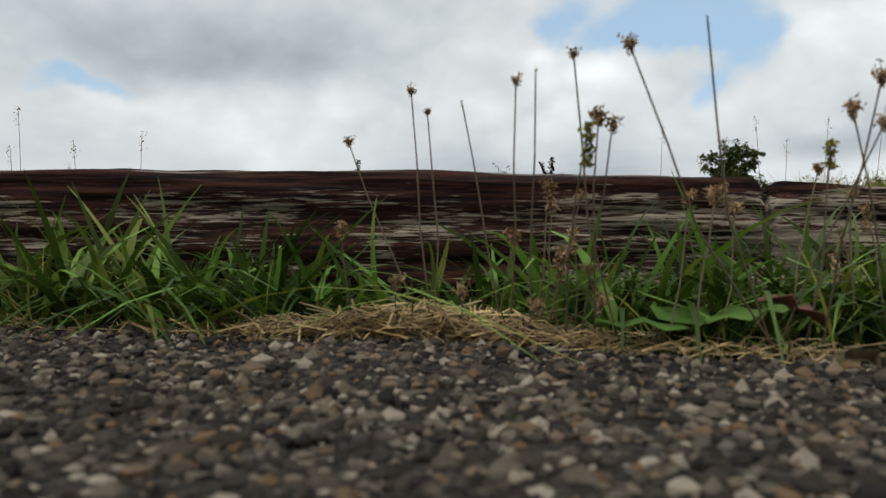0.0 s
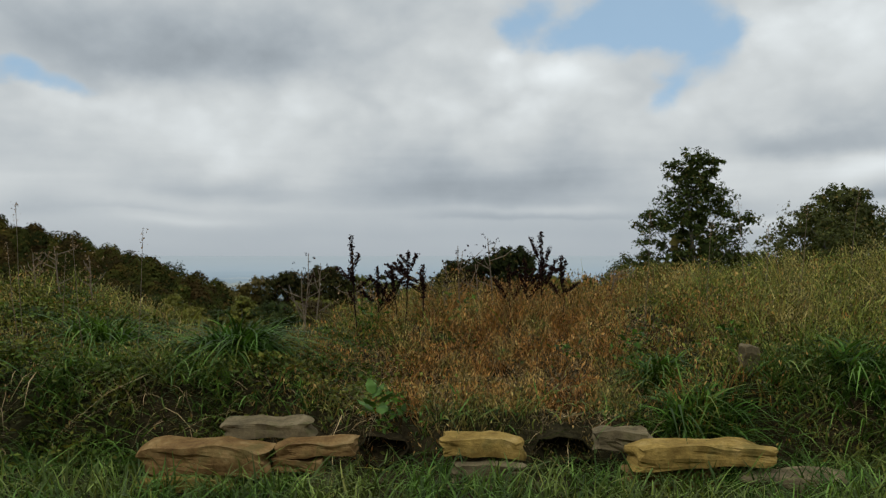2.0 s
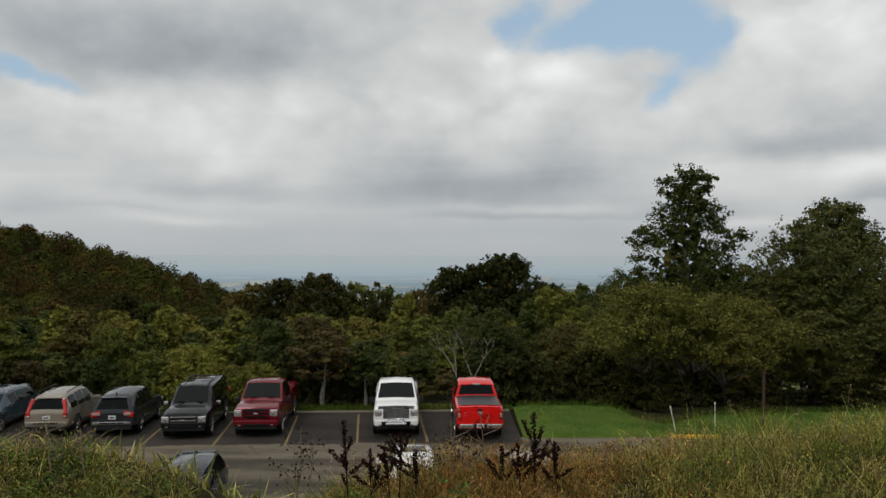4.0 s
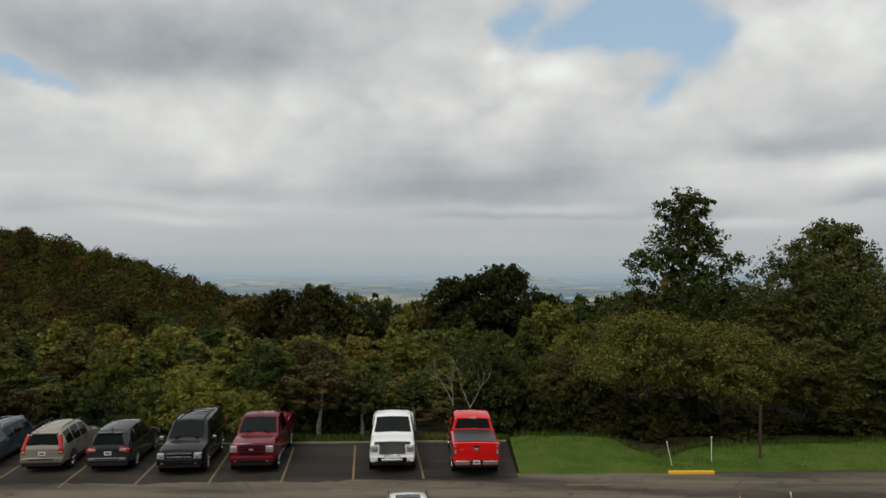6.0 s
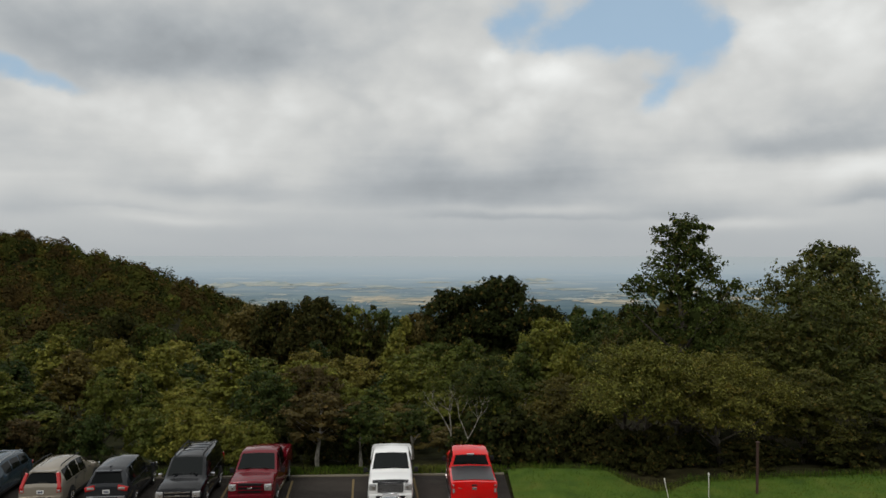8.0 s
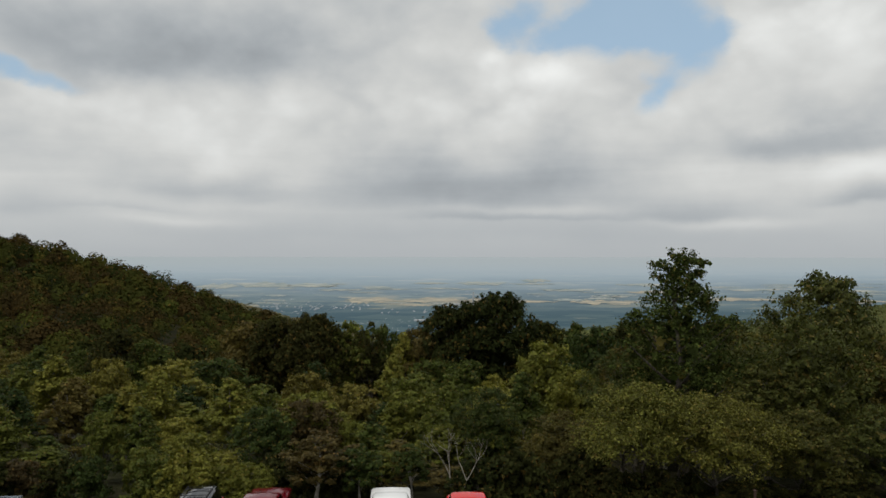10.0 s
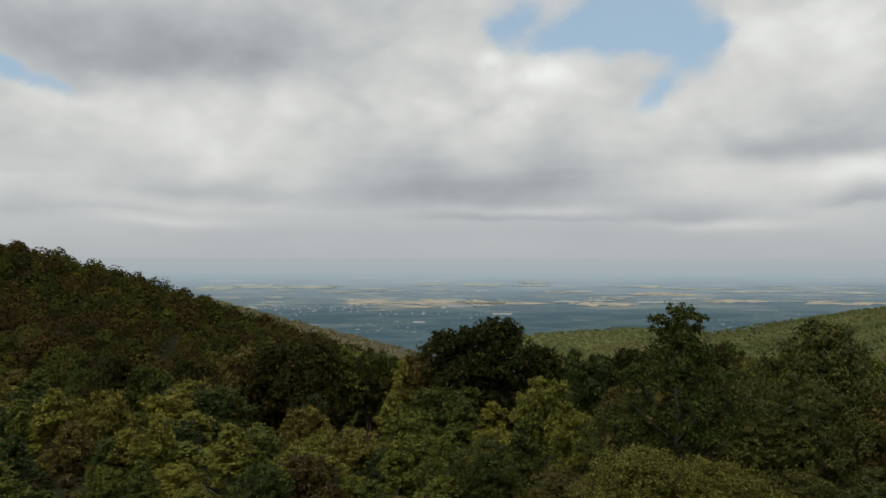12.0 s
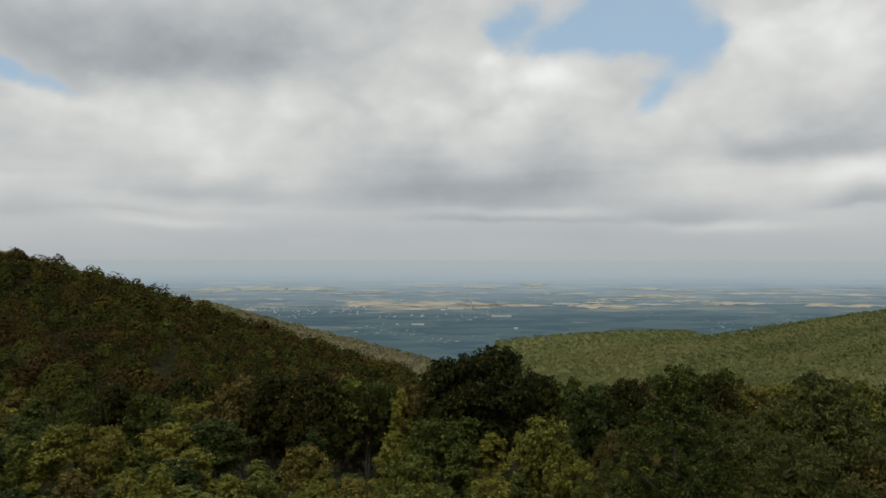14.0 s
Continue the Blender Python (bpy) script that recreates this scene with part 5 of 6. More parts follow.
    if "bull_bar" in look_parts:
        v, f = tube_mesh([[((-0.42, nose + 0.10, 0.50), 0.035), ((-0.42, nose + 0.16, 0.62), 0.035), ((-0.30, nose + 0.17, 0.80), 0.035), ((0.30, nose + 0.17, 0.80), 0.035), ((0.42, nose + 0.16, 0.62), 0.035), ((0.42, nose + 0.10, 0.50), 0.035)],
                          [((-0.45, nose + 0.14, 0.60), 0.07), ((0.45, nose + 0.14, 0.60), 0.07)]], 8)
        bar = new("bull_bar", sheet("bull_bar", v, f, CHROME, True))
        bar.parent = root
        tagged(bar, "polished steel bull bar")
    if "badge" in look_parts:
        part("front_badge", box(0.20, 0.03, 0.07, (0, nose + 0.055, lamp_z - 0.01), 0.02), CHROME, root)
    if "tail_chrome" in look_parts:
        part("tailgate_trim", box(0.8, 0.02, 0.04, (0, tail + 0.02, 0.93), 0.008), CHROME, root)
    for side in (1, -1):
        wiper = box(0.55, 0.02, 0.018, (side * 0.30, w1 - 0.03, section(shape, w1 - 0.03)[8][1] + 0.02), 0.004, Matrix.Rotation(side * 0.12, 4, "Z"))
        part("wiper", wiper, TRIM, root)
        for dy in ((0.25, -0.75) if shape != "pickup" else (0.1,)):
            part("door_handle", box(0.03, 0.18, 0.035, (side * (half + 0.01), dy, section(shape, dy)[4][1] - 0.07), 0.008), TRIM if shape != "suv" else PAINT[paint], root)
            part("door_seam", box(0.008, 0.012, 0.62, (side * (half + 0.011), dy - 0.2, 0.80), 0.002), TRIM, root)
    root.matrix_basis = pose(x, y - 0.17, LOT_Z + 0.006, 0, 0, turn) @ Matrix.Diagonal((0.92, 0.93, 1.0, 1.0))
    return tagged(root, label, category, "vehicles in the car park")


FACING, AWAY = 186, 6
vehicle("wagon", "slate", -19.90, 31.95, FACING, "slate blue-grey estate car parked nose out", "car", ("rails",))
vehicle("crossover", "champagne", -16.82, 32.10, AWAY, "champagne silver crossover car parked tail out with red upright lights", "car", ("rails", "tall_lights", "dark_rails", "tail_chrome"))
vehicle("crossover", "charcoal", -14.20, 32.20, AWAY, "charcoal grey crossover car parked tail out", "car", ("antenna", "tail_chrome"))
vehicle("suv", "black", -11.17, 32.00, FACING, "large black sport utility vehicle with chrome grille", "car", ("rails", "chrome_grille", "badge", "chrome_mirror", "dark_rails", "cross_bars"))
vehicle("pickup", "crimson", -8.32, 32.70, FACING - 2, "dark red pickup truck parked nose out", "pickup truck", ("crosshair", "badge"))
vehicle("pickup", "white", -2.68, 32.85, FACING - 2, "white pickup truck with polished bull bar", "pickup truck", ("bull_bar", "chrome_grille"))
vehicle("pickup", "red", 0.76, 32.40, AWAY - 3.5, "bright red pickup truck with black bed cover, tail out", "pickup truck", ("cover",))
vehicle("wagon", "navy", -7.75, 20.9, FACING, "dark blue-black car parked across the lane", "car", ("antenna",))
vehicle("crossover", "white", -1.40, 22.5, AWAY, "white crossover car with roof rails and sunroof", "car", ("rails", "sunroof", "dark_rails", "antenna"))
vehicle("suv", "silver", 1.95, 19.5, FACING, "silver sport utility vehicle with dark roof rails", "car", ("rails", "dark_rails"))

# ---- the asphalt edge, the timber and the grass bank ----
def chip_material():
    m, k, out = material("asphalt_chips")
    c = ramp(k, island(k), (0.0, (0.012, 0.010, 0.008)), (0.35, (0.034, 0.027, 0.020)), (0.58, (0.068, 0.055, 0.040)), (0.76, (0.128, 0.105, 0.078)), (0.88, (0.120, 0.072, 0.034)), (0.93, (0.25, 0.21, 0.16)))
    n, _ = k.noise(place(k), 500, 3)
    principled(k, out, k.mix(1.0, c, k.math("MULTIPLY_ADD", n, 0.9, 0.55), "MULTIPLY"), 0.8, bump=n, strength=0.4, distance=0.0006, spec=0.15)
    return m


def chip_single_material():
    m, k, out = material("asphalt_stone")
    c = ramp(k, chance(k), (0.0, (0.018, 0.016, 0.014)), (0.35, (0.045, 0.039, 0.032)), (0.6, (0.075, 0.064, 0.050)), (0.8, (0.125, 0.108, 0.086)), (0.92, (0.090, 0.052, 0.028)))
    n, _ = k.noise(own(k), 500, 3)
    principled(k, out, k.mix(1.0, c, k.math("MULTIPLY_ADD", n, 0.9, 0.55), "MULTIPLY"), 0.8, bump=n, strength=0.4, distance=0.0006, spec=0.15)
    return m


def binder_material():
    m, k, out = material("asphalt_binder")
    p = place(k)
    a, _ = k.noise(p, 180, 5, 0.65)
    b, _ = k.noise(p, 9, 4)
    c = k.mix(k.smooth(a, 0.4, 0.7), (0.014, 0.012, 0.010), (0.085, 0.072, 0.056))
    c = k.mix(k.smooth(b, 0.45, 0.75, 0, 0.5), c, (0.040, 0.032, 0.022))
    principled(k, out, c, 0.9, bump=a, strength=1.0, distance=0.005, spec=0.08)
    return m


CHIPS, CHIP_ONE, BINDER = chip_material(), chip_single_material(), binder_material()


def edge_y(x):
    """The broken edge of the asphalt, ahead of the camera."""
    base = float(np.interp(x, (-5, -0.9, -0.45, -0.23, -0.04, 0.12, 0.25, 0.6, 5), (0.78, 0.69, 0.650, 0.610, 0.580, 0.525, 0.492, 0.44, 0.30)))
    return base + 0.010 * noise.noise((x * 9, 1.5, 0)) + 0.005 * noise.noise((x * 31, 7.5, 0))


def build_asphalt():
    xs = np.concatenate([np.linspace(-20, -1.2, 20), np.linspace(-1.15, 1.15, 150), np.linspace(1.2, 20, 20)])
    rows = [-40, -15, -5, -1.5, -0.5] + list(np.linspace(-0.2, 0.985, 60)) + [1.0]
    verts, faces = [], []
    for x in xs:
        e = edge_y(x)
        for j, r in enumerate(rows):
            y = r * e if r > 0 else r
            z = 0.004 * noise.noise((x * 7, y * 7, 2)) + 0.0025 * noise.noise((x * 40, y * 40, 4)) if abs(x) < 1.2 else 0.0
            verts.append((x, y, z - (0.03 if j == len(rows) - 1 else 0.004 * ease(0.93, 0.99, r))))
    n = len(rows)
    for i in range(len(xs) - 1):
        for j in range(n - 1):
            a = i * n + j
            faces.append((a, a + n, a + n + 1, a + 1))
    slab = new("pavement", sheet("asphalt_edge", verts, faces, BINDER, True))
    tagged(slab, "coarse weathered asphalt with exposed stone chips, broken edge", "pavement", kind="structure")
    rng = np.random.default_rng(21)
    bm = bmesh.new()
    bmesh.ops.create_icosphere(bm, subdivisions=1, radius=1.0)
    ball = np.array([v.co[:] for v in bm.verts])
    tris = np.array([[v.index for v in f.verts] for f in bm.faces])
    bm.free()
    # single stones right ahead of the lens
    shapes = []
    for s in range(8):
        v = ball * (1 + rng.uniform(-0.42, 0.38, (len(ball), 1)))
        shapes.append(sheet("stone", v, tris, CHIP_ONE, True))
    for _ in range(300):
        y = rng.uniform(0.17, 0.30)
        x = rng.uniform(-0.75, 0.62) * y
        r = rng.uniform(0.0022, 0.0050)
        ob = new("stone", shapes[rng.integers(8)])
        ob.parent = slab
        ob.matrix_basis = pose(x, y, -0.0004, 0, 0, rng.uniform(0, 360)) @ Matrix.Diagonal((r * rng.uniform(0.9, 1.5), r, r * rng.uniform(0.4, 0.9), 1))
    vs, fs, base = [], [], 0
    for _ in range(10500):
        y = rng.uniform(0.12, 0.70)
        x = rng.uniform(-0.75, 0.72) * max(y, 0.3)
        if y > edge_y(x) - 0.004 or (0.17 < y < 0.30 and rng.random() < 0.25):
            continue
        r = rng.uniform(0.0010, 0.0034) if rng.random() < 0.85 else rng.uniform(0.0034, 0.0054)
        a = rng.uniform(0, 6.28)
        v = ball * (1 + rng.uniform(-0.45, 0.40, (len(ball), 1)))
        v = v * (r * rng.uniform(0.9, 1.5), r, r * rng.uniform(0.6, 1.25))
        v = np.stack([v[:, 0] * math.cos(a) - v[:, 1] * math.sin(a) + x, v[:, 0] * math.sin(a) + v[:, 1] * math.cos(a) + y, v[:, 2] + 0.003 * noise.noise((x * 7, y * 7, 2))], 1)
        vs.append(v)
        fs.append(tris + base)
        base += len(v)
    chips = new("asphalt_chips", sheet("asphalt_chips", np.concatenate(vs), np.concatenate(fs), CHIPS))
    tagged(chips, "brown, grey and tan stone chips bound in old asphalt", "gravel", kind="stuff")


def timber_material():
    m, k, out = material("weathered_timber")
    p = own(k)
    sep = k.node("ShaderNodeSeparateXYZ")
    k.put(sep.inputs[0], p)
    grain, _ = k.noise(k.scaled(p, 9, 80, 170), 1.0, 6, 0.62)
    flakes, _ = k.noise(k.scaled(p, 24, 60, 340), 1.0, 6, 0.66, distort=0.22)
    patch, _ = k.noise(k.scaled(p, 6.5, 8, 22), 1.0, 4, 0.6)
    c = k.mix(k.smooth(grain, 0.36, 0.66), (0.006, 0.0035, 0.003), (0.052, 0.021, 0.014))
    # pale slivers where the stain has peeled, in patches, more on the lower face and towards the bleached end
    bleached = k.smooth(sep.outputs[0], -0.20, 0.30, 0.0, 0.12)
    low = k.smooth(sep.outputs[2], 0.150, 0.112, -0.20, 0.03)
    chance_f = k.math("ADD", k.math("ADD", k.math("MULTIPLY_ADD", k.smooth(patch, 0.38, 0.62), 0.17, k.math("MULTIPLY", flakes, 1.05)), bleached), low)
    pale = k.mix(k.smooth(grain, 0.3, 0.7), (0.085, 0.066, 0.046), (0.36, 0.31, 0.235))
    c = k.mix(k.smooth(chance_f, 0.69, 0.775, 0, 0.92), c, pale)
    # silvered upper face
    turned = k.node("ShaderNodeSeparateXYZ")
    k.put(turned.inputs[0], k.node("ShaderNodeNewGeometry").outputs["Normal"])
    top = k.math("MULTIPLY_ADD", k.math("SUBTRACT", patch, 0.5), 0.5, turned.outputs[2])
    silver = k.mix(k.smooth(grain, 0.36, 0.62), (0.055, 0.045, 0.036), (0.27, 0.235, 0.195))
    silver = k.mix(k.smooth(patch, 0.5, 0.7, 0, 0.35), silver, (0.10, 0.12, 0.05))
    c = k.mix(k.math("MULTIPLY", k.smooth(top, 0.93, 1.0), k.smooth(sep.outputs[2], 0.13, 0.145)), c, silver)
    crack, _ = k.noise(k.scaled(p, 2.6, 20, 70), 1.0, 3, 0.5)
    c = k.mix(k.smooth(crack, 0.38, 0.43, 0.97, 0.0), c, (0.004, 0.003, 0.002))
    principled(k, out, c, 0.85, bump=k.math("ADD", k.math("MULTIPLY", grain, 0.6), k.math("MULTIPLY", flakes, 0.5)), strength=0.9, distance=0.006, spec=0.1)
    return m


def timber(x0, x1, turn, label, mat):
    """A squared landscape timber along x with split, weathered faces and sawn ends."""
    verts, faces = [], []
    xs = np.linspace(x0, x1, int((x1 - x0) / 0.0072))
    prof = []
    w, h, r = 0.068, 0.172, 0.016
    outline = [(-w, 0.0), (-w, h - r)] + [(-w + r - r * math.cos(a), h - r + r * math.sin(a)) for a in np.linspace(0.2, math.pi / 2, 4)]
    outline += [(-x, z) for x, z in outline[::-1]]
    for (y0, z0), (y1, z1) in zip(outline, outline[1:]):
        n = max(1, int(math.hypot(y1 - y0, z1 - z0) / 0.0050))
        prof += [(y0 + (y1 - y0) * i / n, z0 + (z1 - z0) * i / n) for i in range(n)]
    prof.append(outline[-1])
    for x in xs:
        sag = 0.002 * noise.noise((x * 2.3, 0, 5)) + 0.0015 * noise.noise((x * 9, 0, 8)) - 0.007 - float(np.interp(x, (-0.4, 0.0, 0.25, 0.45), (-0.006, 0.003, 0.011, 0.022)))
        end = 1 - 0.10 * (math.exp(-(x - x0) / 0.006) + math.exp(-(x1 - x) / 0.006))
        for y, z in prof:
            side = -1 if y < 0 else 1
            g = noise.noise((x * 5, y * 40, z * 85)) * 0.0060 + noise.noise((x * 16, y * 90, z * 190)) * 0.0030
            split = max(0.0, 0.26 - abs(noise.noise((x * 1.6, 3, z * 26)))) * 0.040
            chip = max(0.0, noise.noise((x * 11, 8, z * 48)) - 0.25) * 0.012 * (1 - ease(0.11, 0.15, z))
            depth = g - split - chip
            if z > h - 0.02:
                dz = 0.7 * g - 0.6 * max(0.0, 0.25 - abs(noise.noise((x * 1.8, y * 30, 9)))) * 0.03
                dz -= 0.075 * (y + w)
            else:
                dz = 0.0
            verts.append((x, y * end + side * depth, (z - 0.012 + dz + sag * z / h) * (0.5 + 0.5 * end)))
    n = len(prof)
    for i in range(len(xs) - 1):
        for j in range(n - 1):
            a = i * n + j
            faces.append((a, a + n, a + n + 1, a + 1))
    for ring in (0, (len(xs) - 1) * n):
        faces += [(ring + j, ring + j + 1, ring + n - 2 - j, ring + n - 1 - j) for j in range(n // 2 - 1)]
    ob = new("landscape_timber", sheet("landscape_timber", verts, faces, mat, True))
    ob.matrix_basis = pose(0, 0.735 + 0.068, 0, 0, 0, turn)
    tagged(ob, label, "timber", "timbers along the asphalt edge")


def build_timber():
    mat = timber_material()
    timber(-1.5, 0.262, 2.2, "old landscape timber, dark red-brown stain peeling to pale wood", mat)
    timber(0.270, 1.9, 2.2, "bleached landscape timber with grey top laid end to end", mat)


def rock_material(name, a, b, c):
    m, k, out = material(name)
    p = own(k)
    n, _ = k.noise(p, 14, 6, 0.6)
    f, _ = k.noise(p, 90, 4)
    moss, _ = k.noise(p, 9, 3)
    col = ramp(k, n, (0.3, a), (0.55, b), (0.75, c))
    col = k.mix(1.0, col, k.math("MULTIPLY_ADD", f, 0.8, 0.6), "MULTIPLY")
    col = k.mix(k.smooth(moss, 0.56, 0.70, 0, 0.5), col, (0.075, 0.075, 0.022))
    principled(k, out, col, 0.9, bump=k.math("ADD", n, k.math("MULTIPLY", f, 0.4)), strength=0.6, distance=0.012, spec=0.12)
    return m


ROCK_GREY = rock_material("grey_flagstone", (0.085, 0.068, 0.038), (0.155, 0.122, 0.066), (0.24, 0.19, 0.11))
ROCK_TAN = rock_material("tan_sandstone", (0.14, 0.088, 0.022), (0.29, 0.195, 0.052), (0.40, 0.285, 0.105))
ROCK_RUST = rock_material("rusty_sandstone", (0.10, 0.052, 0.018), (0.200, 0.122, 0.045), (0.30, 0.205, 0.09))


def flagstone(x, y, z, w, d, h, turn, tilt, mat, seed, label):
    """A rough split stone with broken edges."""
    bm = bmesh.new()
    bmesh.ops.create_cube(bm, size=1)
    bmesh.ops.subdivide_edges(bm, edges=bm.edges[:], cuts=7, use_grid_fill=True)
    for v in bm.verts:
        p = Vector(v.co)
        cx = 1 - 0.10 * abs(noise.noise((p.x * 3 + seed, p.z * 2, seed)))
        q = Vector((p.x * w * cx, p.y * d * cx, p.z * h))
        corner = abs(p.x * 2) ** 6 * abs(p.y * 2) ** 6
        q *= 1 - 0.07 * corner
        nrm = Vector((p.x / w, p.y / d, p.z / h)).normalized()
        q += nrm * (0.012 * noise.noise((q.x * 11 + seed, q.y * 11, q.z * 7)) + 0.004 * noise.noise((q.x * 42, q.y * 42 + seed, q.z * 18)))
        q.y += 0.010 * max(0.0, 0.12 - abs(noise.noise((q.x * 5 + seed, 4, q.z * 13)))) / 0.12 * (1 if p.y < -0.4 else 0)
        q.x += 0.10 * w * noise.noise((seed, p.y * 1.5, p.z * 2.2)) * abs(p.x * 2)
        q.z += 0.16 * h * noise.noise((p.x * 2.2 + seed, p.y * 2, 6))
        q.z += 0.006 * noise.noise((q.x * 8 + seed, q.y * 8, 1)) - 0.2 * h * abs(p.x * 2) ** 5 * (0.5 + 0.5 * noise.noise((seed, p.x, 2)))
        v.co = q
    me = bpy.data.meshes.new("flagstone")
    bm.to_mesh(me)
    bm.free()
    me.materials.append(mat)
    ob = new("flagstone", me)
    ob.matrix_basis = pose(x, y, z, tilt, 0, turn)
    tagged(ob, label, "stone", "stones of the low dry wall")


def build_wall():
    tan, grey = "tan sandstone slab in the low dry wall", "flat grey-brown flagstone of the low dry wall"
    for i, (x, y, z, w, d, h, turn, tilt, mat, label) in enumerate((
            (-0.811, 2.58, -0.139, 0.31, 0.24, 0.066, 4, 1, ROCK_GREY, grey), (-0.998, 2.46, -0.205, 0.44, 0.26, 0.108, -3, 2, ROCK_RUST, "thick reddish-brown split stone of the low dry wall"),
            (-1.036, 2.44, -0.295, 0.32, 0.26, 0.075, 3, 0, ROCK_TAN, tan), (-0.629, 2.50, -0.187, 0.26, 0.22, 0.052, 6, 1, ROCK_RUST, grey),
            (-0.685, 2.47, -0.240, 0.17, 0.20, 0.055, -5, 0, ROCK_RUST, grey), (-0.073, 2.55, -0.187, 0.28, 0.22, 0.070, 1, 0, ROCK_TAN, tan),
            (0.410, 2.57, -0.169, 0.19, 0.22, 0.072, -8, 2, ROCK_GREY, grey), (0.637, 2.43, -0.180, 0.46, 0.24, 0.085, 1, 1, ROCK_TAN, "long pale tan sandstone block on the low dry wall"),
            (0.923, 2.38, -0.262, 0.33, 0.22, 0.075, -3, 0, ROCK_GREY, grey), (-0.051, 2.50, -0.262, 0.25, 0.22, 0.062, 2, 0, ROCK_GREY, grey),
            (0.560, 2.46, -0.272, 0.34, 0.20, 0.070, 0, 0, ROCK_RUST, grey), (-0.66, 2.47, -0.315, 0.30, 0.22, 0.07, 0, 0, ROCK_GREY, grey), (-0.03, 2.48, -0.325, 0.32, 0.22, 0.06, 0, 0, ROCK_GREY, grey))):
        flagstone(x, y - d * 0.24, z - h * 0.06, w, d * 0.5, h * 0.80, turn, tilt, mat, i * 7.3 + 1, label)
    flagstone(0.955, 2.80, 0.060, 0.062, 0.05, 0.10, 10, 4, ROCK_GREY, 91, "small grey stone standing in the grass bank")
    burrow(-0.42, 2.54, -0.245, 0.052)
    burrow(0.225, 2.54, -0.240, 0.055)
    flagstone(0.222, 0.478, 0.004, 0.024, 0.016, 0.013, 10, 0, ROCK_GREY, 95, "dark grey pebble lying on the asphalt edge")


def burrow(x, y, z, r):
    """A dark earthen hollow under the sod, open to the front."""
    verts, faces = [], []
    n, rows = 20, 6
    for j in range(rows + 1):
        f = j / rows
        for i in range(n):
            a = 2 * math.pi * i / n
            q = r * (1.12 - 0.10 * f) * (1 + 0.5 * noise.noise((math.cos(a) * 1.7 + x * 9, math.sin(a) * 1.7, f * 2)))
            verts.append((x + q * 1.5 * math.cos(a), y + 0.05 + 0.26 * f + 0.03 * noise.noise((a, x, 3)), z + q * 0.95 * math.sin(a)))
    for j in range(rows):
        for i in range(n):
            k = (i + 1) % n
            faces.append((j * n + i, (j + 1) * n + i, (j + 1) * n + k, j * n + k))
    ob = new("burrow", sheet("burrow", verts, faces, SOIL, True))
    solid = ob.modifiers.new("thickness", "SOLIDIFY")
    solid.thickness = 0.004
    tagged(ob, "dark earthen hollow under the grass between the wall stones", "burrow", "hollows in the low dry wall")


def grass_mat(name, stops, spread=0.4, patch=3.0, through=0.22, gloss=0.16):
    return leafy(name, stops, spread, through, False, patch, gloss, 0.48)


G_GREEN = grass_mat("green_grass", [(0.0, (0.050, 0.088, 0.010)), (0.5, (0.094, 0.124, 0.014)), (1.0, (0.172, 0.155, 0.028))], 0.6)
G_VERGE = grass_mat("lush_green_grass", [(0.0, (0.058, 0.122, 0.020)), (0.5, (0.092, 0.160, 0.028)), (1.0, (0.135, 0.172, 0.040))], 0.62)
G_DEEP = grass_mat("deep_green_grass", [(0.0, (0.046, 0.104, 0.013)), (1.0, (0.084, 0.150, 0.022))], 0.6)
G_DRY = grass_mat("dry_brown_grass", [(0.0, (0.17, 0.082, 0.024)), (0.35, (0.33, 0.165, 0.045)), (0.7, (0.32, 0.215, 0.075)), (1.0, (0.16, 0.150, 0.040))], 0.65, 5.0)
G_STRAW = grass_mat("straw", [(0.0, (0.24, 0.165, 0.078)), (1.0, (0.42, 0.315, 0.160))], 0.6, 20)
G_YELLOW = grass_mat("yellow_green_grass", [(0.0, (0.110, 0.152, 0.026)), (0.5, (0.205, 0.212, 0.044)), (1.0, (0.33, 0.265, 0.095))], 0.62)
SEED = grass_mat("brown_seed", [(0.0, (0.20, 0.125, 0.065)), (1.0, (0.36, 0.25, 0.145))], 0.5, 40)
DOCK = grass_mat("dark_dock_seed", [(0.0, (0.016, 0.009, 0.008)), (1.0, (0.028, 0.014, 0.011))], 0.4, 10, 0.05, 0.0)
G_HERB = grass_mat("low_herb_leaf", [(0.0, (0.042, 0.076, 0.009)), (0.5, (0.080, 0.112, 0.014)), (1.0, (0.135, 0.128, 0.022))], 0.6, 4.0)
STEM = simple("dry_stem", (0.16, 0.12, 0.075), 0.8)
STEM_DARK = simple("dark_stem", (0.022, 0.014, 0.011), 0.9, spec=0.05)
LEAF_BROAD = grass_mat("broad_weed_leaf", [(0.0, (0.085, 0.165, 0.030)), (1.0, (0.115, 0.200, 0.040))], 0.1, 30)
LEAF_DEAD = simple("dead_leaf", (0.12, 0.045, 0.025), 0.8, vary=0.4, scale=60, bump=0.5)


def timber_front(x):
    return 0.735 + 0.038 * x


def verge():
    rng = np.random.default_rng(41)

    def tuft(cx, cy, n, spread, tall, wide, out):
        for _ in range(n):
            x, y = cx + rng.normal(0, spread), cy + rng.normal(0, spread * 0.5)
            y = min(max(y, edge_y(x) + 0.004), timber_front(x) - 0.006)
            out.append((x, y, -0.012, tall * rng.uniform(0.45, 1.2), wide * rng.uniform(0.6, 1.3)))

    green, fine, straw = [], [], []
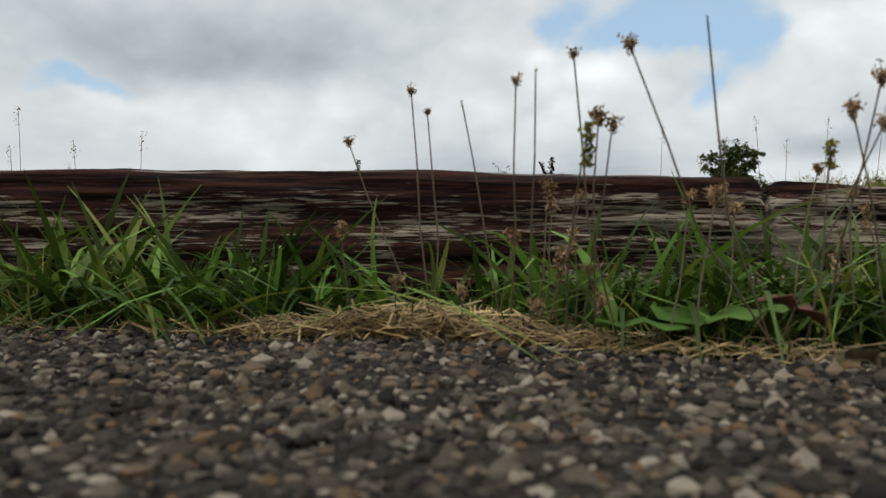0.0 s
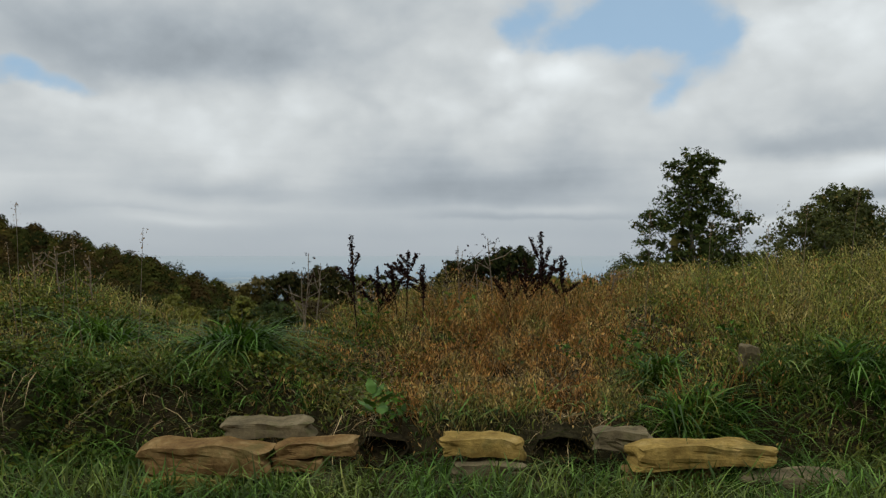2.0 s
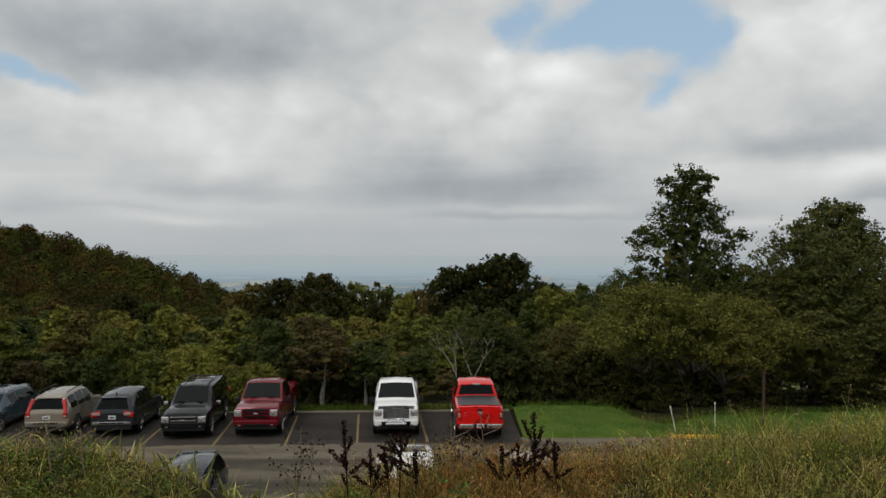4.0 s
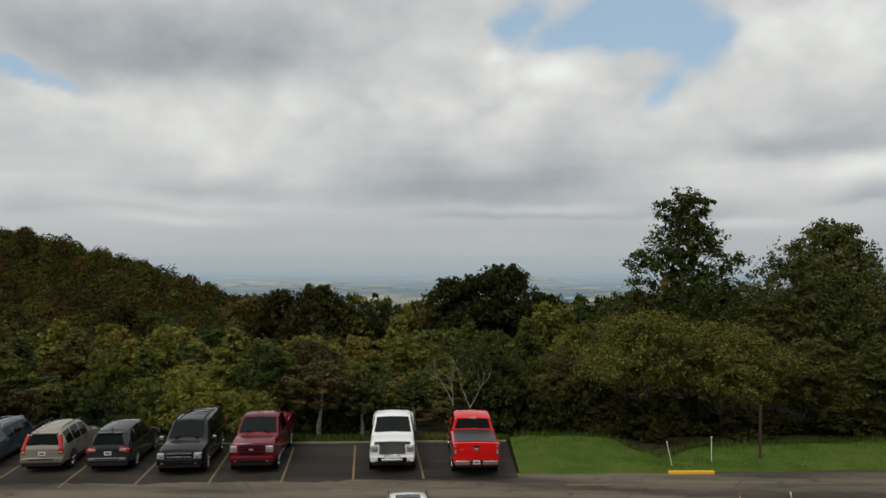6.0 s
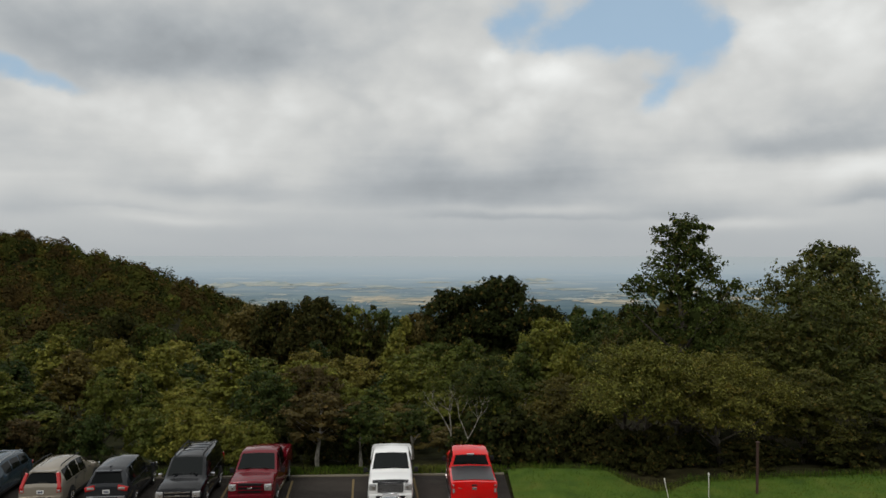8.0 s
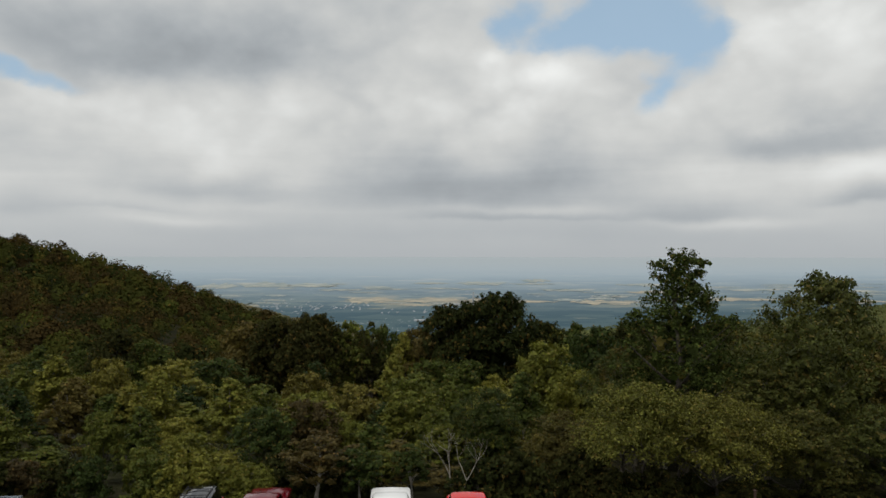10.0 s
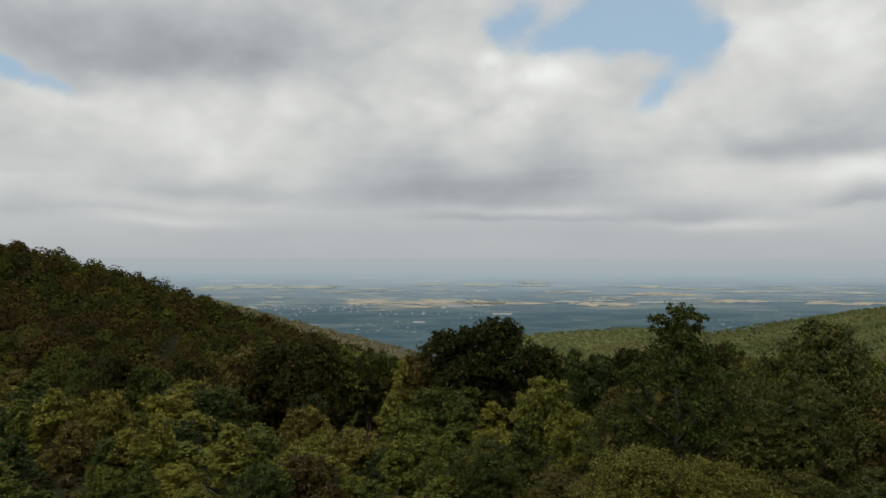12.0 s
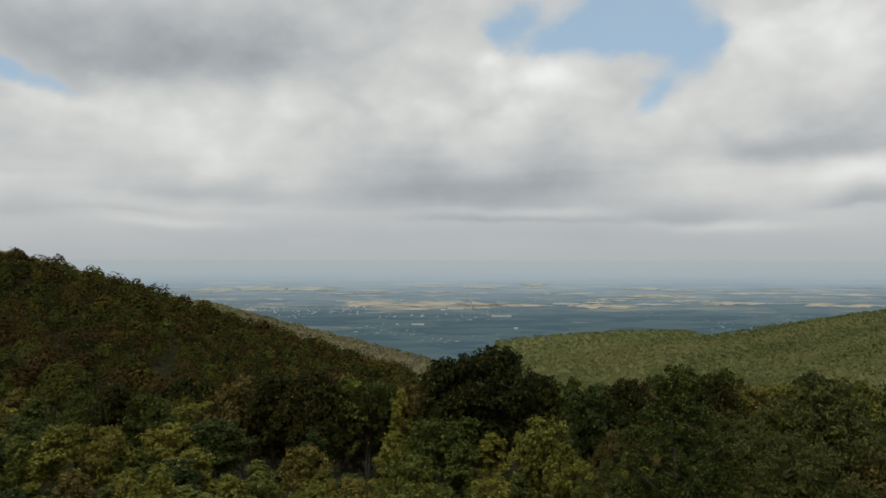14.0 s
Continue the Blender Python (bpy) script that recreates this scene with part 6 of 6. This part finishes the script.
    for cx, n, tall in ((-0.60, 70, 0.085), (-0.47, 90, 0.080), (-0.40, 110, 0.105), (-0.33, 120, 0.105), (-0.26, 100, 0.090), (-0.20, 70, 0.095), (-0.14, 40, 0.075),
                        (-0.06, 26, 0.080), (0.00, 24, 0.090), (0.05, 40, 0.085), (0.10, 60, 0.105), (0.16, 90, 0.095), (0.23, 110, 0.100), (0.30, 110, 0.105),
                        (0.38, 110, 0.100), (0.47, 100, 0.095), (0.60, 90, 0.09), (-0.75, 90, 0.09), (0.75, 90, 0.09)):
        e, f = edge_y(cx), timber_front(cx)
        tuft(cx, e + (f - e) * 0.55, int(n * 0.9), 0.040, tall * 1.5, 0.0112, green)
        tuft(cx, e + (f - e) * 0.5, int(n * 0.9), 0.050, tall * 0.85, 0.0030, fine)
    blades("verge_grass", "green grass blades growing between asphalt and timber", green, G_VERGE, 42, 1.3, 6, 0.40, 0.35)
    blades("fine_grass", "fine green and drying grass at the foot of the timber", fine, G_YELLOW, 43, 1.1, 5, 0.3, 0.5)
    wide = []
    for cx, n in ((-0.50, 8), (-0.36, 8), (-0.28, 6), (-0.20, 4), (0.03, 3), (0.11, 6), (0.20, 8), (0.30, 10), (0.42, 9)):
        e, f = edge_y(cx), timber_front(cx)
        tuft(cx, e + (f - e) * 0.5, n, 0.04, 0.135, 0.0125, wide)
    blades("broad_grass", "broad arching green grass leaves at the foot of the timber", wide, G_DEEP, 44, 1.4, 7, 0.45)
    # dry stems lying flat
    verts, faces = [], []
    for _ in range(1500):
        x = rng.normal(-0.06, 0.10) if rng.random() < 0.68 else rng.uniform(-0.6, 0.6)
        e = edge_y(x)
        y = min(e + abs(rng.normal(0.0, 0.035)) - 0.012, timber_front(x) - 0.02)
        heap = 0.020 * math.exp(-((x + 0.06) / 0.10) ** 2) + 0.006
        z = rng.uniform(0.0, 1.0) * heap - 0.004
        a = rng.normal(0, 1.1)
        ln, w = rng.uniform(0.012, 0.070), rng.uniform(0.0004, 0.0010)
        d = Vector((math.cos(a), math.sin(a) * 0.5, rng.normal(0, 0.22)))
        s = Vector((-d.y, d.x, 0)).normalized() * w
        lift = Vector((0, 0, rng.uniform(0.0, 0.012)))
        p0, p2 = Vector((x, y, z)) - d * ln / 2, Vector((x, y, z)) + d * ln / 2
        p1 = (p0 + p2) / 2 + lift
        b = len(verts)
        for p in (p0, p1, p2):
            verts += [tuple(p - s), tuple(p + s + Vector((0, 0, w)))]
        faces += [(b, b + 1, b + 3, b + 2), (b + 2, b + 3, b + 5, b + 4)]
    tagged(new("straw", sheet("straw", verts, faces, G_STRAW, True)), "dry straw and dead grass matted along the asphalt edge", "straw", kind="stuff")


def seed_stem(x, y, top, lean, head, mat_head, label, size=0.011, stem_mat=None, height_under=None):
    """A thin wiry stem with a seed head."""
    root = new("seed_stem")
    rng = np.random.default_rng(int(abs(x) * 10000 + abs(y) * 100))
    base = Vector((x - lean, max(y + 0.015, edge_y(x - lean) + 0.03), -0.012) if height_under is None else (x - lean, y + 0.015, height_under))
    tip = Vector((x, y, top))
    mid = base.lerp(tip, 0.5) + Vector((rng.uniform(-.006, .006) + lean * 0.08, 0, 0))
    thick = min(max(0.0006, (top - base.z) * 0.0032), 0.0011)
    v, f = tube_mesh([[(base, thick * 1.5), (base.lerp(mid, 0.5), thick * 1.3), (mid, thick * 1.15), (mid.lerp(tip, 0.5) + Vector((rng.uniform(-.002, .002), 0, 0)), thick), (tip, thick * 0.8)]], 5)
    stem = new("stem", sheet("stem", v, f, stem_mat or STEM, True))
    stem.parent = root
    if head:
        n = {"burr": 80, "spike": 130, "sparse": 26, "tip": 14}[head]
        if head == "burr":
            c = rng.normal(size=(n, 3)) * (0.26, 0.26, 0.34) * size
            c[:, :2] *= (1 + 0.9 * np.clip(c[:, 2:] / size, -0.6, 0.9))
        elif head == "spike":
            c = rng.normal(size=(n, 3)) * (0.26, 0.26, 0) * size
            c[:, 2] = rng.uniform(-2.6, 0.3, n) * size
        elif head == "tip":
            c = rng.normal(size=(n, 3)) * (0.12, 0.12, 0.35) * size
        else:
            c = rng.normal(size=(n, 3)) * (0.5, 0.5, 0) * size
            c[:, 2] = rng.uniform(-5, 0.3, n) * size
        out = c / (np.linalg.norm(c, axis=1)[:, None] + 1e-9)
        vv, ff = kites(rng, c + np.array(tip[:]), size * (0.72 if head == "burr" else 0.5), 0.1, 0.30 if head == "burr" else 0.6, np.cross(out, (0.3, 0.2, 0.9)))
        h = new("seed_head", sheet("seed_head", vv, ff, mat_head))
        h.parent = root
    tagged(root, label, "weed", "seed stems above the grass")


def stems():
    burr = "wiry dry stem with a spiky tan seed head beside the timber"
    bare = "thin bare dry stem beside the timber"
    for x, y, top, lean, head, size in ((-0.062, 0.54, 0.187, -0.012, "burr", 0.0052), (-0.050, 0.54, 0.171, 0.001, "burr", 0.0042), (-0.112, 0.56, 0.153, -0.060, "burr", 0.0055), (0.012, 0.46, 0.175, 0.002, "burr", 0.0050),
                                        (0.047, 0.46, 0.191, -0.048, "burr", 0.0050), (0.070, 0.40, 0.180, -0.132, "burr", 0.0060), (0.061, 0.45, 0.151, -0.014, "burr", 0.0075), (0.069, 0.45, 0.146, 0.006, "burr", 0.0068),
                                        (0.193, 0.42, 0.148, -0.085, "burr", 0.0070), (0.199, 0.40, 0.162, -0.020, "burr", 0.0070), (0.210, 0.42, 0.140, 0.020, "burr", 0.0060)):
        seed_stem(x, y, top, lean, head, SEED, burr, size)
    for x, y, top, lean in ((0.024, 0.46, 0.181, -0.003), (0.116, 0.42, 0.198, -0.080), (-0.024, 0.52, 0.174, -0.032)):
        seed_stem(x, y, top, lean, "tip", SEED, bare, 0.003)
    seed_stem(0.051, 0.42, 0.139, -0.003, "spike", G_GREEN, "green foxtail grass head on a thin stem", 0.0085)
    seed_stem(0.199, 0.46, 0.135, -0.010, "spike", G_GREEN, "green foxtail grass head on a thin stem", 0.006)
    for x, top in ((-0.115, 0.087), (0.038, 0.117), (0.041, 0.104), (0.013, 0.080), (-0.025, 0.041), (0.030, 0.030), (0.076, 0.034), (-0.074, 0.047), (0.133, 0.107), (0.153, 0.111), (0.165, 0.10)):
        seed_stem(x, 0.55 if x < 0.1 else 0.53, top, 0.012, "burr", SEED, "short stem with a tan seed head in the verge grass", 0.0085)
    rng = random.Random(66)
    for _ in range(18):
        x = rng.uniform(0.02, 0.42)
        seed_stem(x, rng.uniform(0.53, 0.60), rng.uniform(0.05, 0.135), rng.uniform(-0.03, 0.03), rng.choice(("burr", "spike")), SEED, "short stem with a tan seed head in the verge grass", rng.uniform(0.005, 0.008))
    # tall thin grass on the bank against the sky
    for x, y, top, lean in ((-2.006, 3.0, 0.676, -0.03), (-2.042, 3.0, 0.511, -0.05), (-1.765, 3.0, 0.534, -0.04), (-1.467, 3.0, 0.564, 0.03), (1.359, 3.6, 0.595, 0.02), (1.549, 3.6, 0.70, 0.05), (1.082, 3.6, 0.61, 0.02),
                            (0.787, 3.6, 0.66, 0.03), (-1.9, 3.2, 0.46, 0.03), (1.25, 3.7, 0.72, -0.05), (1.9, 3.8, 0.78, 0.05), (2.1, 3.7, 0.74, -0.04)):
        seed_stem(x, y, top, lean, "sparse", SEED, "tall thin grass stem with a loose seed head", 0.016, STEM, ground_z(x, y))


def dock(x, y, top, arms, seed, mat=None, dots=False):
    """A dead upright weed: branching stems set with dark seed clusters."""
    rng = random.Random(seed)
    g = ground_z(x, y)
    root = new("dock_weed")
    paths, ends = [], []
    tip = Vector((x, y, top))
    base = Vector((x + rng.uniform(-.02, .05), y, g - 0.02))
    spine = [base, base.lerp(tip, 0.4) + Vector((rng.uniform(-.02, .02), 0, 0)), base.lerp(tip, 0.7), tip]
    paths.append([(p, 0.0055 - 0.0012 * i) for i, p in enumerate(spine)])
    ends.append((spine[1], tip))
    for _ in range(arms):
        f = rng.uniform(0.35, 0.85)
        p = base.lerp(tip, f)
        e = p + Vector((rng.uniform(-.14, .14), rng.uniform(-.05, .05), rng.uniform(0.05, 0.6) * (top - p.z) + 0.04))
        paths.append([(p, 0.003), (p.lerp(e, 0.5) + Vector(((e.x - p.x) * 0.2, 0, 0)), 0.0025), (e, 0.0012)])
        ends.append((p, e))
    for i, path in enumerate(paths):
        v, f = tube_mesh([path], 5)
        twig = new("branch" if i else "stem", sheet("stem", v, f, STEM_DARK if not dots else STEM, True))
        twig.parent = root
    nr = np.random.default_rng(seed)
    c = []
    for p, e in ends:
        ln = (e - p).length
        for i in range(int((10 if dots else 260) * ln / 0.3)):
            t = nr.uniform(0.25, 1.02)
            q = p.lerp(e, t)
            s = 0.030 if dots else 0.0065
            c.append((q.x + nr.normal() * s, q.y + nr.normal() * s, q.z + nr.normal() * s * 0.7))
    c = np.array(c)
    if dots:
        c = np.repeat(c, 6, 0) + nr.normal(size=(len(c) * 6, 3)) * 0.004
    vv, ff = kites(nr, c, 0.011 if dots else 0.0145, 0.1, 0.7)
    heads = new("seed_head", sheet("seed_head", vv, ff, mat or DOCK))
    heads.parent = root
    tagged(heads, kind="stuff")
    tagged(root, "dead brown dock weed with dark seed clusters on the bank" if not dots else "thin weed with small round dark seed heads on the bank", "weed", "weeds along the bank top")


def bank():
    rng = np.random.default_rng(51)

    def scatter(n, x0, x1, y0, y1, keep, tall, wide):
        out = []
        while len(out) < n:
            x, y = rng.uniform(x0, x1), rng.uniform(y0, y1)
            if rng.random() < keep(x, y):
                out.append((x, y, ground_z(x, y) - 0.006, tall(x, y) * rng.uniform(0.4, 1.25), wide * rng.uniform(0.6, 1.4)))
        return out

    def brown(x, y):
        core = math.exp(-((x - 0.10 - 0.10 * (y - 3)) / 0.75) ** 2)
        patchy = 0.5 + 0.9 * noise.noise((x * 2.2, y * 2.2, 11))
        return max(0.06, min(1.0, core + 0.22 * patchy - 0.1))

    def left(x, y):
        return min(1.0, max(0.05, 1 - brown(x, y) * 1.1)) * (1.0 if x < 0.3 else 0.45)

    def right(x, y):
        return min(1.0, max(0.04, (x - 0.3) / 0.9)) if x > 0.3 else (0.05 if y < 3.8 else 0.25)

    def high(x, y):
        clump = 0.65 + 0.7 * max(0.0, 0.5 + noise.noise((x * 3.1, y * 3.1, 21)))
        gap = 1 - 0.45 * ease(-2.0, -1.7, x) * (1 - ease(-1.12, -0.95, x)) * ease(3.4, 3.8, y)
        crest = 0.085 * math.exp(-((x + 0.10) / 0.65) ** 2) * ease(3.5, 4.0, y)
        return (0.075 + 0.05 * ease(3.0, 4.3, y) + 0.06 * ease(0.6, 1.6, x) + crest) * clump * gap

    def mound(x, y):
        return 0.5 + 0.5 * noise.noise((x * 4.6, y * 4.6, 31)) + 0.25 * noise.noise((x * 11, y * 11, 7))

    def in_tufts(keep):
        return lambda x, y: keep(x, y) * (1.0 if mound(x, y) > 0.5 else 0.22)

    blades("bank_green_grass", "tangled green grass covering the bank", scatter(11000, -3.6, 3.6, 2.52, 4.7, in_tufts(left), lambda x, y: high(x, y) * 1.0, 0.0105), G_GREEN, 52, 1.7, 5, 0.45, 0.55)
    blades("bank_dry_grass", "rust-brown dry grass in the middle of the bank", scatter(11000, -3.2, 3.2, 2.6, 4.7, in_tufts(brown), lambda x, y: high(x, y) * 1.15, 0.0046), G_DRY, 53, 0.8, 4, 0.1, 0.36)
    blades("bank_tall_grass", "tall yellow-green seeding grass on the bank", scatter(11000, -3.6, 4.2, 2.6, 4.8, in_tufts(right), lambda x, y: high(x, y) * 1.35, 0.0060), G_YELLOW, 54, 0.9, 4, 0.1, 0.34)
    blades("ditch_grass", "rank green grass between timber and dry wall", scatter(8500, -2.0, 2.1, 1.3, 2.40, lambda x, y: 0.35 + 0.65 * ease(1.7, 2.2, y), lambda x, y: 0.10 + 0.05 * ease(1.9, 2.2, y), 0.008), G_VERGE, 55, 1.2, 4, 0.3, 0.4)
    blades("shoulder_grass", "rank green grass hanging over the stones of the dry wall", scatter(7000, -1.75, 1.75, 2.50, 3.0, lambda x, y: (1.0 if x < -0.95 or x > 1.0 else 0.16) * (1 if mound(x, y) > 0.45 else 0.3), lambda x, y: 0.12, 0.0085), G_VERGE, 56, 1.5, 4, 0.35, 0.6)
    wide = scatter(9000, -11, 11, 1.2, 6.5, lambda x, y: 1.0 if abs(x) > 3.4 or y > 4.8 else 0.0, lambda x, y: 0.22, 0.022)
    blades("hillside_grass", "long mixed grass on the bank further along", wide, G_YELLOW, 57, 1.0, 3, 0.25, 0.35)
    # dead thatch lying between the tufts
    blades("thatch", "pale dead grass matted low between the tufts", scatter(7000, -2.2, 2.4, 2.56, 4.2, lambda x, y: max(0.05, min(1.0, 1.6 * (0.55 - mound(x, y)) + 0.3 * noise.noise((x * 1.7, y * 1.7, 50)))), lambda x, y: 0.085, 0.0045), G_STRAW, 58, 2.6, 3, 0.55, 1.3)

    def flecks(name, label, pts, size, mat, upright=0.45, slim=0.32):
        """Small upright seed heads and husks, each a slim four-cornered scale."""
        c = np.array(pts)
        n = len(c)
        axis = rng.normal(size=(n, 3)) * upright + (0, 0, 1)
        axis /= np.linalg.norm(axis, axis=1)[:, None]
        across = np.cross(axis, rng.normal(size=(n, 3)))
        across /= np.linalg.norm(across, axis=1)[:, None]
        ln = (size * rng.uniform(0.5, 1.5, n))[:, None]
        v = np.stack([c - axis * ln * 0.5, c + across * ln * slim * 0.5, c + axis * ln * 0.5, c - across * ln * slim * 0.5], 1).reshape(-1, 3)
        ob = new(name, sheet(name, v, np.arange(4 * n).reshape(n, 4), mat))
        tagged(ob, label, "grass", kind="stuff")

    rust, ripe, herb = [], [], []
    while len(rust) < 34000 or len(ripe) < 24000:
        x, y = rng.uniform(-2.8, 3.4), rng.uniform(2.62, 4.65)
        m, k = mound(x, y), brown(x, y)
        if rng.random() > (0.95 if m > 0.48 else 0.25):
            continue
        q = (x, y, ground_z(x, y) + high(x, y) * (0.6 + 0.7 * m) * rng.uniform(0.25, 1.2))
        if rng.random() < k:
            rust.append(q)
        elif rng.random() < (0.9 if x > 0.2 else 0.35):
            ripe.append(q)
    flecks("grass_seed", "rusty seed heads of dry grass on the bank", rust, 0.017, G_DRY)
    flecks("pale_grass_seed", "pale seed heads of ripe grass on the bank", ripe, 0.013, G_YELLOW)
    # low leafy herbs among the grass, thick where the bank is green
    while len(herb) < 26000:
        x, y = rng.uniform(-3.2, 2.6), rng.uniform(2.5, 4.3)
        m = mound(x * 0.8 + 5, y * 0.8)
        if rng.random() < left(x, y) * (1.0 if m > 0.5 else 0.3) * (1.0 if x < -0.5 else 0.5):
            herb.append((x, y, ground_z(x, y) + 0.02 + (0.09 * max(m - 0.35, 0.0) + 0.03) * rng.uniform(0.2, 1.2)))
    v, f = kites(rng, np.array(herb), 0.024, 0.8, 0.7)
    tagged(new("low_herbs", sheet("low_herbs", v, f, G_HERB)), "low green leafy herbs spread over the bank", "weed", kind="stuff")
    # a few green weeds standing in the dry grass
    for i, (cx, cy, tall, n) in enumerate(((-0.42, 2.68, 0.16, 90), (0.62, 3.25, 0.20, 110), (0.98, 3.05, 0.14, 70), (-0.15, 3.9, 0.22, 60), (-0.62, 3.75, 0.24, 70), (0.35, 3.4, 0.12, 40))):
        g = ground_z(cx, cy)
        stemlets = rng.normal(size=(n, 3)) * (0.055, 0.05, 0)
        stemlets[:, 2] = rng.uniform(0.15, 1.0, n) * tall
        stemlets[:, :2] *= (1.25 - stemlets[:, 2:] / tall * 0.7)
        v, f = kites(rng, stemlets, 0.034, 0.5, 0.5)
        weed = new("leafy_weed", sheet("leafy_weed", v, f, G_DEEP))
        weed.matrix_basis = pose(cx, cy, g)
        tagged(weed, "leafy green weed standing in the dry grass", "weed", "leafy weeds on the bank", "stuff")

    def tussock(cx, cy, rx, ry, n, tall, seed, label):
        spots, way = [], []
        for _ in range(n):
            a, r = rng.uniform(0, 6.28), math.sqrt(rng.uniform(0, 1))
            x, y = cx + rx * 0.6 * r * math.cos(a), cy + ry * 0.6 * r * math.sin(a)
            spots.append((x, y, ground_z(x, y) - 0.01 + 0.06 * (1 - r), tall * rng.uniform(0.55, 1.25), 0.0125 * rng.uniform(0.6, 1.3)))
            way.append(a if rng.random() < 0.55 else rng.normal(-0.5, 0.8))
        ob = blades("grass_tussock", label, spots, G_DEEP, seed, 1.35, 7, 0.45, 0.32, way)
        tagged(ob, "", "grass")

    tussock(-1.08, 3.05, 0.20, 0.15, 560, 0.28, 61, "arching dark green grass tussock on the bank")
    tussock(-1.75, 3.25, 0.30, 0.16, 420, 0.24, 62, "arching dark green grass tussock on the bank")
    tussock(0.72, 2.66, 0.24, 0.12, 520, 0.24, 63, "bright green grass tussock behind the dry wall")
    tussock(0.68, 3.05, 0.14, 0.15, 260, 0.18, 64, "green grass tussock on the bank")
    tussock(1.35, 2.75, 0.25, 0.2, 300, 0.18, 65, "green grass tussock on the bank")
    tussock(-2.2, 2.75, 0.35, 0.3, 420, 0.18, 66, "green grass tussock on the bank")


def weeds():
    for i, (x, top, arms) in enumerate(((-0.738, 0.545, 5), (-0.60, 0.38, 4), (-0.435, 0.465, 6), (-0.345, 0.39, 4), (-0.52, 0.37, 3), (0.298, 0.57, 5), (0.394, 0.44, 4), (0.205, 0.42, 5), (0.12, 0.39, 3))):
        dock(x, 3.95 + 0.05 * (i % 3), top, arms, 70 + i)
    for i, (x, top) in enumerate(((-1.02, 0.46), (-0.95, 0.40), (-0.16, 0.50), (0.01, 0.55), (-0.23, 0.40), (-0.06, 0.40), (-1.06, 0.36))):
        dock(x, 4.2, top, 5, 90 + i, DOCK, True)
    for i, (x, y, top) in enumerate(((-2.45, 4.1, 0.50), (-2.3, 4.2, 0.44), (-2.6, 4.15, 0.46), (-0.75, 4.3, 0.30), (0.75, 4.3, 0.36))):
        dock(x, y, top, 6, 110 + i, SEED, True)


def broad_leaf(name, outline, at, turn, tilt, mat, label, category, cup=0.15):
    """A single broad leaf, cupped along its midrib."""
    bm = bmesh.new()
    n = len(outline)
    spine = [bm.verts.new((0, l, 0.004 * math.sin(l * 60))) for l, _ in outline]
    right = [bm.verts.new((w, l, cup * w + 0.003 * math.sin(l * 210))) for l, w in outline]
    left = [bm.verts.new((-w, l, cup * w + 0.003 * math.cos(l * 190))) for l, w in outline]
    for i in range(n - 1):
        bm.faces.new((spine[i], right[i], right[i + 1], spine[i + 1]))
        bm.faces.new((left[i], spine[i], spine[i + 1], left[i + 1]))
    bmesh.ops.subdivide_edges(bm, edges=bm.edges[:], cuts=1, use_grid_fill=True)
    me = bpy.data.meshes.new(name)
    bm.to_mesh(me)
    bm.free()
    me.materials.append(mat)
    me.polygons.foreach_set("use_smooth", np.full(len(me.polygons), True))
    ob = new(name, me)
    ob.matrix_basis = pose(*at, tilt, 0, turn)
    solid = ob.modifiers.new("thickness", "SOLIDIFY")
    solid.thickness = 0.0005
    tagged(ob, label, category)


def leaves_on_ground():
    heart = [(0.0, 0.001), (0.008, 0.014), (0.020, 0.021), (0.034, 0.022), (0.048, 0.017), (0.060, 0.009), (0.068, 0.001)]
    lab = "broad green weed leaf lying over the verge"
    broad_leaf("weed_leaf", heart, (0.138, 0.535, 0.014), 80, 4, LEAF_BROAD, lab, "leaf")
    broad_leaf("weed_leaf", heart, (0.146, 0.530, 0.020), -75, 9, LEAF_BROAD, lab, "leaf")
    broad_leaf("weed_leaf", heart, (0.142, 0.540, 0.016), 10, 12, LEAF_BROAD, lab, "leaf")
    for i in range(7):
        broad_leaf("weed_leaf", heart, (-0.44 + 0.02 * math.cos(i * 2.1), 2.52, -0.10 + 0.014 * i), i * 77, 25 + 5 * i, LEAF_BROAD, "bright green weed leaf growing from the dry wall", "leaf")
    for i in range(5):
        broad_leaf("weed_leaf", heart, (-0.50 + 0.015 * math.cos(i * 2.1), 0.70, 0.004 + 0.011 * i), i * 95 + 20, 22 + 6 * i, LEAF_BROAD, "broad green weed leaf beside the timber", "leaf")
    dead = [(0.0, 0.002), (0.010, 0.013), (0.022, 0.010), (0.030, 0.015), (0.040, 0.006), (0.045, 0.001)]
    broad_leaf("dead_leaf", dead, (0.215, 0.505, 0.022), 85, 20, LEAF_DEAD, "curled red-brown dead leaf caught in the grass", "leaf", 0.6)


build_asphalt()
build_timber()
build_wall()
verge()
stems()
bank()
weeds()
leaves_on_ground()
